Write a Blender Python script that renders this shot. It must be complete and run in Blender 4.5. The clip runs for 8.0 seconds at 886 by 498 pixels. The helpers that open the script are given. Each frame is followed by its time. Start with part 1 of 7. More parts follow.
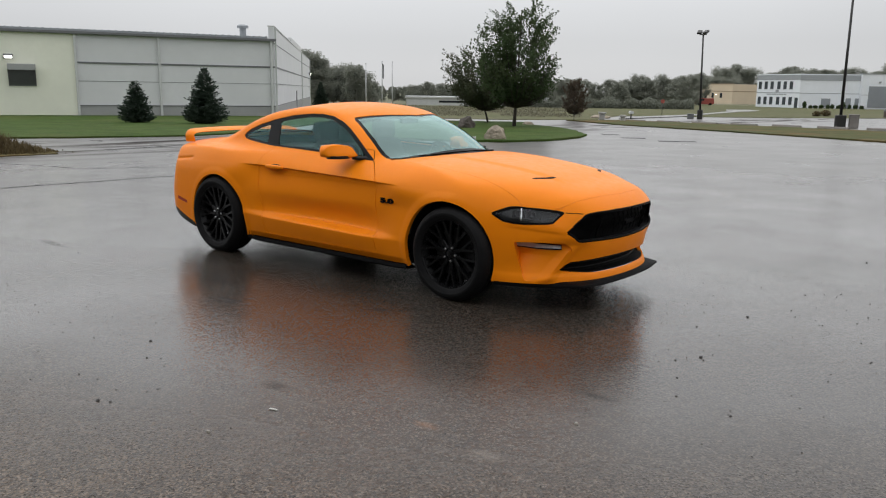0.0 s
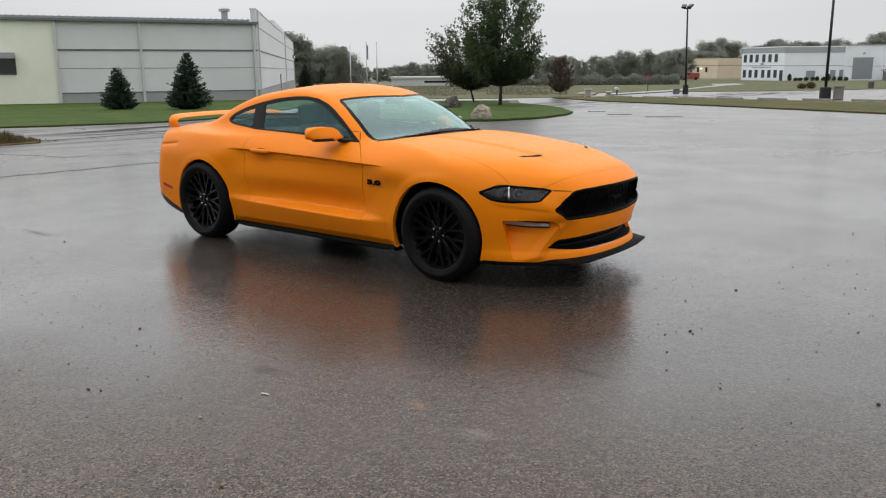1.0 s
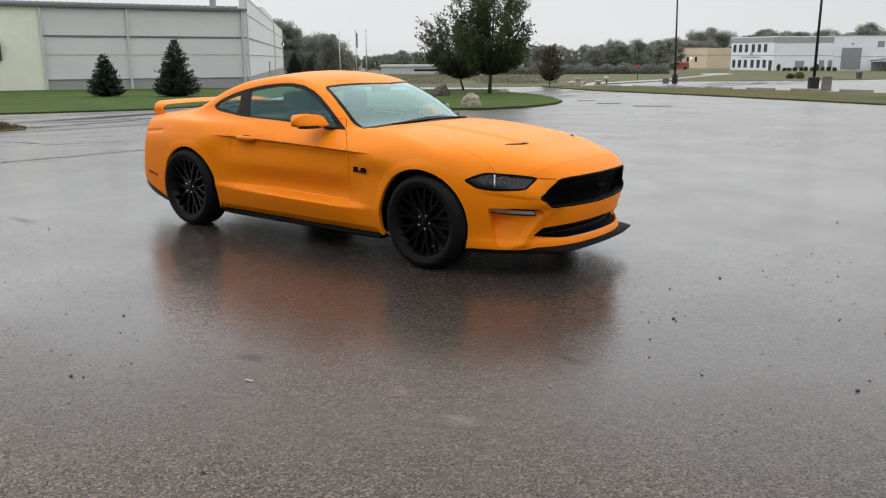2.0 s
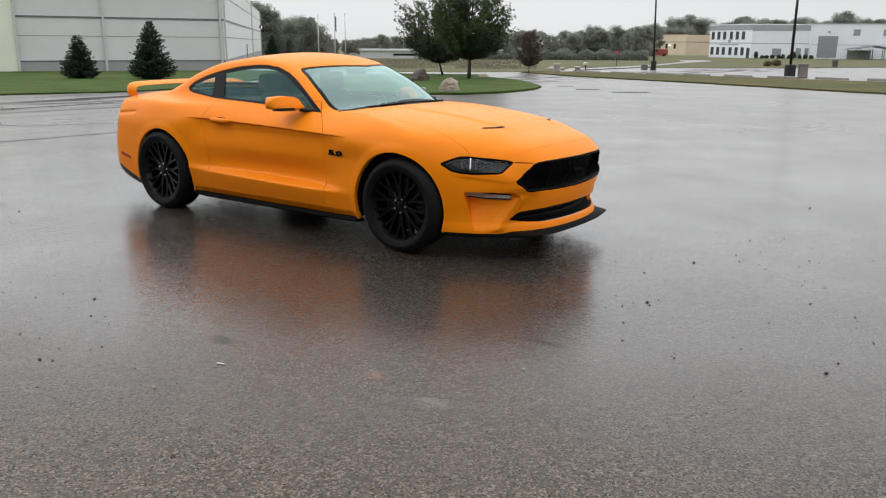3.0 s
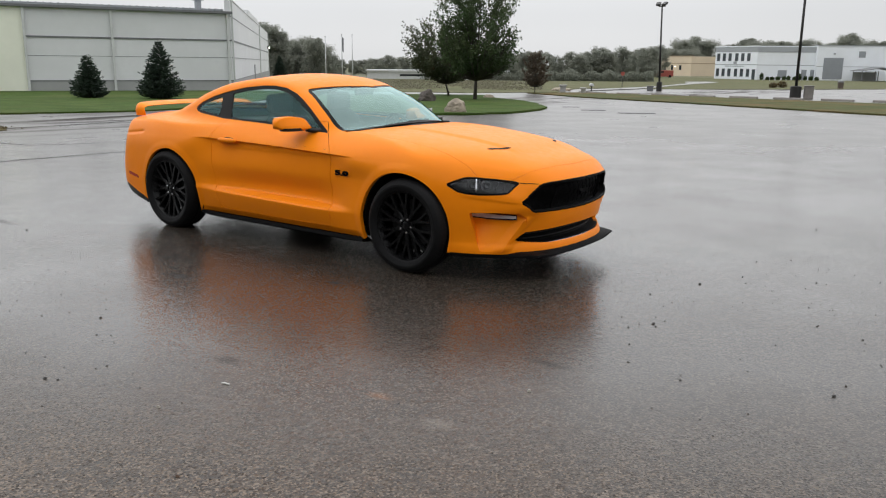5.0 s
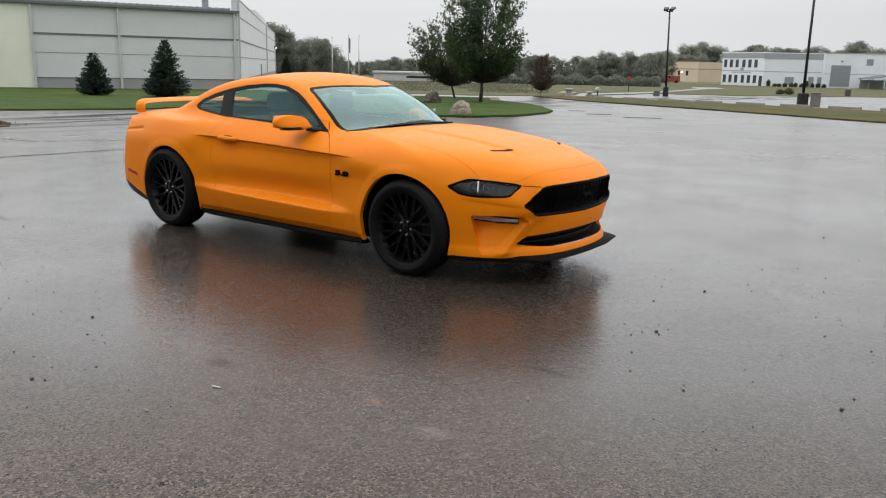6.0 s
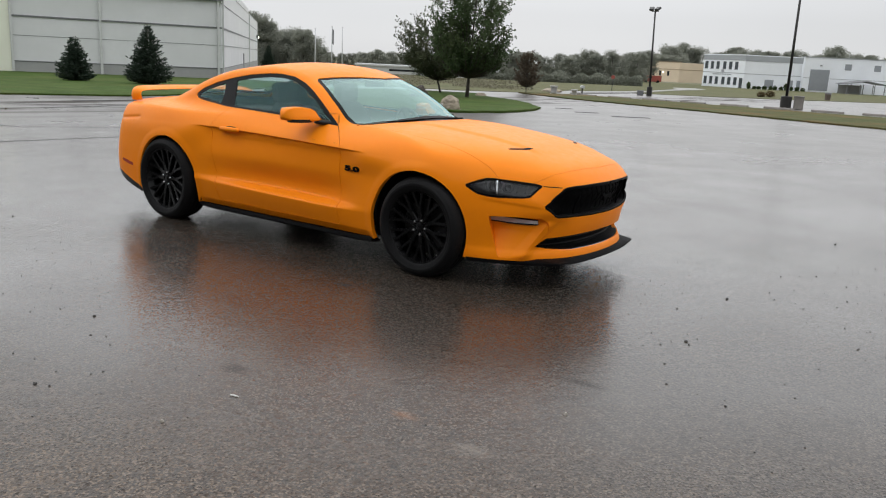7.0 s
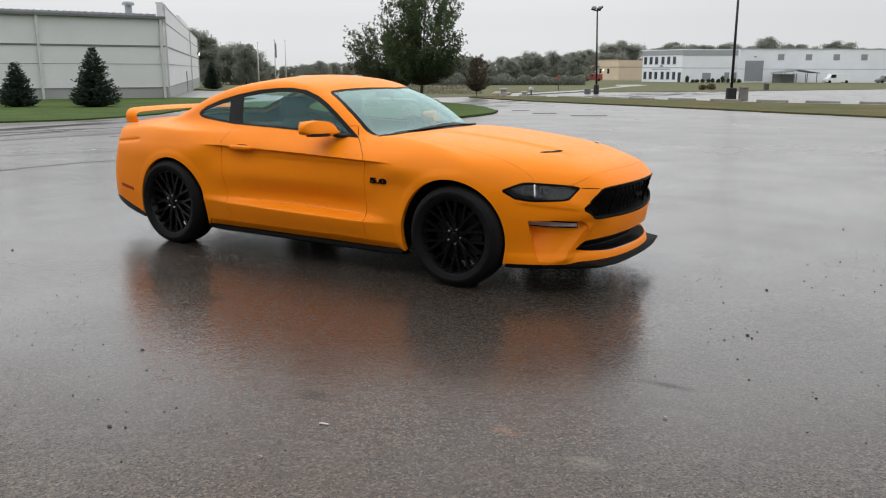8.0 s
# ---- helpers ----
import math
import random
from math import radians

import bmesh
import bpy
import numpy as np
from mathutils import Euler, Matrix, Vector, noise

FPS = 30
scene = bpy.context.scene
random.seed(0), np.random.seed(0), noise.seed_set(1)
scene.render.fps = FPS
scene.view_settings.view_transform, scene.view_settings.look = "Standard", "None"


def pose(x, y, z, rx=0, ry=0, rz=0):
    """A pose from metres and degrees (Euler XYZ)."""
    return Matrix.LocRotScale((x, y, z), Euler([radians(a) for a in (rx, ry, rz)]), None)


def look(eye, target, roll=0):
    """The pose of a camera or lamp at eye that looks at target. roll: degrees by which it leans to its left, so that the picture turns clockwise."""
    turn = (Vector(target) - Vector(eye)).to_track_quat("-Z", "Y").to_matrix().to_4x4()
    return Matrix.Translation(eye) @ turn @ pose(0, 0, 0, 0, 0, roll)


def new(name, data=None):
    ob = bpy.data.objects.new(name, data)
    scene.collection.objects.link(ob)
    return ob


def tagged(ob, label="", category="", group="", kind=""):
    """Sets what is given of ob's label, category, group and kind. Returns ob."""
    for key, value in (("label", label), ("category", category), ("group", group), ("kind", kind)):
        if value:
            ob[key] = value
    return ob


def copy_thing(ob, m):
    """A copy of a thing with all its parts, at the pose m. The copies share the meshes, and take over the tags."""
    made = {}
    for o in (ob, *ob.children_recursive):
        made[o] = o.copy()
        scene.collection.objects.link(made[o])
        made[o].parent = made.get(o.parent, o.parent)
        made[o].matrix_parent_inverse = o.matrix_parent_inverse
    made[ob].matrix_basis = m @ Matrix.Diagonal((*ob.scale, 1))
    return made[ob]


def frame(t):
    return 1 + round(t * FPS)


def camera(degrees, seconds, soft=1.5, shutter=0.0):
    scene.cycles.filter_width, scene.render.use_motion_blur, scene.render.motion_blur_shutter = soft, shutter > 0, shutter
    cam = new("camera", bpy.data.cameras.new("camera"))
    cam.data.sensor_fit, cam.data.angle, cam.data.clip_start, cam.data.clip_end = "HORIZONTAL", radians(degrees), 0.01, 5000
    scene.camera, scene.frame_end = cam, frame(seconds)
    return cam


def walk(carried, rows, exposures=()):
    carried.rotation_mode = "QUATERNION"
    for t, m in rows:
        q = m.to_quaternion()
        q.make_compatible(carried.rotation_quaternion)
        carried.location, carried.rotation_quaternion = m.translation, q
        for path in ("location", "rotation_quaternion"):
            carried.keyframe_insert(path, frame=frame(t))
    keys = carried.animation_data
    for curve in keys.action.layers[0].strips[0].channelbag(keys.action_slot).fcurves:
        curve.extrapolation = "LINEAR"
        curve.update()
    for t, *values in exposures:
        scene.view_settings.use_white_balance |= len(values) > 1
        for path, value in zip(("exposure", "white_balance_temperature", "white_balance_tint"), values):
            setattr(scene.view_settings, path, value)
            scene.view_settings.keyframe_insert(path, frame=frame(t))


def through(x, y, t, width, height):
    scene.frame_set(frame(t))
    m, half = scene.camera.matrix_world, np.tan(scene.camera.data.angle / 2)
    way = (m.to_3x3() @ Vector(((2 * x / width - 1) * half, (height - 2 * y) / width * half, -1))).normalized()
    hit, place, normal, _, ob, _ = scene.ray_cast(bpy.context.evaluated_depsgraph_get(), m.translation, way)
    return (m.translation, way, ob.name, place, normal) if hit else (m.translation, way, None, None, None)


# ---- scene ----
cam = camera(57.0, 8.0, 1.15)
PATH = [
    (0, (4.962, -5.349, 1.491), (3.719, -3.83, 1.109), 0.8),
    (0.5, (4.962, -5.342, 1.489), (3.723, -3.824, 1.089), 0.2),
    (1, (4.961, -5.34, 1.487), (3.745, -3.812, 1.059), -0.4),
    (1.5, (4.982, -5.335, 1.487), (3.776, -3.798, 1.054), -0.4),
    (1.7, (4.984, -5.333, 1.485), (3.78, -3.797, 1.047), -0.3),
    (2.8, (4.996, -5.306, 1.464), (3.844, -3.749, 0.968), 0.4),
    (3, (4.999, -5.305, 1.464), (3.852, -3.741, 0.975), 0.4),
    (3.5, (5.003, -5.307, 1.471), (3.862, -3.73, 1.011), 0.6),
    (4, (4.999, -5.305, 1.469), (3.852, -3.728, 1.026), 0.5),
    (4.5, (5.004, -5.317, 1.469), (3.849, -3.745, 1.029), 0.3),
    (4.7, (5.002, -5.312, 1.469), (3.843, -3.743, 1.026), 0.3),
    (5.8, (4.988, -5.27, 1.459), (3.81, -3.713, 1.025), 1.2),
    (6, (4.962, -5.213, 1.451), (3.788, -3.653, 1.014), 1.3),
    (6.5, (4.843, -5.06, 1.446), (3.687, -3.492, 0.996), 2.5),
    (7, (4.635, -5.192, 1.438), (3.507, -3.603, 0.99), 2.8),
    (7.5, (4.397, -5.367, 1.457), (3.329, -3.738, 1.004), 2.2),
    (8, (4.107, -5.419, 1.418), (3.074, -3.761, 0.989), 0.1),
]
EXPOSURES = [(0, -0.18), (0.6, -0.10), (1.5, 0.01), (3.0, 0.12), (4.5, 0.06), (6.0, 0.03), (8, 0.03)]
walk(cam, [(t, look(eye, target, roll)) for t, eye, target, roll in PATH], EXPOSURES)

# ---------------------------------------------------------------- overcast daylight
SUN_ELEVATION, SUN_TURN = 52, -32
world = bpy.data.worlds.new("overcast_sky")
scene.world = world
world.use_nodes = True
wn, wl = world.node_tree.nodes, world.node_tree.links
wn.clear()
w_out, w_bg = wn.new("ShaderNodeOutputWorld"), wn.new("ShaderNodeBackground")
w_sky = wn.new("ShaderNodeTexSky")
w_sky.sky_type, w_sky.sun_disc = "NISHITA", False
w_sky.sun_elevation, w_sky.sun_rotation = radians(SUN_ELEVATION), radians(SUN_TURN)
w_grey = wn.new("ShaderNodeHueSaturation")
w_grey.inputs["Saturation"].default_value, w_grey.inputs["Value"].default_value = 0.10, 0.03
wl.new(w_sky.outputs["Color"], w_grey.inputs["Color"])
# cloud deck: brighter towards the zenith, faintly uneven
w_co, w_sep, w_ramp = wn.new("ShaderNodeTexCoord"), wn.new("ShaderNodeSeparateXYZ"), wn.new("ShaderNodeValToRGB")
wl.new(w_co.outputs["Generated"], w_sep.inputs[0])
wl.new(w_sep.outputs["Z"], w_ramp.inputs["Fac"])
cr = w_ramp.color_ramp
cr.elements[0].position, cr.elements[0].color = 0.0, (0.462, 0.470, 0.482, 1)
cr.elements[1].position, cr.elements[1].color = 1.0, (1.85, 1.88, 1.92, 1)
for at, v in ((0.06, 0.462), (0.12, 0.585), (0.24, 0.89), (0.50, 1.30)):
    e = cr.elements.new(at)
    e.color = (v * .985, v * 1.006, v * 1.042, 1)
w_noise = wn.new("ShaderNodeTexNoise")
w_noise.inputs["Scale"].default_value, w_noise.inputs["Detail"].default_value = 2.6, 4
w_map = wn.new("ShaderNodeMapRange")
w_map.inputs["To Min"].default_value, w_map.inputs["To Max"].default_value = 0.90, 1.10
w_mul, w_add = wn.new("ShaderNodeMix"), wn.new("ShaderNodeMix")
w_mul.data_type = w_add.data_type = "RGBA"
w_mul.blend_type, w_add.blend_type = "MULTIPLY", "ADD"
w_mul.inputs["Factor"].default_value = w_add.inputs["Factor"].default_value = 1.0
wl.new(w_co.outputs["Generated"], w_noise.inputs["Vector"])
wl.new(w_noise.outputs["Fac"], w_map.inputs["Value"])
wl.new(w_ramp.outputs["Color"], w_mul.inputs[6])
wl.new(w_map.outputs["Result"], w_mul.inputs[7])
# the deck is brighter on the side of the hidden sun
w_dot, w_side, w_lit = wn.new("ShaderNodeVectorMath"), wn.new("ShaderNodeMapRange"), wn.new("ShaderNodeMix")
w_dot.operation = "DOT_PRODUCT"
w_dot.inputs[1].default_value = (-0.72, 0.32, 0.0)
w_side.inputs["From Min"].default_value, w_side.inputs["From Max"].default_value = -0.9, 0.78
w_side.inputs["To Min"].default_value, w_side.inputs["To Max"].default_value = 0.56, 1.10
w_lit.data_type, w_lit.blend_type = "RGBA", "MULTIPLY"
w_lit.inputs["Factor"].default_value = 1.0
wl.new(w_co.outputs["Generated"], w_dot.inputs[0])
wl.new(w_dot.outputs["Value"], w_side.inputs["Value"])
wl.new(w_mul.outputs[2], w_lit.inputs[6])
wl.new(w_side.outputs["Result"], w_lit.inputs[7])
wl.new(w_lit.outputs[2], w_add.inputs[6])
wl.new(w_grey.outputs["Color"], w_add.inputs[7])
wl.new(w_add.outputs[2], w_bg.inputs["Color"])
w_bg.inputs["Strength"].default_value = 1.0
wl.new(w_bg.outputs[0], w_out.inputs[0])

sun = new("sun", bpy.data.lights.new("sun", "SUN"))
sun.data.energy, sun.data.angle, sun.data.color = 0.5, radians(150), (1.0, 0.985, 0.96)
sun.matrix_world = look((0, 0, 60), (0 - 60 * math.sin(radians(SUN_TURN)) / math.tan(radians(SUN_ELEVATION)),
                                     0 - 60 * math.cos(radians(SUN_TURN)) / math.tan(radians(SUN_ELEVATION)), 0))

# ---------------------------------------------------------------- materials
def noise_into(nt, scale, detail=4, rough=0.6, stretch=(1, 1, 1), coord="Object"):
    co, mp, nz = nt.nodes.new("ShaderNodeTexCoord"), nt.nodes.new("ShaderNodeMapping"), nt.nodes.new("ShaderNodeTexNoise")
    mp.inputs["Scale"].default_value = stretch
    nz.inputs["Scale"].default_value, nz.inputs["Detail"].default_value, nz.inputs["Roughness"].default_value = scale, detail, rough
    nt.links.new(co.outputs[coord], mp.inputs["Vector"])
    nt.links.new(mp.outputs[0], nz.inputs["Vector"])
    return nz.outputs["Fac"]


def ranged(nt, value, lo, hi, a=0.3, b=0.7):
    m = nt.nodes.new("ShaderNodeMapRange")
    for k, v in (("From Min", a), ("From Max", b), ("To Min", lo), ("To Max", hi)):
        m.inputs[k].default_value = v
    nt.links.new(value, m.inputs["Value"])
    return m.outputs["Result"]


def blend(nt, fac, a, b, mode="MIX"):
    m = nt.nodes.new("ShaderNodeMix")
    m.data_type, m.blend_type = "RGBA", mode
    for slot, v in ((0, fac), (6, a), (7, b)):
        if isinstance(v, (int, float)):
            m.inputs[slot].default_value = v if slot == 0 else (v, v, v, 1)
        elif isinstance(v, tuple):
            m.inputs[slot].default_value = (*v, 1)
        else:
            nt.links.new(v, m.inputs[slot])
    return m.outputs[2]


def bumped(nt, height, strength, distance, target, slot="Normal"):
    b = nt.nodes.new("ShaderNodeBump")
    b.inputs["Strength"].default_value, b.inputs["Distance"].default_value = strength, distance
    nt.links.new(height, b.inputs["Height"])
    nt.links.new(b.outputs[0], target.inputs[slot])
    return b


def surface(name, colour, rough=0.5, metal=0.0, spec=0.5, vary=0.12, scale=3.0, grain=0.0, grain_scale=60.0, coat=0.0, coat_rough=0.05, random_hue=0.0):
    """Principled with colour and roughness that wander at two scales, and a fine relief."""
    m = bpy.data.materials.new(name)
    m.use_nodes = True
    nt = m.node_tree
    p = nt.nodes["Principled BSDF"]
    p.inputs["Metallic"].default_value, p.inputs["Specular IOR Level"].default_value = metal, spec
    p.inputs["Coat Weight"].default_value, p.inputs["Coat Roughness"].default_value = coat, coat_rough
    big, small = noise_into(nt, scale), noise_into(nt, scale * 9, 5)
    dark = tuple(c * (1 - vary) for c in colour)
    light = tuple(min(1, c * (1 + vary)) for c in colour)
    col = blend(nt, ranged(nt, big, 0, 1), dark, light)
    col = blend(nt, ranged(nt, small, 0, 0.5 if vary else 0), col, tuple(c * (1 - 0.7 * vary) for c in colour))
    if random_hue:
        info = nt.nodes.new("ShaderNodeObjectInfo")
        col = blend(nt, ranged(nt, info.outputs["Random"], 0, random_hue, 0, 1), col, tuple(c * 0.6 for c in colour))
    nt.links.new(col, p.inputs["Base Color"])
    nt.links.new(ranged(nt, small, max(0.02, rough * 0.85), min(1, rough * 1.15)), p.inputs["Roughness"])
    if grain:
        bumped(nt, noise_into(nt, grain_scale, 3), grain, 0.01, p)
    return m


def foliage(name, colour, warm, vary=0.25, through=0.42):
    """Leaves: each one its own tint, a little light through them."""
    m = bpy.data.materials.new(name)
    m.use_nodes = True
    nt = m.node_tree
    p = nt.nodes["Principled BSDF"]
    geo = nt.nodes.new("ShaderNodeNewGeometry")
    col = blend(nt, ranged(nt, geo.outputs["Random Per Island"], 0, 1, 0, 1), tuple(c * (1 - vary) for c in colour), tuple(c * (1 + vary) for c in colour))
    col = blend(nt, ranged(nt, noise_into(nt, 0.7), 0, 0.55), col, warm)
    nt.links.new(col, p.inputs["Base Color"])
    p.inputs["Roughness"].default_value = 0.55
    p.inputs["Specular IOR Level"].default_value = 0.25
    tl, mx = nt.nodes.new("ShaderNodeBsdfTranslucent"), nt.nodes.new("ShaderNodeMixShader")
    nt.links.new(col, tl.inputs["Color"])
    mx.inputs[0].default_value = through
    nt.links.new(p.outputs[0], mx.inputs[1])
    nt.links.new(tl.outputs[0], mx.inputs[2])
    nt.links.new(mx.outputs[0], nt.nodes["Material Output"].inputs[0])
    return m


def clear_pane(name, tint, ior, rough=0.015, gloss=(0.74, 1.0, 0.97)):
    """A single sheet of glass: what lies behind it, tinted, under a Fresnel gloss."""
    m = bpy.data.materials.new(name)
    m.use_nodes = True
    nt = m.node_tree
    nt.nodes.remove(nt.nodes["Principled BSDF"])
    tr, gl, mx, fr, steep = (nt.nodes.new("ShaderNode" + k) for k in ("BsdfTransparent", "BsdfGlossy", "MixShader", "LayerWeight", "Math"))
    tr.inputs["Color"].default_value = (*tint, 1)
    gl.inputs["Color"].default_value = (*gloss, 1)
    gl.inputs["Roughness"].default_value = rough
    # the same gloss from both sides of the sheet
    steep.operation = "POWER"
    steep.inputs[1].default_value = 5.0
    nt.links.new(fr.outputs["Facing"], steep.inputs[0])
    nt.links.new(ranged(nt, steep.outputs[0], ((ior - 1) / (ior + 1)) ** 2, 1.0, 0, 1), mx.inputs[0])
    nt.links.new(tr.outputs[0], mx.inputs[1])
    nt.links.new(gl.outputs[0], mx.inputs[2])
    nt.links.new(mx.outputs[0], nt.nodes["Material Output"].inputs[0])
    return m


def glowing(name, colour, strength):
    m = bpy.data.materials.new(name)
    m.use_nodes = True
    p = m.node_tree.nodes["Principled BSDF"]
    p.inputs["Base Color"].default_value = (*colour, 1)
    p.inputs["Emission Color"].default_value = (*colour, 1)
    p.inputs["Emission Strength"].default_value = strength
    return m


def wet_asphalt(name, tone=1.0):
    """Fine dark aggregate under an uneven film of rain water."""
    m = bpy.data.materials.new(name)
    m.use_nodes = True
    nt = m.node_tree
    p = nt.nodes["Principled BSDF"]
    pools = noise_into(nt, 0.30, 6, 0.6)
    lanes = noise_into(nt, 0.8, 5, 0.6)
    blotch = noise_into(nt, 1.6, 5, 0.65)
    grit = noise_into(nt, 110, 3, 0.75)
    co = nt.nodes.new("ShaderNodeTexCoord")
    stones = nt.nodes.new("ShaderNodeTexVoronoi")
    stones.inputs["Scale"].default_value = 126
    nt.links.new(co.outputs["Object"], stones.inputs["Vector"])
    split = nt.nodes.new("ShaderNodeSeparateColor")
    nt.links.new(stones.outputs["Color"], split.inputs[0])
    col = blend(nt, ranged(nt, blotch, 0, 1), tuple(tone * c for c in (0.0250, 0.0172, 0.0112)), tuple(tone * c for c in (0.0450, 0.0316, 0.0214)))
    col = blend(nt, ranged(nt, pools, 0, 0.5), col, tuple(tone * c for c in (0.035, 0.0262, 0.0190)))
    mottle = noise_into(nt, 4.5, 6, 0.7)
    streaks = noise_into(nt, 14, 6, 0.75, (1, 5.5, 1))
    smudges = []
    col = blend(nt, ranged(nt, mottle, 0.55, 0.0, 0.34, 0.60), col, tuple(tone * c for c in (0.010, 0.0080, 0.0065)))
    # each grain of stone has its own shade, a few are pale
    col = blend(nt, ranged(nt, split.outputs[1], 0.85, 0.0, 0.0, 0.75), col, tuple(tone * c for c in (0.006, 0.005, 0.0042)))
    # a few oily smudges
    for cx, cy, rx, ry in ((1.19, -1.41, .11, .07), (.20, -1.96, .20, .09), (1.80, -2.83, .12, .08), (3.11, -1.87, .20, .05), (-2.8, -1.78, .40, .07)):
        sub, mul, ln = (nt.nodes.new("ShaderNodeVectorMath") for _ in range(3))
        sub.operation, mul.operation, ln.operation = "SUBTRACT", "MULTIPLY", "LENGTH"
        sub.inputs[1].default_value, mul.inputs[1].default_value = (cx, cy, 0), (1 / rx, 1 / ry, 0)
        nt.links.new(co.outputs["Object"], sub.inputs[0])
        nt.links.new(sub.outputs[0], mul.inputs[0])
        nt.links.new(mul.outputs[0], ln.inputs[0])
        worn = nt.nodes.new("ShaderNodeMath")
        worn.operation = "MULTIPLY_ADD"
        worn.inputs[1].default_value = 2.4
        nt.links.new(streaks, worn.inputs[0])
        nt.links.new(ln.outputs["Value"], worn.inputs[2])
        mask = ranged(nt, worn.outputs[0], 0.85, 0.0, 1.35, 2.05)
        col = blend(nt, mask, col, (0.004, 0.0036, 0.0033))
        smudges.append(mask)
    # a rusty scrape and a pale scuff
    for cx, cy, rx, ry, tint in ((2.71, -2.70, .10, .05, (0.20, 0.085, 0.028)), (3.10, -2.77, .13, .07, (0.16, 0.145, 0.125))):
        sub, mul, ln = (nt.nodes.new("ShaderNodeVectorMath") for _ in range(3))
        sub.operation, mul.operation, ln.operation = "SUBTRACT", "MULTIPLY", "LENGTH"
        sub.inputs[1].default_value, mul.inputs[1].default_value = (cx, cy, 0), (1 / rx, 1 / ry, 0)
        nt.links.new(co.outputs["Object"], sub.inputs[0])
        nt.links.new(sub.outputs[0], mul.inputs[0])
        nt.links.new(mul.outputs[0], ln.inputs[0])
        patchy = nt.nodes.new("ShaderNodeMath")
        patchy.operation = "MULTIPLY_ADD"
        patchy.inputs[1].default_value = 2.4
        nt.links.new(streaks, patchy.inputs[0])
        nt.links.new(ln.outputs["Value"], patchy.inputs[2])
        col = blend(nt, ranged(nt, patchy.outputs[0], 0.42, 0.0, 1.25, 2.05), col, tint)
    # a band on the viewer's side, paler and rougher under less film, uneven edge
    far = nt.nodes.new("ShaderNodeVectorMath")
    far.operation = "DOT_PRODUCT"
    far.inputs[1].default_value = (-0.42, 0.90, 0.0)
    nt.links.new(co.outputs["Object"], far.inputs[0])
    uneven = nt.nodes.new("ShaderNodeMath")
    uneven.operation = "MULTIPLY_ADD"
    uneven.inputs[1].default_value = 1.6
    nt.links.new(lanes, uneven.inputs[0])
    nt.links.new(far.outputs["Value"], uneven.inputs[2])
    dry = ranged(nt, uneven.outputs[0], 1.0, 0.0, -3.75, -2.2)
    # pale grains stand out most in that band
    pale = blend(nt, 1.0, ranged(nt, split.outputs[0], 0, 0.70, 0.60, 1.0), ranged(nt, dry, 0.42, 1.0, 0, 1), "MULTIPLY")
    col = blend(nt, pale, col, tuple(tone * c for c in (0.180, 0.150, 0.121)))
    paler = blend(nt, 1.0, col, (1.50, 1.38, 1.27), "MULTIPLY")
    nt.links.new(blend(nt, dry, col, paler), p.inputs["Base Color"])
    p.inputs["Roughness"].default_value = 0.62
    film = blend(nt, 0.45, pools, lanes)
    # dark damp streaks beside the lawn, drawn out along its edge
    across = nt.nodes.new("ShaderNodeSeparateXYZ")
    nt.links.new(co.outputs["Object"], across.inputs[0])
    near_lawn = blend(nt, 1.0, ranged(nt, across.outputs["X"], 0, 1, -20.5, -18.0), ranged(nt, across.outputs["X"], 1, 0, -14.6, -11.6), "MULTIPLY")
    damp = blend(nt, 1.0, near_lawn, ranged(nt, noise_into(nt, 1.0, 6, 0.62, (1.1, 0.16, 1)), 0, 1, 0.47, 0.60), "MULTIPLY")
    p.inputs["Coat IOR"].default_value = 1.485
    wet = ranged(nt, film, 1.0, 0.85, 0.38, 0.66)
    weight = blend(nt, ranged(nt, dry, 0, 0.36, 0, 1), wet, 0.0)
    weight = blend(nt, ranged(nt, damp, 0, 0.90, 0, 1), weight, 0.0)
    nt.links.new(ranged(nt, damp, 0.13, 0.02, 0, 1), p.inputs["Specular IOR Level"])
    pits = blend(nt, 1.0, ranged(nt, split.outputs[2], 0.85, 0, 0.0, 0.32), ranged(nt, dry, 0.12, 1.0, 0, 1), "MULTIPLY")
    weight = blend(nt, pits, weight, 0.0)
    for mask in smudges:
        weight = blend(nt, ranged(nt, mask, 0, 0.45, 0, 0.85), weight, 0.0)
    nt.links.new(weight, p.inputs["Coat Weight"])
    # the film is deepest in the hollow where the car stands
    out, reach = nt.nodes.new("ShaderNodeVectorMath"), nt.nodes.new("ShaderNodeVectorMath")
    out.operation, reach.operation = "SUBTRACT", "LENGTH"
    out.inputs[1].default_value = (0.8, -0.6, 0)
    nt.links.new(co.outputs["Object"], out.inputs[0])
    nt.links.new(out.outputs[0], reach.inputs[0])
    thin = ranged(nt, reach.outputs["Value"], 0, 0.45, 5, 14)
    gloss = blend(nt, thin, ranged(nt, film, 0.14, 0.25, 0.36, 0.66), 0.42)
    nt.links.new(blend(nt, ranged(nt, dry, 0, 0.85, 0, 1), gloss, 0.40), p.inputs["Coat Roughness"])
    coarse = nt.nodes.new("ShaderNodeTexVoronoi")
    coarse.inputs["Scale"].default_value = 62
    nt.links.new(co.outputs["Object"], coarse.inputs["Vector"])
    height = blend(nt, 0.5, blend(nt, 0.5, grit, stones.outputs["Distance"]), coarse.outputs["Distance"])
    # every grain lies at a slant of its own; the film evens them out where it is deep
    geo = nt.nodes.new("ShaderNodeNewGeometry")
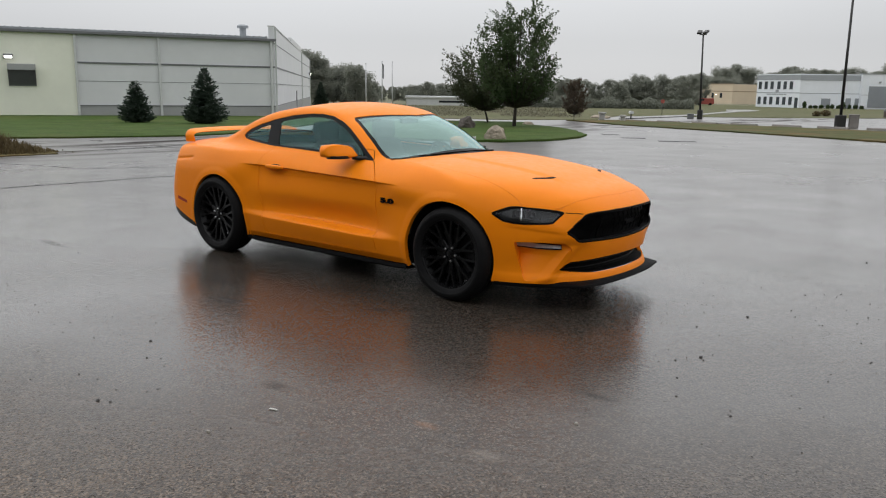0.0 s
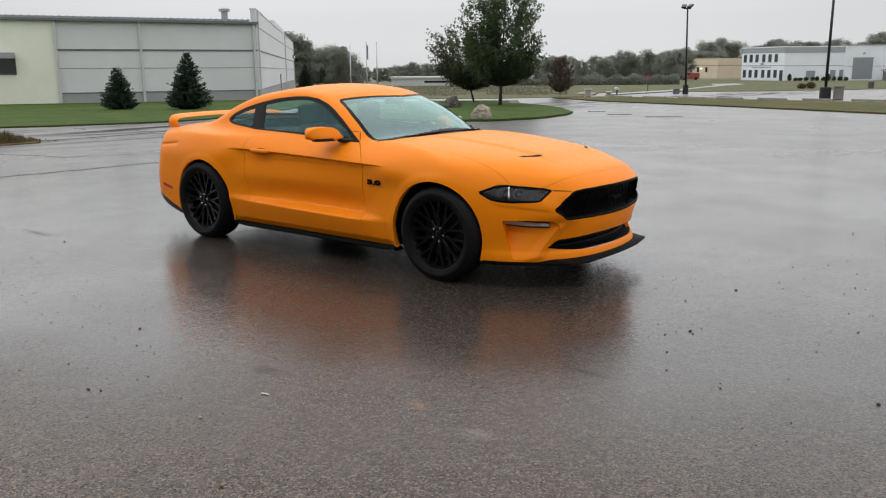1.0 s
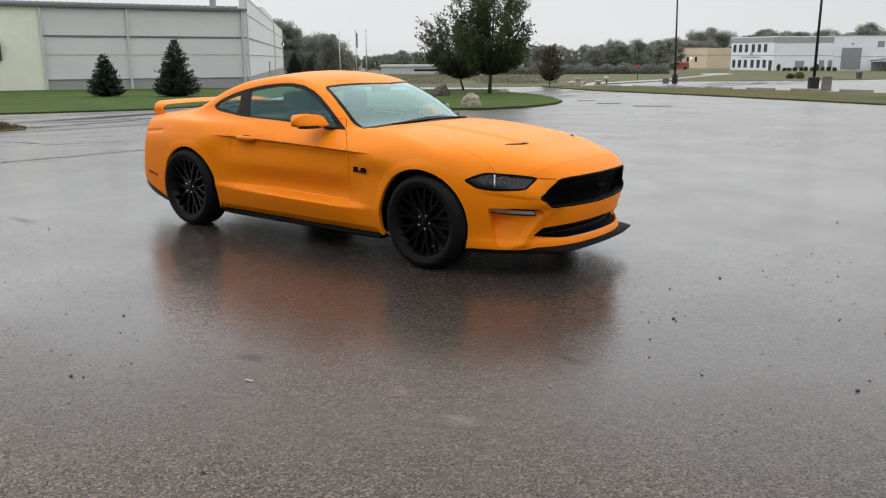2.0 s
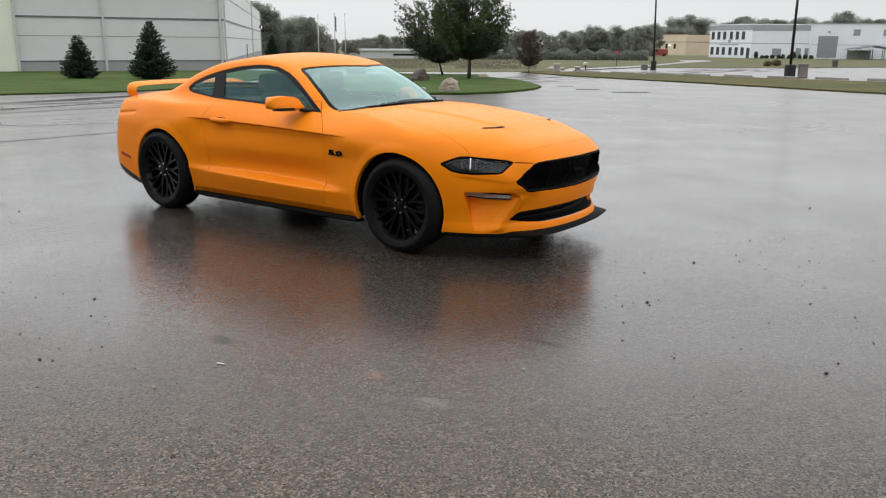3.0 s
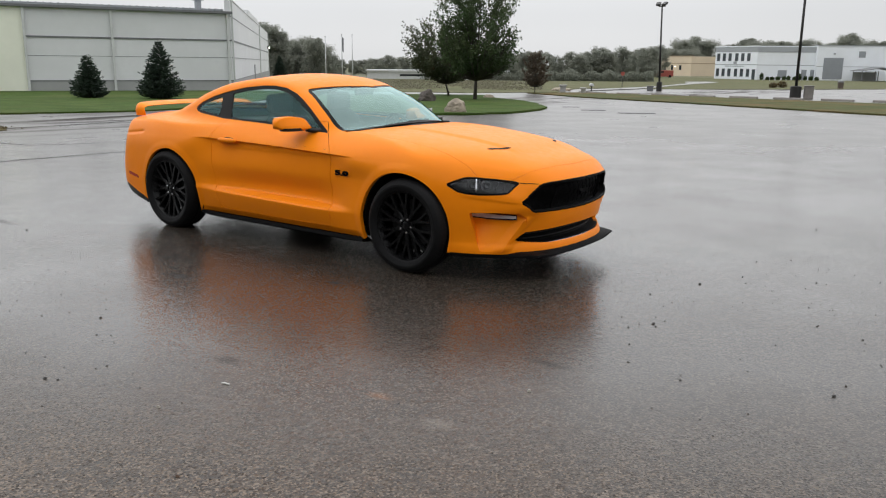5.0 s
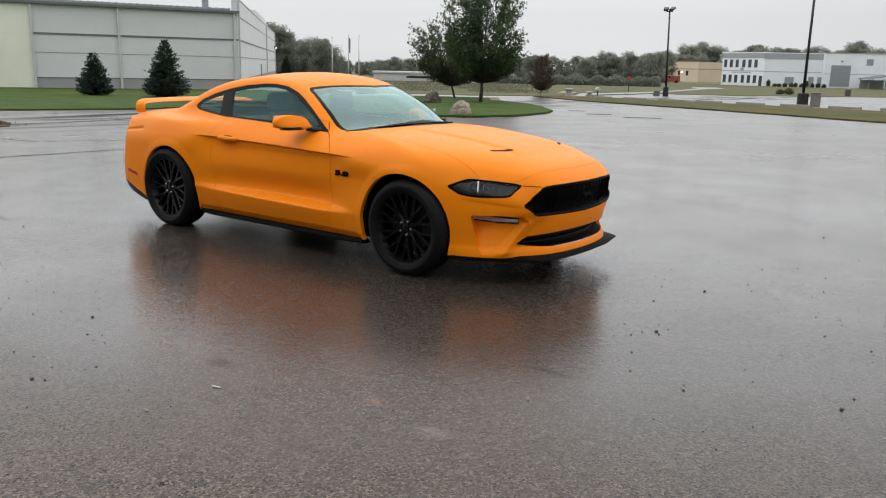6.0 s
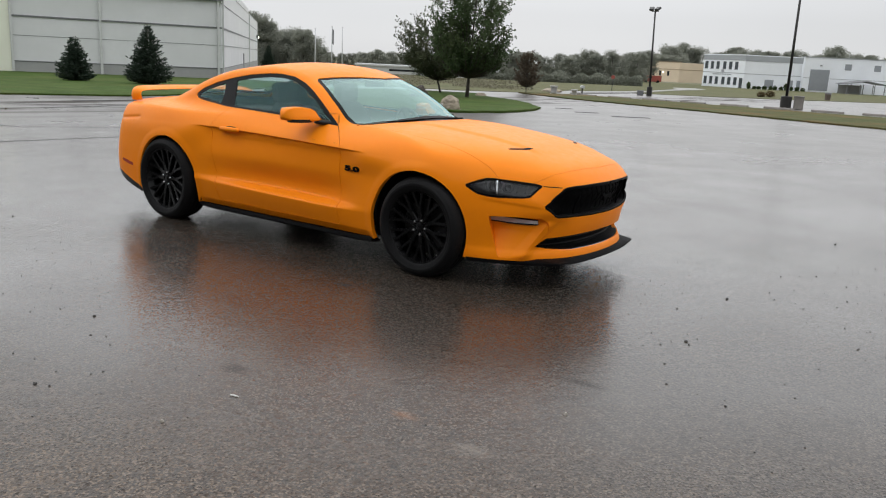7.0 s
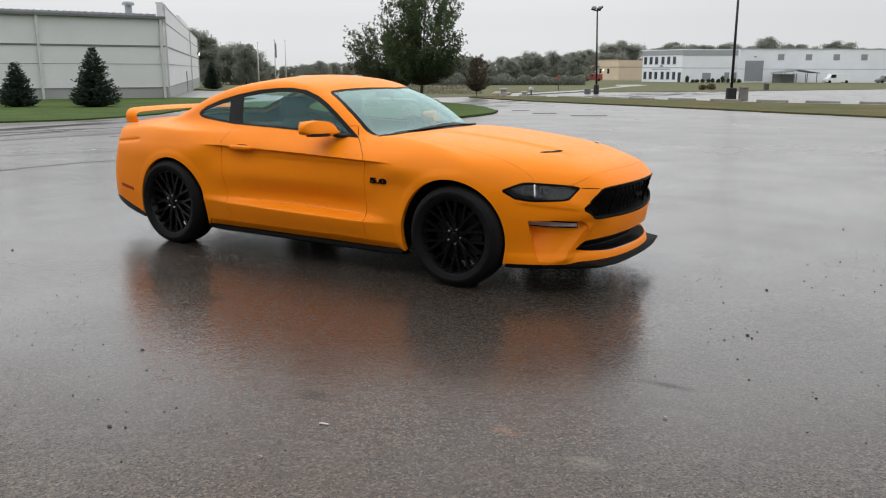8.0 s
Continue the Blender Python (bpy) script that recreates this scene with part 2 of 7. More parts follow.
    mid, flat, size, lean, unit = (nt.nodes.new("ShaderNodeVectorMath") for _ in range(5))
    mid.operation, flat.operation, size.operation, lean.operation, unit.operation = "SUBTRACT", "MULTIPLY", "SCALE", "ADD", "NORMALIZE"
    mid.inputs[1].default_value, flat.inputs[1].default_value = (0.5, 0.5, 0.5), (1, 1, 0)
    nt.links.new(stones.outputs["Color"], mid.inputs[0])
    nt.links.new(mid.outputs[0], flat.inputs[0])
    nt.links.new(flat.outputs[0], size.inputs[0])
    nt.links.new(ranged(nt, dry, 0.09, 0.30, 0, 1), size.inputs["Scale"])
    nt.links.new(size.outputs[0], lean.inputs[0])
    nt.links.new(geo.outputs["Normal"], lean.inputs[1])
    nt.links.new(lean.outputs[0], unit.inputs[0])
    base = bumped(nt, height, 0.9, 0.006, p)
    b = bumped(nt, height, 0.1, 0.005, p, "Coat Normal")
    nt.links.new(ranged(nt, dry, 0.12, 0.60, 0, 1), b.inputs["Strength"])
    for node in (base, b):
        nt.links.new(unit.outputs[0], node.inputs["Normal"])
    return m


def lawn_material(name, colour, dry):
    m = surface(name, colour, 0.9, spec=0.06, vary=0.35, scale=0.9, grain=0.9, grain_scale=9)
    nt = m.node_tree
    p = nt.nodes["Principled BSDF"]
    old = p.inputs["Base Color"].links[0].from_socket
    col = blend(nt, ranged(nt, noise_into(nt, 0.25, 6, 0.7), 0, 0.8, 0.45, 0.7), old, dry)
    col = blend(nt, ranged(nt, noise_into(nt, 14, 4, 0.7), 0, 0.6), col, tuple(c * 0.45 for c in colour))
    nt.links.new(col, p.inputs["Base Color"])
    return m


ASPHALT = wet_asphalt("wet_asphalt")
LAWN = lawn_material("lawn_grass", (0.062, 0.104, 0.024), (0.110, 0.122, 0.040))
ROUGH_GRASS = lawn_material("rough_grass", (0.140, 0.146, 0.075), (0.185, 0.160, 0.100))
VERGE = lawn_material("dry_verge", (0.092, 0.104, 0.042), (0.215, 0.116, 0.056))
EARTH = surface("earth", (0.13, 0.13, 0.07), 0.9, vary=0.3, scale=0.2)
CONCRETE = surface("concrete", (0.42, 0.41, 0.39), 0.75, vary=0.18, scale=1.2, grain=0.4, grain_scale=40)
METAL_GREY = surface("grey_wall_panel", (0.72, 0.73, 0.735), 0.55, vary=0.05, scale=0.4)
METAL_CREAM = surface("cream_wall_panel", (0.88, 0.89, 0.76), 0.55, vary=0.05, scale=0.4)
METAL_DARK = surface("dark_grey_trim", (0.16, 0.165, 0.17), 0.5, vary=0.1, scale=1)
METAL_BASE = surface("base_band", (0.36, 0.365, 0.36), 0.6, vary=0.08, scale=0.6)
ROOF_METAL = surface("roof_sheet", (0.36, 0.38, 0.40), 0.4, metal=0.3, vary=0.08, scale=0.5)
GUTTER_WHITE = surface("white_downspout", (0.60, 0.61, 0.60), 0.5, vary=0.08, scale=2)
WHITE_WALL = surface("white_painted_wall", (0.87, 0.90, 0.94), 0.6, vary=0.05, scale=0.3)
WHITE_TRIM = surface("grey_parapet", (0.36, 0.38, 0.40), 0.6, vary=0.06, scale=0.4)
TAN_WALL = surface("tan_wall", (0.70, 0.58, 0.43), 0.7, vary=0.07, scale=0.3)
TAN_DARK = surface("tan_trim", (0.40, 0.30, 0.20), 0.7, vary=0.07, scale=0.3)
WINDOW_DARK = surface("dark_window", (0.02, 0.024, 0.03), 0.08, vary=0.1, scale=1)
# dark office glass, lightened to grey so that its colour carries the haze
FAR_WINDOW_HAZE = surface("hazed_office_window", (0.075, 0.085, 0.095), 0.10, vary=0.15, scale=1)
STEEL_DOOR = surface("grey_roller_door", (0.30, 0.32, 0.34), 0.5, vary=0.06, scale=0.8)
RED_PAINT = surface("red_paint", (0.36, 0.08, 0.06), 0.4, vary=0.1, scale=1)
POLE_BLACK = surface("dark_bronze_pole", (0.018, 0.017, 0.016), 0.45, vary=0.1, scale=3)
GALVANISED = surface("pale_pole", (0.55, 0.56, 0.57), 0.4, vary=0.06, scale=2)
ROCK = surface("boulder", (0.33, 0.28, 0.215), 0.8, vary=0.4, scale=3.5, grain=0.9, grain_scale=14)
DARK_ROCK = surface("dark_boulder", (0.075, 0.062, 0.052), 0.8, vary=0.4, scale=3.5, grain=0.9, grain_scale=14)
BARK = surface("bark", (0.055, 0.045, 0.038), 0.9, vary=0.3, scale=6, grain=0.8, grain_scale=30)
LEAF = foliage("tree_leaves", (0.062, 0.102, 0.043), (0.085, 0.092, 0.038))
# distance haze is put into the colour: far and thicket leaves are paled
LEAF_FAR_HAZE = foliage("hazed_far_leaves", (0.272, 0.290, 0.250), (0.285, 0.280, 0.225), 0.05, 0.62)
LEAF_LOW_HAZE = foliage("hazed_thicket_leaves", (0.165, 0.180, 0.145), (0.17, 0.168, 0.13), 0.05, 0.5)
NEEDLE = foliage("spruce_needles", (0.032, 0.050, 0.036), (0.038, 0.052, 0.034))
LEAF_DULL = foliage("dull_leaves", (0.066, 0.088, 0.046), (0.095, 0.075, 0.045))
MEADOW = foliage("meadow_tufts", (0.155, 0.150, 0.105), (0.17, 0.145, 0.10), 0.2)
# brown leaves of the young tree, with some haze mixed into the colour
LEAF_RUST_HAZE = foliage("hazed_rusty_leaves", (0.115, 0.095, 0.070), (0.13, 0.085, 0.055), 0.15)
DRY_BLADE = foliage("dry_blades", (0.13, 0.105, 0.05), (0.09, 0.05, 0.03))

PAINT = surface("orange_paint", (0.94, 0.252, 0.004), 0.44, spec=0.10, vary=0.02, scale=2, coat=0.10, coat_rough=0.07)
BLACK_PLASTIC = surface("black_plastic", (0.009, 0.009, 0.010), 0.5, spec=0.3, vary=0.1, scale=8)
TRIM_BLACK = surface("satin_black_trim", (0.006, 0.0062, 0.0066), 0.40, spec=0.10, vary=0.1, scale=8)
GLOSS_BLACK = surface("gloss_black_trim", (0.010, 0.010, 0.011), 0.18, vary=0.1, scale=8)
MESH_BLACK = surface("black_grille_mesh", (0.0025, 0.0025, 0.003), 0.65, spec=0.08, vary=0.1, scale=8)
TYRE = surface("tyre_rubber", (0.0085, 0.0085, 0.0090), 0.60, spec=0.12, vary=0.2, scale=8, grain=0.3, grain_scale=120)
RIM = surface("black_alloy", (0.0032, 0.0032, 0.0036), 0.26, spec=0.22, vary=0.1, scale=10)
CHROME = surface("chrome", (0.75, 0.76, 0.78), 0.16, metal=1.0, vary=0.03, scale=10)
DISC = surface("brake_disc", (0.035, 0.035, 0.035), 0.5, metal=0.6, vary=0.1, scale=10)
CABIN = surface("dark_cabin", (0.008, 0.0085, 0.009), 0.85, spec=0.15, vary=0.2, scale=5)
SEAT = surface("grey_seat_cloth", (0.034, 0.036, 0.039), 0.85, vary=0.2, scale=9)
LAMP_DARK = surface("smoked_lamp_housing", (0.016, 0.0165, 0.018), 0.3, vary=0.2, scale=9)
LAMP_BRIGHT = surface("lamp_reflector", (0.62, 0.63, 0.65), 0.15, metal=0.9, vary=0.05, scale=9)
FOG_LENS = surface("fog_lamp_lens", (0.62, 0.61, 0.60), 0.15, vary=0.2, scale=14)
RED_LENS = surface("red_lens", (0.36, 0.022, 0.008), 0.45, spec=0.25, vary=0.1, scale=9)
WINDSCREEN = clear_pane("windscreen_glass", (0.44, 0.55, 0.57), 2.35)
SIDE_GLASS = clear_pane("side_glass", (0.72, 0.86, 0.87), 1.54, gloss=(0.62, 1.0, 0.98))
DARK_GLASS = clear_pane("dark_rear_glass", (0.92, 0.98, 0.97), 1.5)
LAMP_GLASS = clear_pane("lamp_cover", (0.78, 0.79, 0.81), 1.45, gloss=(0.95, 0.97, 1.0))
WALL_LAMP = glowing("wall_lamp_light", (1.0, 0.96, 0.88), 6.0)

# ---------------------------------------------------------------- mesh helpers
def mesh_of(name, verts, faces, smooth=True, sharp=None):
    me = bpy.data.meshes.new(name)
    me.from_pydata([tuple(map(float, v)) for v in verts], [], [tuple(map(int, f)) for f in faces])
    me.validate()
    if smooth:
        me.polygons.foreach_set("use_smooth", np.ones(len(me.polygons), bool))
        if sharp is not None:
            me.set_sharp_from_angle(angle=radians(sharp))
    return me


def thing(name, label, category, place=None, group="", kind=""):
    ob = new(name)
    ob.empty_display_size = 0.2
    if place is not None:
        ob.matrix_basis = place
    return tagged(ob, label, category, group, kind)


def part(name, me, material, parent=None, label="", m=None):
    """Links a mesh (or a bmesh) as one object under a thing or a part."""
    if isinstance(me, bmesh.types.BMesh):
        bm, me = me, bpy.data.meshes.new(name)
        bm.to_mesh(me)
        bm.free()
    if material is not None and not me.materials:
        me.materials.append(material)
    ob = new(name, me)
    ob.parent = parent
    if m is not None:
        ob.matrix_basis = m
    return tagged(ob, label)


def box_mesh(name, size, centre=(0, 0, 0), bevel=0.0, segments=2):
    bm = bmesh.new()
    bmesh.ops.create_cube(bm, size=1, matrix=Matrix.Translation(centre) @ Matrix.Diagonal((*size, 1)))
    if bevel:
        bmesh.ops.bevel(bm, geom=bm.edges[:], offset=bevel, segments=segments, affect="EDGES", profile=0.5)
    me = bpy.data.meshes.new(name)
    bm.to_mesh(me)
    bm.free()
    return me


def lathe(name, profile, n=64, axis="Y", smooth=True, sharp=35):
    """Turns (radius, along) points round an axis."""
    a = np.linspace(0, 2 * np.pi, n, endpoint=False)
    verts, k = [], len(profile)
    for t in a:
        for r, h in profile:
            c, s = r * np.cos(t), r * np.sin(t)
            verts.append((c, h, s) if axis == "Y" else (c, s, h))
    faces = []
    for i in range(n):
        j = (i + 1) % n
        for q in range(k - 1):
            faces.append((i * k + q, j * k + q, j * k + q + 1, i * k + q + 1))
    return mesh_of(name, verts, faces, smooth, sharp)


def tube_arrays(points, radii, sides=8):
    """A tapered tube along points: verts and faces."""
    pts = [Vector(p) for p in points]
    verts, faces = [], []
    for i, p in enumerate(pts):
        d = (pts[min(i + 1, len(pts) - 1)] - pts[max(i - 1, 0)])
        d = d.normalized() if d.length > 1e-9 else Vector((0, 0, 1))
        u = d.cross(Vector((0, 0, 1)))
        if u.length < 1e-3:
            u = d.cross(Vector((1, 0, 0)))
        u.normalize()
        w = d.cross(u)
        for k in range(sides):
            a = 2 * math.pi * k / sides
            verts.append(p + radii[i] * (math.cos(a) * u + math.sin(a) * w))
    for i in range(len(pts) - 1):
        for k in range(sides):
            k2 = (k + 1) % sides
            faces.append((i * sides + k, i * sides + k2, (i + 1) * sides + k2, (i + 1) * sides + k))
    n = len(verts)
    faces.append(tuple(range(sides - 1, -1, -1)))
    faces.append(tuple(range(n - sides, n)))
    return verts, faces


def joined(pieces):
    verts, faces = [], []
    for v, f in pieces:
        o = len(verts)
        verts += list(v)
        faces += [tuple(i + o for i in q) for q in f]
    return verts, faces


def prism(name, outline, depth, bevel=0.0):
    """A flat outline in (x, z), depth along y."""
    bm = bmesh.new()
    f = bm.faces.new([bm.verts.new((x, 0, z)) for x, z in outline])
    r = bmesh.ops.extrude_face_region(bm, geom=[f])
    bmesh.ops.translate(bm, vec=(0, depth, 0), verts=[v for v in r["geom"] if isinstance(v, bmesh.types.BMVert)])
    bmesh.ops.recalc_face_normals(bm, faces=bm.faces[:])
    if bevel:
        bmesh.ops.bevel(bm, geom=bm.edges[:], offset=bevel, segments=2, affect="EDGES", profile=0.5)
    me = bpy.data.meshes.new(name)
    bm.to_mesh(me)
    bm.free()
    return me

# ---------------------------------------------------------------- ground
def fall(x, y):
    """Height of the ground: level round the car, then falling gently away."""
    s = -0.63 * (x - 4.96) + 0.777 * (y + 5.35)
    return -np.clip((s - 10) * 0.009, 0, 1.30)


def sheet(name, outline, rise, cell, wobble=0.0, skirt=0.12, seed=1):
    """A ground sheet over a convex or concave outline, with a turned-down edge; wobble makes the edge ragged."""
    rng = np.random.default_rng(seed)
    pts = []
    n = len(outline)
    for i in range(n):
        a, b = np.array(outline[i], float), np.array(outline[(i + 1) % n], float)
        m = max(1, int(np.linalg.norm(b - a) / cell))
        for k in range(m):
            pts.append(a + (b - a) * k / m + rng.normal(0, wobble, 2) * (wobble > 0))
    bm = bmesh.new()
    vs = [bm.verts.new((p[0], p[1], 0)) for p in pts]
    es = [bm.edges.new((vs[i], vs[(i + 1) % len(vs)])) for i in range(len(vs))]
    bmesh.ops.triangle_fill(bm, use_beauty=True, edges=es)
    bmesh.ops.subdivide_edges(bm, edges=[e for e in bm.edges if e.calc_length() > cell * 4 and not e.is_boundary], cuts=3, use_grid_fill=True)
    bmesh.ops.triangulate(bm, faces=bm.faces[:])
    for v in bm.verts:
        v.co.z = float(fall(v.co.x, v.co.y)) + rise
    if sum(f.normal.z for f in bm.faces) < 0:
        bmesh.ops.reverse_faces(bm, faces=bm.faces[:])
    edge = [e for e in bm.edges if e.is_boundary]
    r = bmesh.ops.extrude_edge_only(bm, edges=edge)
    for v in (g for g in r["geom"] if isinstance(g, bmesh.types.BMVert)):
        v.co.z -= skirt
    me = bpy.data.meshes.new(name)
    bm.to_mesh(me)
    bm.free()
    return me


def ground_grid(name, lines_x, lines_y, drop):
    X, Y = np.meshgrid(lines_x, lines_y, indexing="ij")
    Z = fall(X, Y) + drop
    nx, ny = X.shape
    v = np.stack([X, Y, Z], -1).reshape(-1, 3)
    f = [(i * ny + j, (i + 1) * ny + j, (i + 1) * ny + j + 1, i * ny + j + 1) for i in range(nx - 1) for j in range(ny - 1)]
    return mesh_of(name, v, f, True)


wide = np.concatenate([[-2500, -1200, -600], np.arange(-300, 301, 20), [600, 1200, 2500]])
ground = part("ground", ground_grid("ground", wide, wide, -0.06), EARTH)
tagged(ground, "grassy earth that runs out to the far woods", "ground", kind="structure")
lot = part("pavement", ground_grid("pavement", np.concatenate([np.arange(-60, 41, 4), [80]]), np.concatenate([[-60], np.arange(-40, 121, 4)]), 0), ASPHALT)
tagged(lot, "wet dark asphalt of a rain-soaked car park", "asphalt", kind="structure")

lawn = part("lawn", sheet("lawn", [(-22.6, -14), (-21.0, 5.6), (-20.3, 7.0), (-19.7, 9.3), (-19.3, 10.8), (-20.5, 14.5), (-24, 19.5), (-34, 33), (-39.5, 31), (-52, 3), (-60, -14)], 0.05, 0.5, 0.05), LAWN)
tagged(lawn, "mown green lawn in front of the grey hall", "lawn", kind="structure")
island = part("lawn", sheet("island", [(-11.28, 23.3), (-10.5, 21.5), (-10.15, 20.0), (-10.0, 18.6), (-10.3, 16.9), (-11.5, 15.5), (-14, 15.0), (-19, 16.5), (-25, 21.5), (-28, 27), (-26.5, 33), (-22.5, 35.5), (-19.2, 31.6), (-16.2, 29.4), (-13.5, 26.4)], 0.07, 0.4, 0.05), LAWN)
tagged(island, "green grass island with two maples and a boulder", "lawn", kind="structure")
median = part("verge", sheet("verge", [(14, 19.0), (-1.6, 28.2), (-8.8, 32.8), (-17.1, 37.3), (-24, 43.0), (-22.2, 47.2), (-13.4, 44.3), (-3.9, 40.6), (14, 36.5)], 0.06, 0.4, 0.05, seed=3), VERGE)
tagged(median, "worn brownish grass strip beside the car park", "grass strip", kind="structure")
bank = part("field", sheet("field", [(60, 92), (-3.5, 104), (-12, 86), (-20, 71), (-30, 62), (-36, 66), (-62, 110), (-90, 200), (-60, 205), (60, 240)], 0.04, 3.0, 0.1, seed=5), ROUGH_GRASS)
tagged(bank, "rough pale green grass field before the far buildings", "field", kind="structure")
scrub = part("field", sheet("scrub", [(-24, 47), (-30, 62), (-62, 110), (-120, 120), (-95, 70), (-60, 55), (-34, 37), (-27, 40)], 0.03, 2.0, 0.1, seed=6), ROUGH_GRASS)
tagged(scrub, "rough meadow grass beside the far drive", "field", kind="structure")
drive = part("road", sheet("drive", [(-24.0, 50.5), (-25.4, 64.7), (-27.6, 74.5), (-31.4, 89.2), (-35.8, 107.8), (-37.9, 119.8), (-41, 132), (-46, 142), (-48, 136), (-43.5, 124), (-39.9, 117), (-35.1, 98.7), (-30.4, 81.3), (-28.3, 71.3), (-26.3, 55)], 0.075, 3.0, 0.0, seed=8), ASPHALT)
tagged(drive, "pale wet drive across the field", "drive", kind="structure")

# ---------------------------------------------------------------- buildings
def plan_pose(a, b, z):
    """A pose whose x runs from a to b, z up."""
    d = Vector((b[0] - a[0], b[1] - a[1], 0)).normalized()
    m = Matrix.Identity(4)
    m.col[0][:3] = d
    m.col[1][:3] = Vector((-d.y, d.x, 0))
    m.translation = (a[0], a[1], z)
    return m


def slab(name, x0, x1, y0, y1, z0, z1, material, parent, label="", bevel=0.01, m=None):
    return part(name, box_mesh(name, (x1 - x0, y1 - y0, z1 - z0), ((x0 + x1) / 2, (y0 + y1) / 2, (z0 + z1) / 2), bevel), material, parent, label, m)


def grey_hall():
    """Steel-clad hall: its long face with a cream bay, and the side that runs off into the distance."""
    a, left, far = (-39.1, 30.5), (-46.0, 15.6), (-85.9, 74.9)
    m = plan_pose(left, a, -0.45)
    m.translation = (a[0], a[1], -0.45)
    hall = thing("industrial_hall", "grey and cream metal-clad industrial hall behind the lawn", "building", m)
    eave, top = 4.95, 5.90
    length = 60.0

    def face(name, x0, x1, y0, y1, z0, z1, material, label="", bevel=0.01):
        return slab(name, -x1, -x0, y0, y1, z0, z1, material, hall, label, bevel)

    face("wall", 0, 12.05, 0.03, 0.4, 0.75, eave, METAL_GREY, "pale grey metal wall panels")
    face("base_panel", 0, 12.05, 0.0, 0.4, -0.6, 0.72, METAL_BASE, "darker grey base panel")
    face("band", 0, 12.05, -0.02, 0.03, 3.24, 3.34, METAL_DARK, "dark grey trim band")
    face("seam", 0, 12.05, 0.012, 0.03, 2.18, 2.205, METAL_DARK)
    face("seam", 0, 12.05, -0.03, 0.03, 0.70, 0.76, METAL_DARK)
    face("wall", 12.15, length, 0.0, 0.4, -0.6, eave, METAL_CREAM, "cream metal wall panels")
    for i in range(40):
        face("rib", 12.9 + i * 0.9, 12.93 + i * 0.9, -0.012, 0.0, -0.3, eave - 0.1, METAL_CREAM, bevel=0)
    face("gutter", -0.1, length, -0.22, 0.05, eave, eave + 0.16, METAL_DARK, "dark eaves gutter")
    face("roof", 0.4, length, 0.05, 30, eave + 0.13, eave + 0.30, ROOF_METAL, "ribbed metal roof")
    for i in range(150):
        face("roof_rib", 0.5 + i * 0.4, 0.58 + i * 0.4, -0.18, 0.3, eave + 0.15, eave + 0.31, ROOF_METAL, bevel=0)
    for s in (0.22, 7.3, 12.10):
        face("downspout", s - 0.07, s + 0.07, -0.16, -0.02, -0.4, eave, GUTTER_WHITE, "white downspout")
    # louvred hood and its wall lamp on the cream bay
    hood = part("vent_hood", box_mesh("vent_hood", (1.62, 0.06, 1.42), (0, 0, -0.71), 0.01), METAL_DARK, hall, "dark grey hooded wall vent", pose(-15.05, -0.04, 3.13) @ Matrix.Scale(.90, 4))
    w = 0.82
    v = [(-w, 0, 0), (w, 0, 0), (w, -0.62, -0.04), (-w, -0.62, -0.04), (-w, 0, -1.42), (w, 0, -1.42), (w, -0.62, -0.40), (-w, -0.62, -0.40)]
    part("hood_shell", mesh_of("hood_shell", v, [(0, 3, 2, 1), (0, 4, 7, 3), (1, 2, 6, 5), (3, 7, 6, 2)], False), METAL_BASE, hood, "grey sheet-metal hood")
    for k in range(6):
        z0 = -0.52 - k * 0.145
        y0 = -0.56 * (1 - k / 6.2)
        part("louvre", box_mesh("louvre", (2 * w - 0.06, 0.10, 0.02), (0, y0, z0), 0.004), METAL_DARK, hood)
    lamp = part("wall_lamp", box_mesh("wall_lamp", (0.50, 0.22, 0.26), (0, 0, 0), 0.03), METAL_DARK, hall, "lit wall lamp", pose(-15.70, -0.12, 3.55))
    part("lens", box_mesh("lens", (0.40, 0.05, 0.14), (0, -0.13, -0.05), 0.01), WALL_LAMP, lamp, "bright white lens")
    # the long side, taller than the eaves
    run = math.hypot(far[0] - a[0], far[1] - a[1])
    side_m = m.inverted() @ plan_pose(a, far, -0.45)
    slab("side_wall", 0, run, 0.0, 0.35, -1.5, top, METAL_GREY, hall, "receding pale grey side wall", 0.01, side_m)
    for z, h in ((4.80, 0.05), (3.24, 0.12), (2.18, 0.04), (0.70, 0.05)):
        slab("side_band", 0, run, -0.03, 0.0, z, z + h, METAL_DARK, hall, "", 0, side_m)
    slab("side_base", 0, run, -0.02, 0.0, -1.5, 0.70, METAL_BASE, hall, "", 0, side_m)
    slab("parapet_cap", 0, run, -0.04, 0.40, top, top + 0.07, GUTTER_WHITE, hall, "", 0, side_m)
    slab("raised_parapet", run * 0.30, run * 0.58, -0.05, 0.40, top + 0.02, top + 0.45, METAL_GREY, hall, "", 0, side_m)
    for q in (0.004, 0.60, 0.99):
        slab("downspout", run * q, run * q + 0.14, -0.14, -0.03, -0.6, top, GUTTER_WHITE, hall, "", 0, side_m)
    slab("side_door", run * 0.42, run * 0.42 + 1.1, -0.05, 0.0, -0.5, 1.7, METAL_DARK, hall, "grey steel door", 0, side_m)
    lamp2 = part("wall_lamp", box_mesh("wall_lamp", (0.6, 0.25, 0.35), (0, 0, 0), 0.03), METAL_DARK, hall, "lit wall lamp", side_m @ pose(run * 0.93, -0.2, 3.9))
    part("lens", box_mesh("lens", (0.5, 0.06, 0.25), (0, -0.14, -0.05), 0.01), WALL_LAMP, lamp2, "bright white lens")
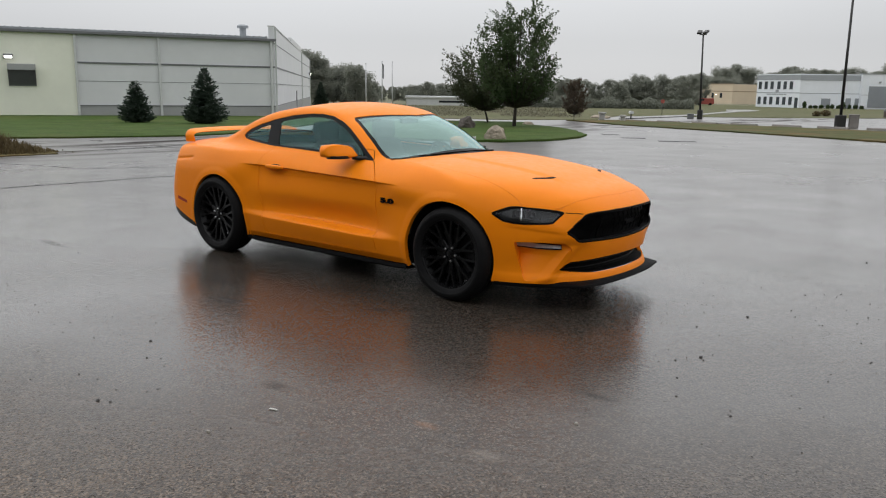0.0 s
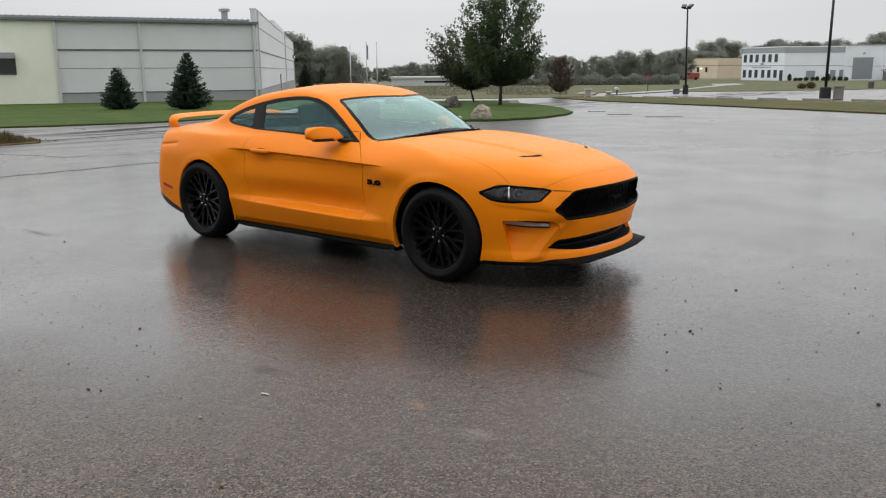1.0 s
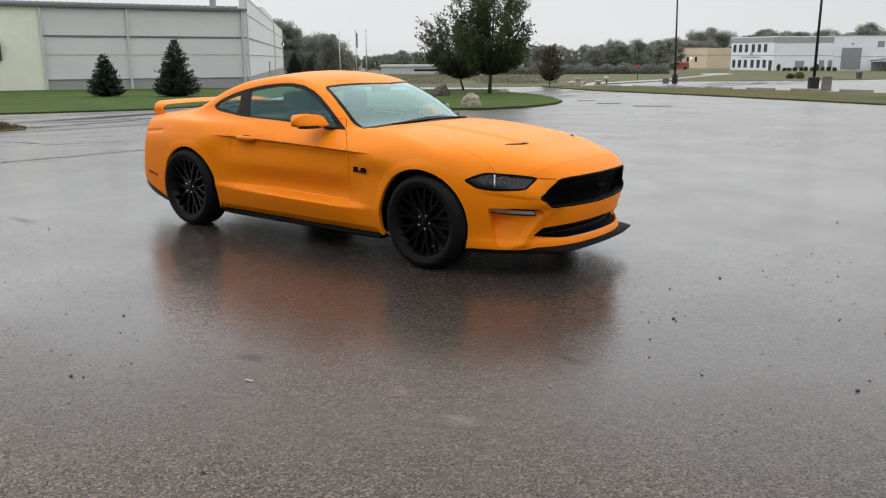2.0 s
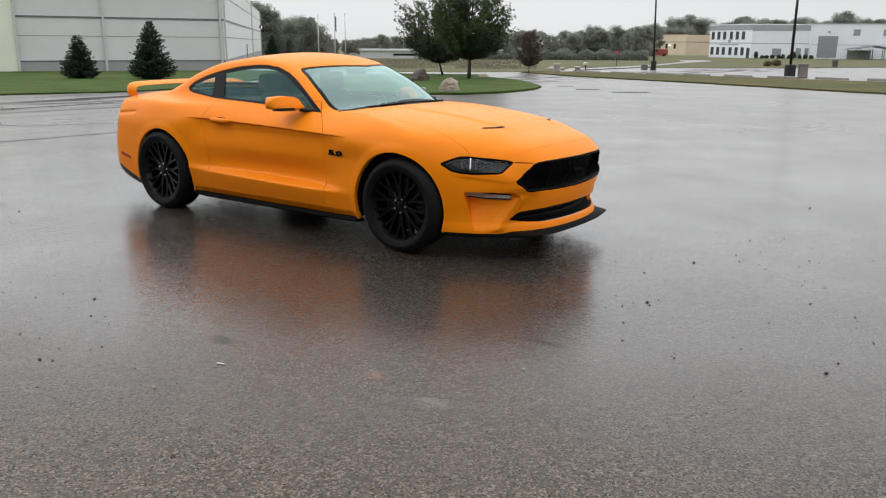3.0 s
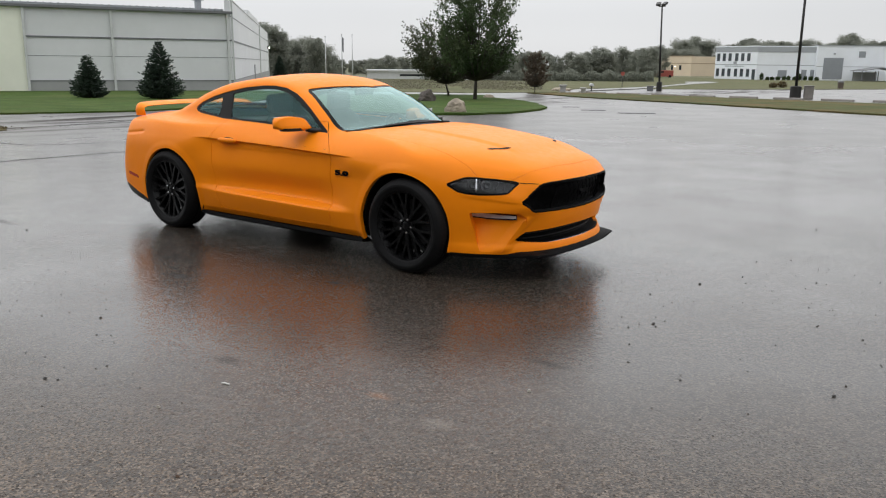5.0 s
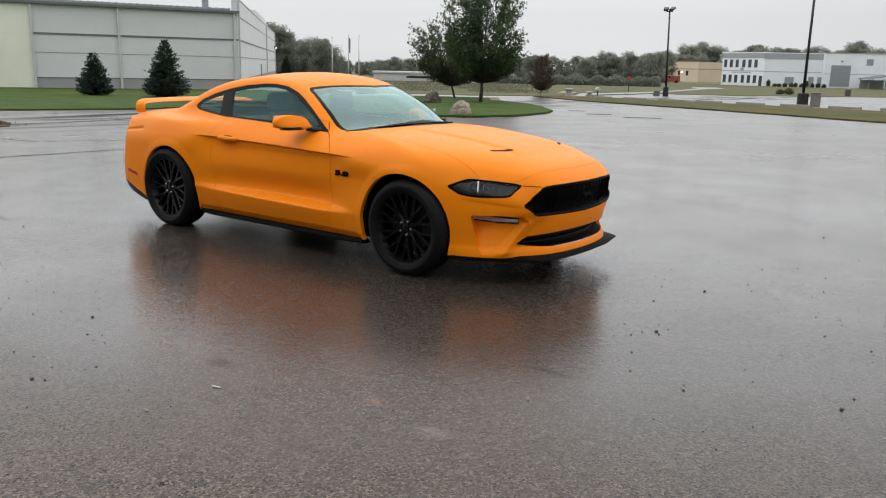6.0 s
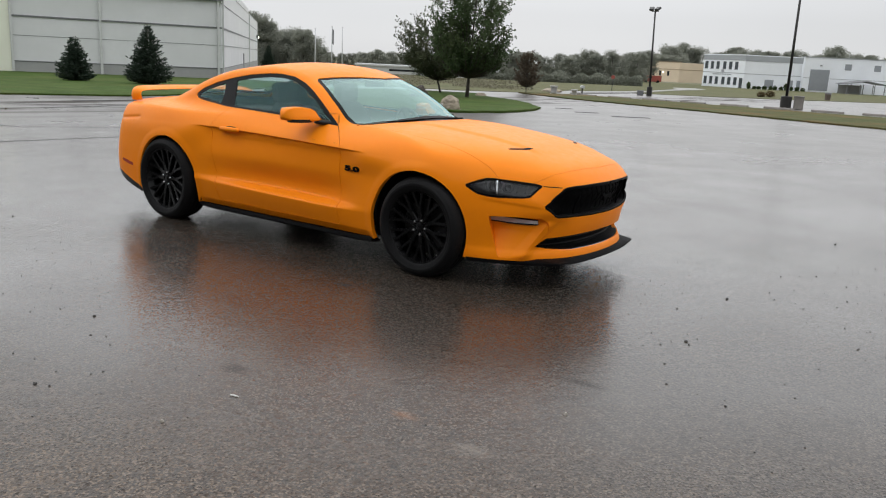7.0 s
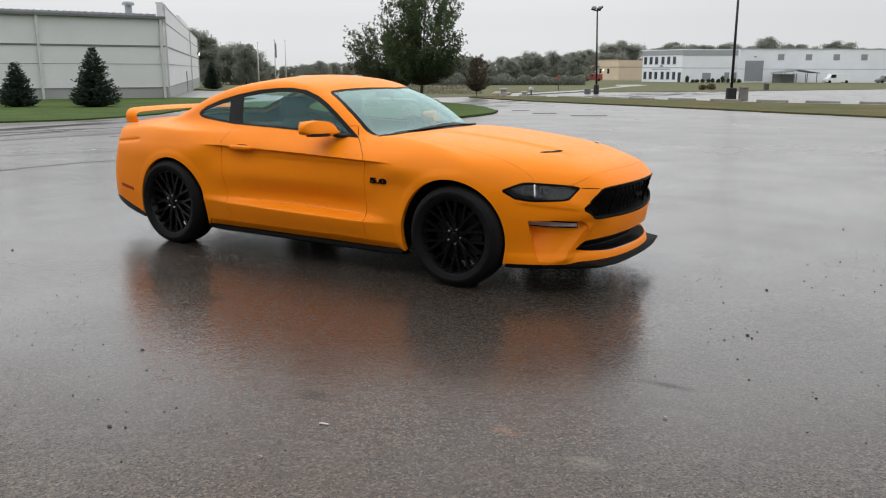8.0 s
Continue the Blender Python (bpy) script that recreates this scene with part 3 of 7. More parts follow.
    part("roof_vent", lathe("roof_vent", [(0.0, 0), (0.22, 0), (0.22, 0.62), (0.38, 0.64), (0.38, 0.78), (0.30, 0.86), (0, 0.86)], 20, "Z"), ROOF_METAL, hall, "round galvanised roof vent", pose(-1.5, 2.4, eave + 0.30))
    return hall


def white_office():
    """Two-storey white block with a long white wing."""
    w0, w1 = (-61.3, 189.7), (-49.9, 183.3)
    d = Vector((0.85, 0.526))
    w2 = (w1[0] + d.x * 90, w1[1] + d.y * 90)
    b = thing("office_building", "white two-storey office and warehouse with grey parapet", "building", plan_pose(w0, w1, -1.35))
    run = math.hypot(w1[0] - w0[0], w1[1] - w0[1])
    h = 7.35
    slab("wall", 0, run, 0, 0.4, -0.8, h, WHITE_WALL, b, "white painted front wall")
    slab("parapet", -0.05, run + 0.05, -0.08, 0.0, h - 1.25, h - 0.15, WHITE_TRIM, b, "grey parapet band")
    slab("cornice", -0.1, run + 0.1, -0.14, 0.5, h - 0.15, h + 0.05, WHITE_WALL, b)
    slab("string_course", 0, run, -0.05, 0.0, 3.25, 3.40, WHITE_TRIM, b)
    for storey, z in ((0, 0.75), (1, 4.15)):
        for k in range(6):
            x = 0.55 + k * 1.85 + (0.25 if k > 2 else 0)
            win = slab("window", x, x + 0.95, -0.03, 0.05, z, z + 1.65, FAR_WINDOW_HAZE, b, "dark window", 0)
            slab("sill", x - 0.06, x + 1.01, -0.10, -0.03, z - 0.10, z, WHITE_TRIM, win, "", 0)
    slab("door", run - 1.25, run - 0.35, -0.05, 0.05, 0, 2.3, FAR_WINDOW_HAZE, b, "dark glazed entrance door", 0)
    for k in range(8):
        slab("sign_bar", 3.4 + k * 0.75, 3.9 + k * 0.75, -0.08, 0.0, 2.85, 3.1, WHITE_TRIM, b, "", 0)
    slab("sign_plate", 6.0, 6.9, -0.08, 0.0, 3.45, 4.0, WHITE_TRIM, b, "", 0)
    m = b.matrix_basis.inverted() @ plan_pose(w1, w2, -1.35)
    slab("side_wall", 0, 12.3, 0, 0.4, -0.8, h, WHITE_WALL, b, "white painted side wall", 0.01, m)
    slab("parapet", 0, 12.35, -0.08, 0.0, h - 1.35, h - 0.15, WHITE_TRIM, b, "grey parapet band", 0, m)
    slab("wing_wall", 12.3, 90, -1.2, 0.4, -0.8, h + 0.05, WHITE_WALL, b, "white warehouse wall", 0.01, m)
    slab("wing_cap", 12.2, 90, -1.3, 0.5, h + 0.02, h + 0.2, WHITE_TRIM, b, "", 0, m)
    slab("groove", 0, 12.3, -0.03, 0.0, 3.2, 3.32, WHITE_TRIM, b, "", 0, m)
    slab("groove", 12.3, 90, -1.23, -1.2, 3.0, 3.1, WHITE_TRIM, b, "", 0, m)
    door = slab("roller_door", 13.7, 17.8, -1.28, -1.2, 0.4, 4.9, STEEL_DOOR, b, "grey roller door", 0.02, m)
    for k in range(12):
        slab("slat", 13.72, 17.78, -1.32, -1.28, 0.5 + k * 0.36, 0.78 + k * 0.36, STEEL_DOOR, door, "", 0.01)
    for k in range(9):
        slab("window", 20.9 + k * 6.2, 22.3 + k * 6.2, -1.26, -1.2, 5.0, 6.3, STEEL_DOOR, b, "square high window", 0, m)
    for x, w, z0, z1 in ((4.6, 1.9, 0.5, 2.2), (9.6, 1.1, 0.2, 2.3), (11.5, 1.1, 0.2, 2.3)):
        slab("window", x, x + w, -0.06, 0.0, z0, z1, STEEL_DOOR, b, "grey door or window", 0, m)
    slab("wall_lamp", 15.6, 16.0, -1.5, -1.2, 5.6, 5.9, STEEL_DOOR, b, "", 0, m)
    slab("roof", 0, 90, 0.4, 30, h - 0.6, h - 0.4, ROOF_METAL, b, "", 0, m)
    return b, m


def tan_building():
    t0, t1, t2 = (-93.7, 235.3), (-82.4, 231.5), (-70.0, 246.0)
    b = thing("warehouse", "low tan warehouse beyond the field", "building", plan_pose(t0, t1, -2.4))
    run = math.hypot(t1[0] - t0[0], t1[1] - t0[1])
    slab("wall", 0, run, 0, 0.4, -1, 6.7, TAN_WALL, b, "tan front wall")
    slab("trim", 0, run, -0.05, 0.0, 4.6, 4.8, TAN_DARK, b, "", 0)
    for x in (2.0, 4.6, 7.6):
        slab("window", x, x + 0.8, -0.04, 0.0, 2.8, 4.2, WINDOW_DARK, b, "dark window", 0)
    lamp = slab("wall_lamp", 6.0, 6.35, -0.15, 0.0, 3.7, 3.9, WALL_LAMP, b, "lit wall lamp", 0)
    m = b.matrix_basis.inverted() @ plan_pose(t1, t2, -2.4)
    slab("side_wall", 0, 20, 0, 0.4, -1, 6.7, TAN_WALL, b, "tan side wall", 0.01, m)
    slab("trim", 0, 20, -0.05, 0.0, 4.6, 4.8, TAN_DARK, b, "", 0, m)
    slab("cap", -0.1, run + 0.1, -0.1, 0.5, 6.7, 6.9, TAN_DARK, b, "", 0)
    return b


def far_shed():
    a, c = (-97.0, 108.0), (-70.0, 130.0)
    b = thing("distant_shed", "long low white shed behind the trees", "building", plan_pose(a, c, -1.2))
    slab("wall", 0, 26, 0, 0.3, -0.5, 1.25, GUTTER_WHITE, b, "pale grey wall")
    slab("fascia", -0.2, 26.2, -0.3, 0.1, 1.25, 1.55, GUTTER_WHITE, b)
    slab("opening", 6, 12, -0.04, 0.0, 0.45, 0.80, WINDOW_DARK, b, "dark strip window", 0)
    slab("roof", -0.2, 26.2, 0.1, 12, 1.40, 1.55, ROOF_METAL, b)


grey_hall()
white_office()
tan_building()
far_shed()


# ---------------------------------------------------------------- trees
def leaf_quads(centres, size, rng, flat=0.0, long=1.0):
    """One bent leaf at each centre, turned at random: verts and faces."""
    n = len(centres)
    d = rng.normal(size=(n, 3))
    d[:, 2] *= 1 - flat
    d /= np.linalg.norm(d, axis=1)[:, None]
    u = np.cross(d, rng.normal(size=(n, 3)))
    u /= np.linalg.norm(u, axis=1)[:, None]
    s = size * rng.uniform(0.6, 1.25, n)[:, None]
    c = np.asarray(centres)
    p = np.stack([c - d * s * long, c + u * s * 0.55, c + d * s * long, c - u * s * 0.55], 1)
    faces = np.arange(n * 4).reshape(n, 4)
    return p.reshape(-1, 3), faces


def maple(seed, height, radius, base, leaf, clumps, per, lean=0.0, material=None, top=0.25, label="", group="", place=None, name="tree"):
    """Trunk, limbs that climb and fork, and leafy twigs that point up and out at their ends."""
    rng = np.random.default_rng(seed)
    t = thing(name, label, "tree", place, group)
    trunk = [(0, 0, -0.1)]
    for k in range(1, 8):
        trunk.append((lean * k / 7 + rng.normal(0, 0.012) * height / 5, rng.normal(0, 0.012) * height / 5, height * 0.88 * k / 7))
    r0 = 0.0145 * height
    pieces = [tube_arrays(trunk, [r0 * 1.25] + [r0 * (1 - 0.12 * k) for k in range(1, 8)], 9)]
    centres, ways = [], []
    for i in range(clumps):
        h = base + (height - base) * (1 - rng.random() ** 0.80 * 0.98)
        f = (h - base) / (height - base)
        env = radius * (min(1, (f + 0.16) / 0.50) ** 0.55) * math.sqrt(max(0.03, 1 - (max(0, f - 0.36) / (0.66 + 0.1 * top)) ** 2))
        a = rng.uniform(0, 2 * np.pi)
        q = env * (0.30 + 0.70 * rng.random() ** 0.45) * (1 + 0.20 * math.sin(3 * a + seed) * math.sin(5 * f + seed))
        tip = np.array([lean * f + q * np.cos(a), q * np.sin(a), h + rng.normal(0, .02) * height])
        start_h = max(base * 0.75, h - q * rng.uniform(0.9, 1.5) - 0.1)
        start = np.array([lean * start_h / height, 0, start_h])
        mid = (start * 0.5 + tip * 0.5) + np.array([np.cos(a), np.sin(a), -0.6]) * 0.10 * q
        rr = r0 * 0.36 * (1 - 0.7 * f)
        pieces.append(tube_arrays([start, mid, tip], [rr, rr * 0.6, rr * 0.2], 5))
        # leafy twigs off the outer half of the limb
        twigs = max(3, per // 14)
        for _ in range(twigs):
            s = rng.uniform(0.42, 1.0)
            root = start * (1 - s) + tip * s
            way = np.array([np.cos(a), np.sin(a), 0]) * rng.uniform(0.1, 0.9) + rng.normal(0, 0.45, 3) + np.array([0, 0, 0.75])
            way /= np.linalg.norm(way)
            ln = radius * rng.uniform(0.12, 0.26)
            m = per // twigs
            u = rng.random((m, 1))
            pts = root + way * ln * u + rng.normal(0, 1, (m, 3)) * radius * 0.030 * (1.25 - u)
            keep = pts[:, 2] > base * 0.92
            centres.append(pts[keep])
            ways.append(np.tile(way, (int(keep.sum()), 1)))
    v, f = joined(pieces)
    part("trunk", mesh_of("trunk", v, f), BARK, t, "dark bark trunk and limbs")
    lv, lf = leaf_quads(np.concatenate(centres), leaf, rng)
    part("crown", mesh_of("crown", lv, lf, False), material, t, "dense dark green leaves")
    return t


def wood_tree(seed, height, radius, material, label, group, place):
    """A broad rounded tree of the far woods: trunk and several overlapping domes of small leaves."""
    rng = np.random.default_rng(seed)
    t = thing("woodland_tree", label, "tree", place, group)
    part("trunk", mesh_of("trunk", *tube_arrays([(0, 0, -.2), (0, 0, height * .4), (.1, 0, height * .8)], [.16, .13, .05], 7)), BARK, t)
    cs = []
    for k in range(52):
        f = (k + .5) / 52
        a, q = rng.uniform(0, 2 * np.pi), radius * math.sqrt(max(.05, 1 - ((f - .38) / .66) ** 2)) * rng.random() ** .5 * .86
        c = np.array([math.cos(a) * q, math.sin(a) * q, height * (.10 + .82 * f)]) + rng.normal(0, .12, 3)
        spread = radius * rng.uniform(.10, .21) * (1.1 - .3 * f)
        p = c + np.clip(rng.normal(size=(300, 3)), -2.1, 2.1) * spread * np.array([1, 1, .72])
        cs.append(p[p[:, 2] > .15])
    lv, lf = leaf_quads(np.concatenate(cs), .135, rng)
    part("crown", mesh_of("crown", lv, lf, False), material, t, "grey-green leaves, paled to stand for haze")
    return t


def spruce(seed, height, radius, place, label):
    rng = np.random.default_rng(seed)
    t = thing("spruce_tree", label, "conifer", place, "spruces on the lawn")
    part("trunk", mesh_of("trunk", *tube_arrays([(0, 0, -0.05), (0, 0, height * 0.5), (0, 0, height)], [0.05 * height / 2, 0.025 * height / 2, 0.006], 8)), BARK, t)
    levels = int(height / 0.075)
    cs, ds = [], []
    for k in range(levels):
        f = k / levels
        h = 0.06 + f * (height - 0.1)
        env = radius * (1 - f) ** 0.92 * (0.86 + 0.28 * rng.random()) + 0.05
        for b in range(int(9 + 22 * (1 - f))):
            a = rng.uniform(0, 2 * np.pi)
            ln = env * rng.uniform(0.72, 1.12)
            steps = max(4, int(ln / 0.035))
            s = np.linspace(0.12, 1, steps)[:, None]
            out = np.array([np.cos(a), np.sin(a), 0])
            pts = s * ln * out + np.array([0, 0, h]) + np.array([0, 0, 1.0]) * (0.28 * ln * s ** 2 - 0.10 * ln * s)
            pts += rng.normal(0, 0.022, pts.shape)
            cs.append(pts)
            side = rng.choice([-1, 1], (steps, 1))
            perp = np.array([-out[1], out[0], 0])
            ds.append(out * 0.7 + perp * side * rng.uniform(0.2, 0.9, (steps, 1)) + np.array([0, 0, 0.25]) + rng.normal(0, 0.2, pts.shape))
    c, d = np.concatenate(cs), np.concatenate(ds)
    d /= np.linalg.norm(d, axis=1)[:, None]
    u = np.cross(d, rng.normal(size=d.shape))
    u /= np.linalg.norm(u, axis=1)[:, None]
    ln = rng.uniform(0.09, 0.17, (len(c), 1))
    p = np.stack([c, c + d * ln * 0.5 + u * 0.026, c + d * ln, c + d * ln * 0.5 - u * 0.026], 1)
    part("needles", mesh_of("needles", p.reshape(-1, 3), np.arange(len(c) * 4).reshape(-1, 4), False), NEEDLE, t, "dark blue-green needles")
    return t


def on_ground(x, y, turn=0.0, size=1.0, rise=0.03):
    return pose(x, y, float(fall(x, y)) + rise, 0, 0, turn) @ Matrix.Scale(size, 4)


spruce(11, 1.98, 0.80, on_ground(-31.3, 15.8), "small dark green spruce on the lawn")
spruce(12, 2.63, 0.98, on_ground(-28.5, 17.7), "taller dark green spruce on the lawn")
maple(21, 6.0, 2.36, 1.25, 0.062, 200, 150, 0.25, LEAF, 0.42, "tall dark green maple on the grass island", "island maples", on_ground(-18.3, 28.5, 39), "maple_tree")
maple(22, 3.9, 2.2, 0.90, 0.056, 180, 150, -1.0, LEAF_DULL, 0.60, "lower spreading dark green maple on the island", "island maples", on_ground(-22.8, 32.5, 39), "maple_tree")
maple(23, 2.65, 0.95, 0.50, 0.05, 120, 90, 0, LEAF_RUST_HAZE, 0.6, "small round rusty-brown tree beside the far drive", "", on_ground(-23.6, 43.3), "young_tree")

# ---------------------------------------------------------------- the car's surface
def smooth_table(keys, n=1200):
    """A monotone cubic through (x, value) keys, as a dense table."""
    xs, ys = np.array([k[0] for k in keys], float), np.array([k[1] for k in keys], float)
    d = np.diff(ys) / np.diff(xs)
    m = np.zeros(len(xs))
    m[0], m[-1] = d[0], d[-1]
    for i in range(1, len(xs) - 1):
        m[i] = 0 if d[i - 1] * d[i] <= 0 else 2 * d[i - 1] * d[i] / (d[i - 1] + d[i])
    q = np.linspace(xs[0], xs[-1], n)
    i = np.clip(np.searchsorted(xs, q) - 1, 0, len(xs) - 2)
    h = xs[i + 1] - xs[i]
    t = (q - xs[i]) / h
    v = ((2 * t**3 - 3 * t**2 + 1) * ys[i] + (t**3 - 2 * t**2 + t) * h * m[i]
         + (3 * t**2 - 2 * t**3) * ys[i + 1] + (t**3 - t**2) * h * m[i + 1])
    return q, v


def curve_of(*keys):
    q, v = smooth_table(keys)
    return lambda x: np.interp(x, q, v)


def step01(a, b, x):
    t = np.clip((x - a) / (b - a), 0, 1)
    return t * t * (3 - 2 * t)


def smax(a, b, k):
    h = np.maximum(k - np.abs(a - b), 0) / k
    return np.maximum(a, b) + h * h * k / 4


def smin(a, b, k):
    return -smax(-a, -b, k)


# heights (z) and half widths (y) of the lines that run along the flank
BOTTOM_Y = curve_of((-2.45, .78), (-1.75, .93), (-1.3, .905), (-.9, .875), (0, .868), (.85, .868), (1.05, .885), (1.7, .85), (2.3, .80))
LEDGE_Z = curve_of((-2.45, .40), (-1.1, .395), (-.8, .385), (0, .372), (.9, .36), (2.3, .36))
LEDGE_Y = curve_of((-2.45, .86), (-2.1, .91), (-1.75, .945), (-1.2, .925), (-.8, .922), (0, .924), (.5, .920), (.80, .898), (.98, .902), (1.36, .915), (1.7, .865), (2.3, .83))
LEDGE_IN = curve_of((-2.45, 0), (-1.10, 0), (-.70, .022), (0, .033), (.4, .031), (.66, .012), (.86, 0), (2.3, 0))
MID_Y = curve_of((-2.45, .84), (-1.9, .925), (-1.5, .955), (-1.2, .95), (-.9, .918), (-.5, .886), (0, .872), (.6, .868), (.9, .890), (1.2, .925), (1.45, .930), (1.7, .875), (2.3, .80))
RIDGE_Z = curve_of((-2.45, .80), (-1.5, .83), (-.9, .838), (-.6, .832), (0, .818), (.5, .803), (1.05, .79), (1.36, .785), (1.7, .70), (2.3, .64))
RIDGE_Y = curve_of((-2.45, .80), (-1.9, .885), (-1.5, .922), (-1.2, .922), (-.9, .906), (-.5, .886), (0, .884), (.6, .890), (1.04, .898), (1.36, .900), (1.7, .845), (2.3, .75))
RIDGE_IN = curve_of((-2.45, 0), (-1.0, 0), (-.75, .020), (-.3, .026), (.5, .024), (.70, .014), (.90, 0), (2.3, 0))
SHOULDER_Z = curve_of((-2.45, .91), (-2.2, .962), (-1.7, .996), (-1.36, .995), (-.9, .972), (-.3, .94), (.5, .915), (1.0, .912), (1.36, .896), (1.6, .840), (1.85, .768), (2.3, .74))
SHOULDER_Y = curve_of((-2.45, .64), (-2.2, .715), (-1.7, .785), (-1.36, .81), (-.9, .795), (0, .775), (.5, .768), (1.0, .795), (1.36, .810), (1.7, .768), (2.3, .70))
HOOD_Z = curve_of((-2.55, .86), (-2.43, .945), (-2.3, .974), (-2.05, .996), (-1.7, 1.008), (-1.2, 1.0), (0, .99), (.6, .985), (.8, .985), (1.1, .972), (1.36, .952), (1.6, .928), (1.88, .885), (2.05, .836), (2.18, .768), (2.27, .698), (2.4, .54))
ROOF_Z = curve_of((-2.3, .84), (-1.95, .965), (-1.6, 1.105), (-1.2, 1.255), (-.8, 1.345), (-.4, 1.377), (-.06, 1.357), (.105, 1.330), (.213, 1.297), (.38, 1.243), (.53, 1.178), (.70, 1.077), (.86, .955), (1.2, .62))
NOSE_DX = curve_of((.10, .01), (.2, .012), (.235, .004), (.27, -.014), (.3, -.015), (.42, .005), (.5, .010), (.56, 0), (.64, -.02), (.72, -.06), (.9, -.20))
TAIL_DX = curve_of((.10, .10), (.25, .04), (.34, -.01), (.48, -.02), (.62, 0), (.75, .035), (.88, .085), (1.0, .15))
ARCHES = ((1.332, .335, .388, .384), (-1.336, .335, .368, .382))


def flank(x, z):
    """Half width of the lower body at x and height z."""
    zs = [np.full_like(x, .10), np.full_like(x, .19), LEDGE_Z(x), LEDGE_Z(x) + .055, np.full_like(x, .62) + 0 * x,
          RIDGE_Z(x) - .013, RIDGE_Z(x), SHOULDER_Z(x), SHOULDER_Z(x) + .25]
    ys = [BOTTOM_Y(x) - .02, BOTTOM_Y(x), LEDGE_Y(x), np.minimum(LEDGE_Y(x), MID_Y(x) + .01) - LEDGE_IN(x) * 1.15, MID_Y(x),
          RIDGE_Y(x) - RIDGE_IN(x), RIDGE_Y(x), SHOULDER_Y(x), SHOULDER_Y(x) - .55]
    zs[4] = np.minimum(zs[4], RIDGE_Z(x) - .09)
    run = .5 * ((ys[6] - ys[4]) / (zs[6] - zs[4]) + (ys[7] - ys[6]) / (zs[7] - zs[6]))
    # the crease fades out over both wheels
    fade = np.maximum(step01(-.80, -1.10, x), step01(.62, .90, x))
    ys[5] = ys[5] - .013 * run * fade
    Z, Y = np.array(zs), np.array(ys)
    i = np.clip((z[None] >= Z).sum(0) - 1, 0, len(zs) - 2)
    n = np.arange(len(x))
    dz = np.diff(Z, axis=0)
    s = np.diff(Y, axis=0) / dz
    m = np.empty_like(Z)
    m[0], m[-1] = s[0], s[-1]
    m[1:-1] = (s[:-1] * dz[1:] + s[1:] * dz[:-1]) / (dz[1:] + dz[:-1])
    m[2] = s[1] * .9 + s[2] * .1
    m[3] = s[3] * .6 + s[2] * .4
    m[5] = s[4] * .9 + s[5] * .1
    m[6] = s[6] * .85 + s[5] * .15
    soft = (s[4] + s[6]) / 2
    m[5], m[6] = m[5] + (soft - m[5]) * fade, m[6] + (soft - m[6]) * fade
    h = dz[i, n]
    t = np.clip((z - Z[i, n]) / h, -1, 1)
    y = ((2 * t**3 - 3 * t**2 + 1) * Y[i, n] + (t**3 - 2 * t**2 + t) * h * m[i, n]
         + (3 * t**2 - 2 * t**3) * Y[i + 1, n] + (t**3 - t**2) * h * m[i + 1, n])
    # a narrow rolled lip round each arch
    for wx, wz, rx, rz in ARCHES:
        r = np.hypot((x - wx) / rx, (z - wz) / rz)
        y = y + .007 * step01(1.20, 1.05, r) * step01(.95, .7, z)
    # the sill turns under along its lower edge
    y = y - .55 * np.maximum(.238 - z, 0) * step01(1.0, .85, np.abs(x))
    y = y - .010 * np.exp(-((z - .835 - .1 * (x + 1.8)) / .014)**2) * step01(-1.72, -1.80, x)
    y = y + .010 * step01(.535, .575, z) * step01(.72, .62, z) * step01(1.55, 1.75, x)
    return y


def sweep(y):
    return .28 * y**2 + .83 * y**5


def solid(p):
    """Below zero inside the car, above it outside."""
    x, y, z = p[:, 0], np.abs(p[:, 1]), p[:, 2]
    side = y - flank(x, z)
    xe = x + sweep(y) * step01(.9, 1.75, x) - .055 * step01(.66, .50, y) * step01(1.95, 2.2, x)
    dome = .012 * step01(.385, .315, y) * step01(.75, 1.1, x) * step01(2.05, 1.75, x)
    top = z - (HOOD_Z(xe) + dome - .038 * (y / .75)**3.4 * step01(2.3, 1.2, x) - .02 * (y / .75)**2 * step01(-1.5, -2.2, x))
    lip = np.cbrt((.075 * step01(.72, .44, y) * step01(.50, .66, z))**3
                  + (.052 * step01(.78, .58, y) * step01(.34, .60, y) * step01(.40, .54, z) * step01(.76, .56, z))**3)
    front = x - (2.295 - sweep(y) + NOSE_DX(z) + lip)
    tail = (-2.462 + .25 * y**2 + .35 * y**6 + TAIL_DX(z)) - x
    low = smax(smax(side, top * .8, .014), smax(front * .8, tail * .8, .01), .05)
    # brow under the headlamp that runs to the corner of the grille, and the ridge beside the duct
    u = x - y
    fold = .548 + .050 * np.clip((1.55 - u) / .65, 0, 1)
    low = low - .009 * step01(.93, 1.04, u) * step01(fold - .016, fold + .002, z) * step01(fold + .10, fold + .03, z) * step01(1.62, 1.80, x) * step01(.60, .67, y)
    off = (u - 1.352) * .695 - (z - .205) * .719
    low = low - .026 * np.maximum(0, 1 - np.abs(off) / .070) * step01(.19, .23, z) * step01(.47, .41, z) * step01(1.6, 1.75, x)
    xr = x + .55 * y**2 * step01(-.6, 0, x) + -.18 * y**2 * step01(-.9, -1.5, x)
    roof = (z - (ROOF_Z(xr) - .045 * (y / .55)**2)) * .85
    wall = (y - (.768 - (z - .93) * .46 - .09 * np.maximum(-.6 - x, 0)**2)) * .9
    cabin = smax(smax(roof, wall, .05), .80 - z, .02)
    return smin(low, cabin, .05)


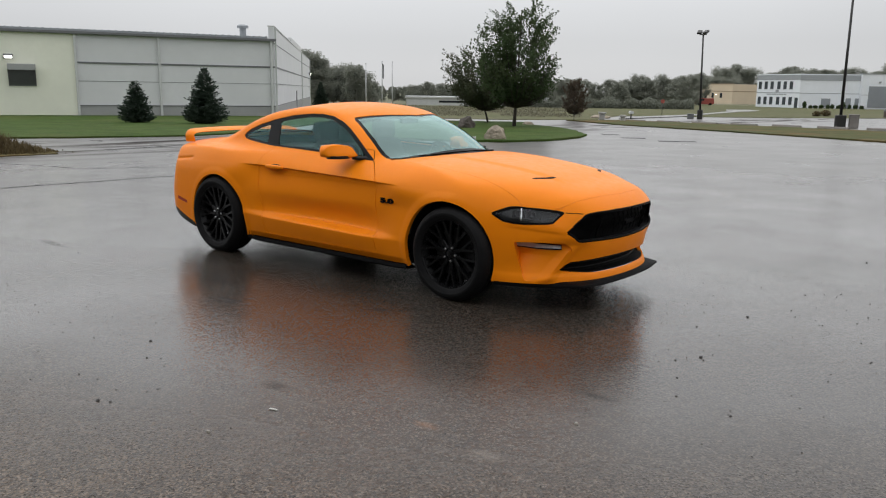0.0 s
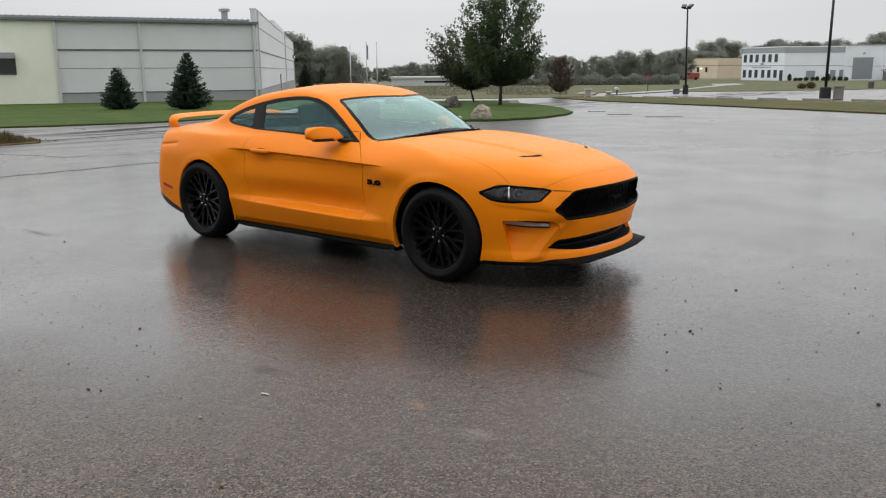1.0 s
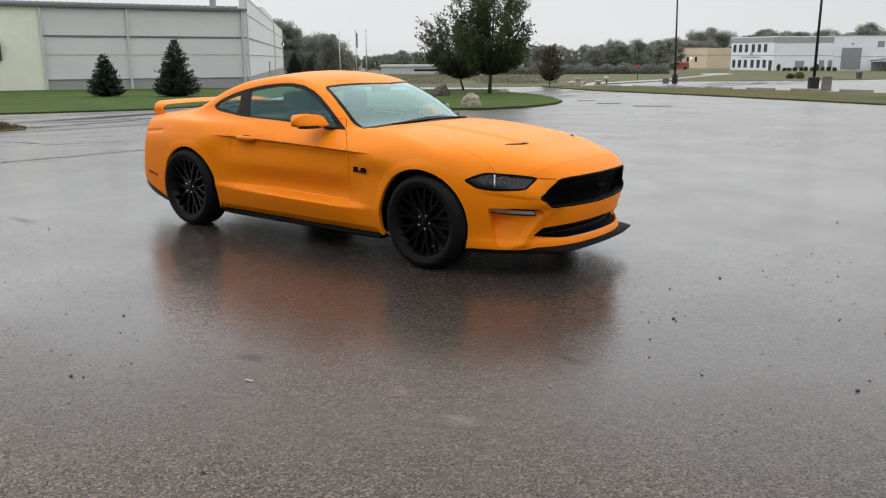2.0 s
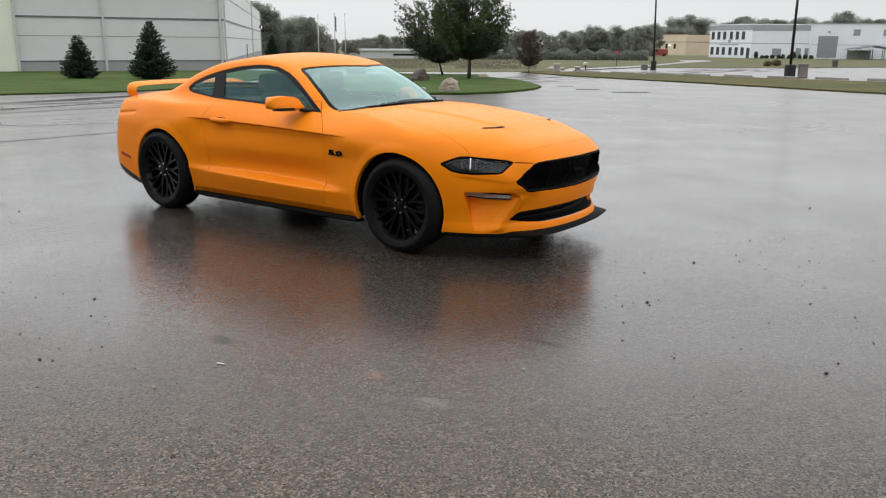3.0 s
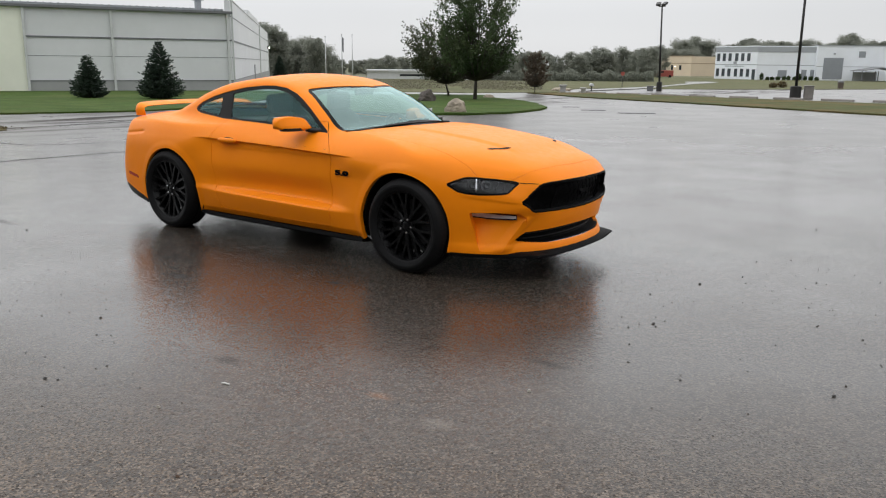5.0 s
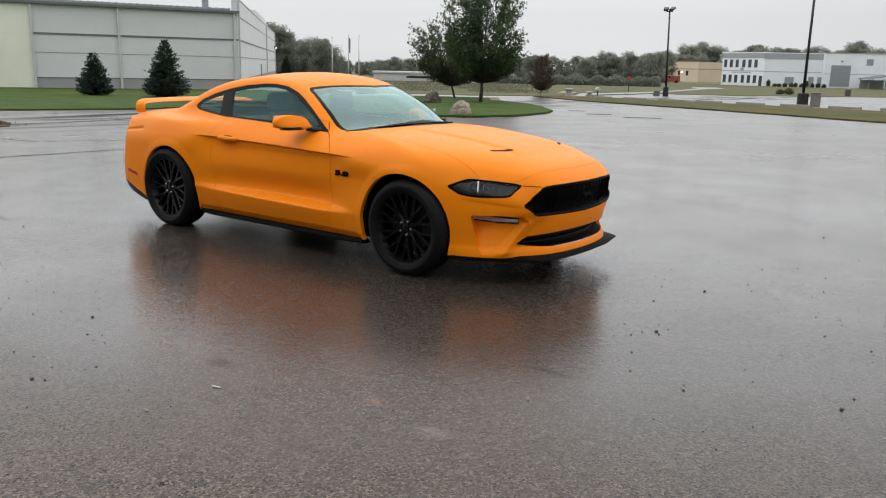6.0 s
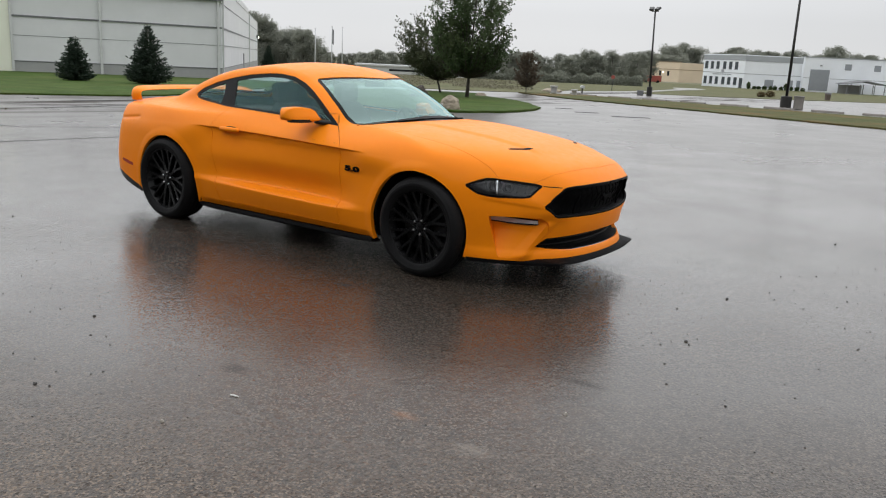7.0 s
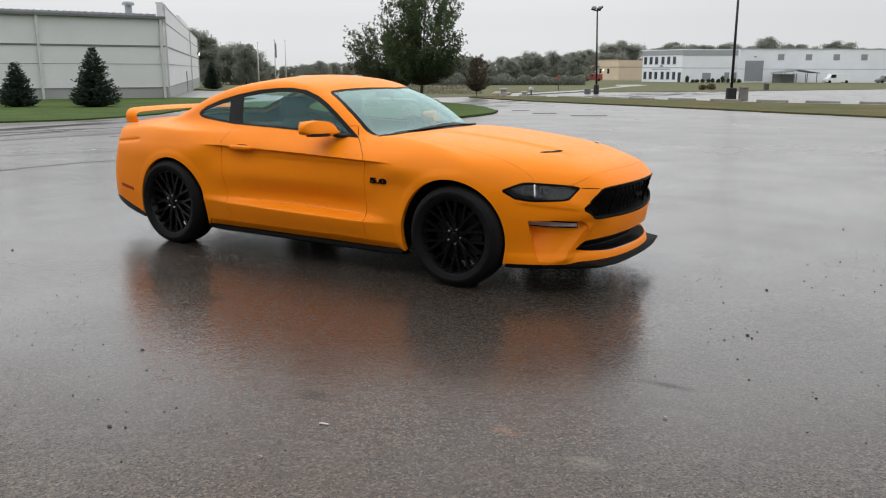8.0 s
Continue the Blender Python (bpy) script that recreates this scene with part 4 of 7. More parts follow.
def cast(origin, way, near, far, steps=26):
    """Where rays from inside the car leave it."""
    a, b = np.full(len(way), near), np.full(len(way), far)
    for _ in range(steps):
        m = (a + b) / 2
        inside = solid(origin + way * m[:, None]) < 0
        a, b = np.where(inside, m, a), np.where(inside, b, m)
    return origin + way * a[:, None]



# ---------------------------------------------------------------- panels cut from that surface
def shell_grid(cell=0.0095):
    """The whole skin as one welded quad grid: rays from a spine to the faces of a box."""
    lo, hi = np.array([-2.46, -.95, -.16]), np.array([2.33, .95, 1.0])
    n = np.maximum(2, np.round((hi - lo) / cell).astype(int))
    ax = [np.linspace(lo[i], hi[i], n[i] + 1) for i in range(3)]
    # finer rows where the creases of the flank run
    fine = np.concatenate([np.arange(.335, .455, .005), np.arange(.785, .885, .004)])
    coarse = [z for z in ax[2] if not (.331 < z < .459 or .781 < z < .889)]
    ax[2] = np.sort(np.concatenate([coarse, fine]))
    pts, quads, base = [], [], 0

    def face(fixed, value, flip):
        nonlocal base
        i, j = [k for k in range(3) if k != fixed]
        A, B = np.meshgrid(ax[i], ax[j], indexing="ij")
        p = np.empty(A.shape + (3,))
        p[..., i], p[..., j], p[..., fixed] = A, B, value
        na, nb = A.shape
        k = np.arange(na * nb).reshape(na, nb) + base
        q = np.stack([k[:-1, :-1], k[1:, :-1], k[1:, 1:], k[:-1, 1:]], -1).reshape(-1, 4)
        pts.append(p.reshape(-1, 3))
        quads.append(q[:, ::-1] if flip else q)
        base += na * nb

    face(2, hi[2], False)
    face(1, lo[1], False)
    face(1, hi[1], True)
    face(0, hi[0], False)
    face(0, lo[0], True)
    p, q = np.concatenate(pts), np.concatenate(quads)
    _, first, inverse = np.unique(np.round(p * 1e4).astype(np.int64), axis=0, return_index=True, return_inverse=True)
    p, q = p[first], inverse.reshape(-1)[q]
    origin = np.stack([np.clip(p[:, 0], -1.75, 1.62), np.zeros(len(p)), np.full(len(p), .5)], 1)
    way = p - origin
    way /= np.linalg.norm(way, axis=1)[:, None]
    p = cast(origin, way, .05, 1.6)
    # trimmed along the bottom edge
    edge = np.interp(p[:, 0], [-2.5, -2.3, -2.04, -1.72, 0], [.345, .325, .275, .190, .186])
    q = q[((p[:, 2] - edge)[q] > 0).any(1)]
    p[:, 2] = np.maximum(p[:, 2], edge)
    used = np.unique(q)
    back = np.full(len(p), -1)
    back[used] = np.arange(len(used))
    return p[used], back[q]


def normals_of(v, f):
    n = np.cross(v[f[:, 2]] - v[f[:, 0]], v[f[:, 3]] - v[f[:, 1]])
    out = np.zeros_like(v)
    for k in range(4):
        np.add.at(out, f[:, k], n)
    return out / np.maximum(np.linalg.norm(out, axis=1), 1e-12)[:, None]


def to_outline(q, poly):
    """Signed distance of 2D points to a closed outline (inside below zero), and the nearest point on it."""
    a = np.asarray(poly, float)
    b = np.roll(a, -1, axis=0)
    best, near = np.full(len(q), 1e9), np.zeros_like(q)
    inside = np.zeros(len(q), bool)
    for (ax_, ay), (bx, by) in zip(a, b):
        e = np.array([bx - ax_, by - ay])
        t = np.clip(((q - (ax_, ay)) @ e) / (e @ e), 0, 1)
        c = np.array([ax_, ay]) + t[:, None] * e
        d = np.linalg.norm(q - c, axis=1)
        m = d < best
        best[m], near[m] = d[m], c[m]
        cross = ((ay > q[:, 1]) != (by > q[:, 1])) & (q[:, 0] < (bx - ax_) * (q[:, 1] - ay) / (by - ay + 1e-12) + ax_)
        inside ^= cross
    return np.where(inside, -best, best), near


def mirrored_outline(poly):
    return [(-u, w) for u, w in reversed(poly)]


PLANES = {"side": ((1, 0, 0), (0, 0, 1)), "front": ((0, 1, 0), (0, 0, 1)), "top": ((1, 0, 0), (0, 1, 0)),
          "corner_r": ((1, 1, 0), (0, 0, 1)), "corner_l": ((1, -1, 0), (0, 0, 1))}


def slide(v, n, who, move2, plane):
    """Moves points so that they shift by move2 in the plane, staying on the surface."""
    U, W = (np.array(k, float) for k in PLANES[plane])
    uu = U / (U @ U)
    along = np.cross(U, W)
    along /= np.linalg.norm(along)
    d = move2[:, :1] * uu + move2[:, 1:] * W
    nn = n[who]
    dot = nn @ along
    dot = np.where(np.abs(dot) < .2, np.sign(dot + 1e-9) * .2, dot)
    v[who] += d - along * ((d * nn).sum(1) / dot)[:, None]


def settle(v, who, plane):
    """Brings points back on to the car's surface, straight along the plane's normal."""
    U, W = (np.array(k, float) for k in PLANES[plane])
    along = np.cross(U, W)
    along /= np.linalg.norm(along)
    for _ in range(6):
        q = v[who]
        here = solid(q)
        rate = (solid(q + along * 1e-3) - here) / 1e-3
        rate = np.where(np.abs(rate) < .15, np.sign(rate + 1e-9) * .15, rate)
        v[who] = q - along * np.clip(here / rate, -.012, .012)[:, None]


def carve(skin, poly, plane, where, gap=0.0, fit=False):
    """Splits a skin (verts, normals, faces) along an outline: the rest, and the piece inside."""
    v, n, f = skin
    U, W = (np.array(k, float) for k in PLANES[plane])
    q = np.stack([v @ U, v @ W], 1)
    ok = where(v)
    near_box = ok & (q[:, 0] > min(p[0] for p in poly) - .05) & (q[:, 0] < max(p[0] for p in poly) + .05) \
        & (q[:, 1] > min(p[1] for p in poly) - .05) & (q[:, 1] < max(p[1] for p in poly) + .05)
    idx = np.nonzero(near_box)[0]
    sd, near = np.full(len(v), 1.0), q.copy()
    sd[idx], near[idx] = to_outline(q[idx], poly)
    inside = sd < 0
    cnt = inside[f].sum(1)
    rest_f, piece_f = f[cnt < 4], f[cnt > 0]
    rest_v, piece_v = v.copy(), v.copy()
    out_dir = q - near
    ln = np.maximum(np.linalg.norm(out_dir, axis=1), 1e-6)[:, None]
    out_dir = out_dir / ln * np.where(inside, -1, 1)[:, None]
    touch = np.unique(f[(cnt > 0) & (cnt < 4)])
    a = touch[inside[touch]]
    slide(rest_v, n, a, near[a] + out_dir[a] * gap - q[a], plane)
    b = touch[~inside[touch]]
    slide(piece_v, n, b, near[b] - out_dir[b] * gap - q[b], plane)
    if fit:
        settle(rest_v, a, plane)
        settle(piece_v, b, plane)
    return compact(rest_v, n, rest_f), compact(piece_v, n, piece_f)


def compact(v, n, f):
    used = np.unique(f)
    back = np.full(len(v), -1)
    back[used] = np.arange(len(used))
    return v[used], n[used], back[f]


def rim_edges(f):
    e = np.stack([f, np.roll(f, -1, axis=1)], -1).reshape(-1, 2)
    key = np.sort(e, 1)
    _, inv, cnt = np.unique(key, axis=0, return_inverse=True, return_counts=True)
    return e[cnt[inv.reshape(-1)] == 1]


def flanged(skin, depth, toward=None):
    """Turns the free edges in by depth, so that the sheet shows a thickness."""
    v, n, f = skin
    e = rim_edges(f)
    used = np.unique(e)
    back = np.full(len(v), -1)
    back[used] = np.arange(len(used)) + len(v)
    if isinstance(depth, np.ndarray):
        depth = depth[used][:, None]
    d = -n[used] * depth if toward is None else np.tile(np.array(toward, float) * depth, (len(used), 1))
    v2 = np.concatenate([v, v[used] + d])
    f2 = np.stack([e[:, 1], e[:, 0], back[e[:, 0]], back[e[:, 1]]], 1)
    return v2, np.concatenate([f, f2])


def pushed(skin, depth):
    v, n, f = skin
    return v - n * (depth[:, None] if isinstance(depth, np.ndarray) else depth), n, f


def panel(name, skin, material, parent, label="", flange=0.014, sharp=50):
    v, f = flanged(skin, flange) if isinstance(flange, np.ndarray) or flange else (skin[0], skin[2])
    me = mesh_of(name, v, f, True, sharp)
    return part(name, me, material, parent, label)


def shrunk(poly, d):
    """An outline moved in by d, corner by corner."""
    p = [Vector(k) for k in poly]
    area = sum(p[i].x * p[(i + 1) % len(p)].y - p[(i + 1) % len(p)].x * p[i].y for i in range(len(p)))
    s = 1 if area > 0 else -1
    out = []
    for i in range(len(p)):
        e0, e1 = (p[i] - p[i - 1]).normalized(), (p[(i + 1) % len(p)] - p[i]).normalized()
        n0, n1 = Vector((-e0.y, e0.x)) * s, Vector((-e1.y, e1.x)) * s
        b = (n0 + n1)
        b = b / max(0.35, b.length_squared) * 2 if b.length > 1e-4 else n0
        out.append(tuple(p[i] + b * d))
    return out


def symmetric(half):
    """Closes a half outline given from the middle line round to the middle line, first coordinate across."""
    return half + [(-u, w) for u, w in reversed(half) if abs(u) > 1e-6]


def sym_top(half):
    return half + [(u, -w) for u, w in reversed(half) if abs(w) > 1e-6]


# outlines of the openings: side ones in (x, z), front ones in (y, z), top ones in (x, y), corner ones in (x + |y| side, z)
SIDE_WINDOW = [(-1.262, 1.060), (-1.245, 1.084), (-1.185, 1.120), (-1.03, 1.174), (-.839, 1.221), (-.62, 1.260), (-.41, 1.279), (-.27, 1.281), (-.13, 1.267),
               (0, 1.226), (.109, 1.175), (.225, 1.108), (.33, 1.040), (.478, .938), (.149, .960), (-.338, .979), (-.796, .993), (-1.152, 1.024), (-1.225, 1.038)]
DOOR_PANE = [(-.775, 1.206), (-.60, 1.236), (-.42, 1.254), (-.27, 1.256), (-.145, 1.242), (-.02, 1.202), (.092, 1.150), (.20, 1.088), (.30, 1.028), (.40, .960), (.148, .979), (-.341, .996), (-.705, 1.007)]
QUARTER_PANE = [(-1.228, 1.066), (-1.18, 1.098), (-1.03, 1.146), (-.905, 1.179), (-.868, 1.014), (-1.15, 1.044), (-1.21, 1.056)]
DOOR = [(-.69, 1.02), (-.745, .955), (-.785, .87), (-.790, .78), (-.772, .62), (-.735, .43), (-.700, .262), (-.685, .243), (.622, .243), (.632, .252), (.609, .45), (.604, .67), (.612, .79), (.603, .825), (.555, .87), (.470, .94), (.42, 1.02)]
WINDSCREEN_TOP = sym_top([(.272, 0), (.235, -.16), (.166, -.309), (.071, -.481), (.043, -.530), (.075, -.562), (.292, -.637), (.45, -.672), (.589, -.690), (.65, -.62), (.755, -.40), (.80, -.2), (.812, 0)])
HOOD_TOP = sym_top([(2.224, 0), (2.222, -.06), (2.211, -.182), (2.197, -.31), (2.173, -.438), (2.133, -.538), (2.09, -.596), (2.045, -.645), (1.995, -.678), (1.900, -.748), (1.872, -.742), (1.80, -.737), (1.72, -.734), (1.60, -.728), (1.483, -.722), (1.117, -.722), (.85, -.722), (.680, -.722), (.625, -.700), (.705, -.645), (.808, -.40), (.860, -.12), (.866, 0)])
REAR_WINDOW_TOP = sym_top([(-.86, 0), (-.88, -.30), (-.93, -.50), (-1.30, -.475), (-1.62, -.46), (-1.68, -.25), (-1.70, 0)])
GRILLE_FRONT = symmetric([(0, .690), (-.20, .690), (-.40, .686), (-.465, .680), (-.498, .670), (-.557, .618), (-.618, .556), (-.616, .543), (-.553, .488), (-.525, .478), (-.36, .474), (0, .470)])
INTAKE_FRONT = symmetric([(0, .356), (-.25, .354), (-.45, .347), (-.55, .340), (-.585, .318), (-.625, .284), (-.60, .277), (-.50, .266), (-.42, .258), (-.36, .254), (0, .252)])
HEADLAMP_CORNER = [(.826, .664), (.94, .697), (1.0, .712), (1.035, .718), (1.10, .719), (1.30, .709), (1.474, .697), (1.540, .685), (1.470, .645), (1.415, .612), (1.36, .604), (1.137, .597), (1.04, .601), (.945, .612)]
POCKET_CORNER = [(1.050, .476), (1.30, .481), (1.53, .479), (1.60, .445), (1.614, .388), (1.48, .295), (1.352, .205), (1.16, .208), (1.105, .340)]
FOG_CORNER = [(1.064, .465), (1.212, .471), (1.512, .464), (1.517, .428), (1.269, .424), (1.088, .430)]
TAIL_FRONT = symmetric([(0, .80), (-.40, .80), (-.70, .795), (-.735, .70), (-.70, .60), (-.45, .585), (0, .585)])


def right_half(v):
    return v[:, 1] < 0


def left_half(v):
    return v[:, 1] > 0


def wheel_hole(skin, wx, wz, rx, rz, half):
    ring = []
    for a in np.linspace(0, 2 * math.pi, 96, endpoint=False):
        c, q = math.cos(a), math.sin(a)
        if q < 0:
            c = math.copysign(abs(c) ** .45, c)
        ring.append((wx + rx * c, wz + rz * q))
    return carve(skin, ring, "side", lambda v: half(v) & (np.abs(v[:, 1]) > .5))[0]


def build_body(car):
    v, f = shell_grid()
    skin = (v, normals_of(v, f), f)
    for half in (right_half, left_half):
        for wx, wz, rx, rz in ARCHES:
            skin = wheel_hole(skin, wx, wz, rx, rz, half)
    # glass houses
    skin, screen = carve(skin, WINDSCREEN_TOP, "top", lambda v: (v[:, 2] > .9))
    inner = shrunk(WINDSCREEN_TOP, .030)
    seal, glass = carve(screen, inner, "top", lambda v: v[:, 2] > .5)
    panel("windscreen_seal", pushed(seal, .004), TRIM_BLACK, car, "black windscreen surround", .012)
    screen_ob = panel("windscreen", pushed(glass, .004), WINDSCREEN, car, "pale green-tinted windscreen", 0)
    screen_ob.visible_shadow = False
    skin, back = carve(skin, REAR_WINDOW_TOP, "top", lambda v: v[:, 2] > .9)
    ring, back = carve(back, shrunk(REAR_WINDOW_TOP, .03), "top", lambda v: v[:, 2] > .5)
    panel("rear_window_seal", pushed(ring, .004), TRIM_BLACK, car, "black rear window surround", .012)
    back_ob = panel("rear_window", pushed(back, .004), DARK_GLASS, car, "tinted rear window", 0)
    back_ob.visible_shadow = False
    for half in (right_half, left_half):
        skin, dlo = carve(skin, SIDE_WINDOW, "side", lambda v: half(v) & (np.abs(v[:, 1]) > .45))
        dlo, pane = carve(dlo, DOOR_PANE, "side", half)
        dlo, quarter = carve(dlo, QUARTER_PANE, "side", half)
        panel("window_trim", pushed(dlo, .005), TRIM_BLACK, car, "black window trim and pillar", .012)
        for nm, s in (("door_window", pane), ("quarter_window", quarter)):
            ob = panel(nm, pushed(s, .009), SIDE_GLASS, car, "tinted side glass", 0)
            ob.visible_shadow = False
    # bonnet, doors
    lamps = {}
    for half, plane, s in ((right_half, "corner_r", -1), (left_half, "corner_l", 1)):
        skin, lamps[s] = carve(skin, HEADLAMP_CORNER, plane, lambda v: half(v) & (v[:, 0] > 1.5))
    skin, hood = carve(skin, HOOD_TOP, "top", lambda v: (v[:, 2] > .55) & (v[:, 0] > .5), .0009)
    cowl_poly = sym_top([(.80, 0), (.79, -.2), (.745, -.40), (.64, -.63), (.585, -.695), (.64, -.71), (.69, -.69), (.74, -.64), (.85, -.40), (.92, 0)])
    skin, cowl = carve(skin, cowl_poly, "top", lambda v: (v[:, 2] > .85) & (v[:, 0] > .4))
    panel("cowl", pushed(cowl, .012), BLACK_PLASTIC, car, "black cowl panel", .01)
    panel("hood", hood, PAINT, car, "orange bonnet with two slots", .016)
    for half in (right_half, left_half):
        skin, door = carve(skin, DOOR, "side", half, .0024)
        panel("door", door, PAINT, car, "orange door", .016)
    # front openings
    skin, grille = carve(skin, GRILLE_FRONT, "front", lambda v: v[:, 0] > 1.8, fit=True)
    skin, intake = carve(skin, INTAKE_FRONT, "front", lambda v: v[:, 0] > 1.7, fit=True)
    for half, plane, s in ((right_half, "corner_r", -1), (left_half, "corner_l", 1)):
        skin, pocket = carve(skin, POCKET_CORNER, plane, lambda v: half(v) & (v[:, 0] > 1.5))
        u = pocket[0][:, 0] - np.abs(pocket[0][:, 1])
        deep = .100 * np.clip((1.66 - u - (.44 - pocket[0][:, 2]) * 1.15) / .50, 0, 1) * np.clip((pocket[0][:, 2] - .205) / .17, 0, 1) + .0008
        pocket = pushed(pocket, deep)
        part("duct_panel", mesh_of("duct_panel", *flanged(pocket, -deep), True, 40), PAINT, car, "orange recessed corner of the bumper")
        _, fog = carve(pocket, FOG_CORNER, plane, half)
        fog = pushed(fog, -.014)
        fog_lamp = panel("fog_lamp", pushed(fog, .004), GLOSS_BLACK, car, "slim lower lamp in a dark frame", .012)
        _, lens = carve(fog, shrunk(FOG_CORNER, .009), plane, half)
        panel("lens", pushed(lens, .000), FOG_LENS, fog_lamp, "clear grey lens", .010)
    skin, tail = carve(skin, TAIL_FRONT, "front", lambda v: v[:, 0] < -2.0)
    panel("tail_panel", pushed(tail, .006), GLOSS_BLACK, car, "gloss black tail panel", .014)
    for s in (-1, 1):
        for k in range(3):
            y = s * (.40 + .105 * k)
            bar = [(y - .030, .625), (y + .030, .625), (y + .036, .765), (y - .024, .765)]
            _, lens = carve(tail, bar, "front", lambda v: v[:, 0] < -2.0)
            panel("tail_lamp", pushed(lens, -.006), RED_LENS, car, "upright red tail lamp", .012)
    # small red side markers
    for half in (right_half, left_half):
        mk = [(-2.01, .464), (-1.82, .432), (-1.80, .402), (-1.99, .430)]
        skin, m = carve(skin, mk, "side", half)
        panel("side_marker", pushed(m, .002), RED_LENS, car, "red side marker lamp", .006)
    # dark lower corners behind the rear wheels
    for half in (right_half, left_half):
        lowp = [(-2.6, .10), (-2.6, .37), (-2.04, .338), (-1.85, .278), (-1.70, .230), (-1.66, .10)]
        skin, low = carve(skin, lowp, "side", half)
        panel("rear_valance", low, BLACK_PLASTIC, car, "dark lower rear valance", .02)
    panel("body", skin, PAINT, car, "orange painted body shell", np.where((skin[0][:, 2] > .93) | ((skin[0][:, 0] > 1.95) & (skin[0][:, 2] > .44) & (np.abs(skin[0][:, 1]) < .68)), .005, .030))
    # inner lining keeps the shut lines and arches dark
    lv, ln, lf = compact(*carve_lining(v, f))
    part("lining", mesh_of("lining", lv - ln * .034, lf[:, ::-1], True), CABIN, car, "dark inner lining")
    return grille, intake, lamps


def carve_lining(v, f):
    skin = (v, normals_of(v, f), f)
    for half in (right_half, left_half):
        for wx, r in ((1.335, .425), (-1.345, .41)):
            skin = wheel_hole(skin, wx, .335, r, r, half)
        skin = carve(skin, shrunk(SIDE_WINDOW, .006), "side", lambda v: half(v) & (np.abs(v[:, 1]) > .40))[0]
    skin = carve(skin, shrunk(WINDSCREEN_TOP, .008), "top", lambda v: v[:, 2] > .86)[0]
    skin = carve(skin, shrunk(REAR_WINDOW_TOP, -.03), "top", lambda v: v[:, 2] > .86)[0]
    skin = carve(skin, shrunk(GRILLE_FRONT, -.02), "front", lambda v: v[:, 0] > 1.7)[0]
    for half, plane in ((right_half, "corner_r"), (left_half, "corner_l")):
        skin = carve(skin, shrunk(POCKET_CORNER, -.02), plane, lambda v: half(v) & (v[:, 0] > 1.5))[0]
        skin = carve(skin, shrunk(HEADLAMP_CORNER, -.015), plane, lambda v: half(v) & (v[:, 0] > 1.5))[0]
    skin = carve(skin, shrunk(INTAKE_FRONT, -.02), "front", lambda v: v[:, 0] > 1.7)[0]
    return skin


def surface_front(y, z, lift=0.0):
    """A point on the nose at (y, z)."""
    way = np.array([[1.0, 0, 0]])
    p = cast(np.array([[1.2, y, z]]), way, 0.0, 1.4)[0]
    return np.array([p[0] + lift, y, z])


def surface_side(x, z, s, lift=0.0):
    p = cast(np.array([[x, 0.0, z]]), np.array([[0, float(s), 0]]), 0.2, 1.2)[0]
    return np.array([x, p[1] + s * lift, z])


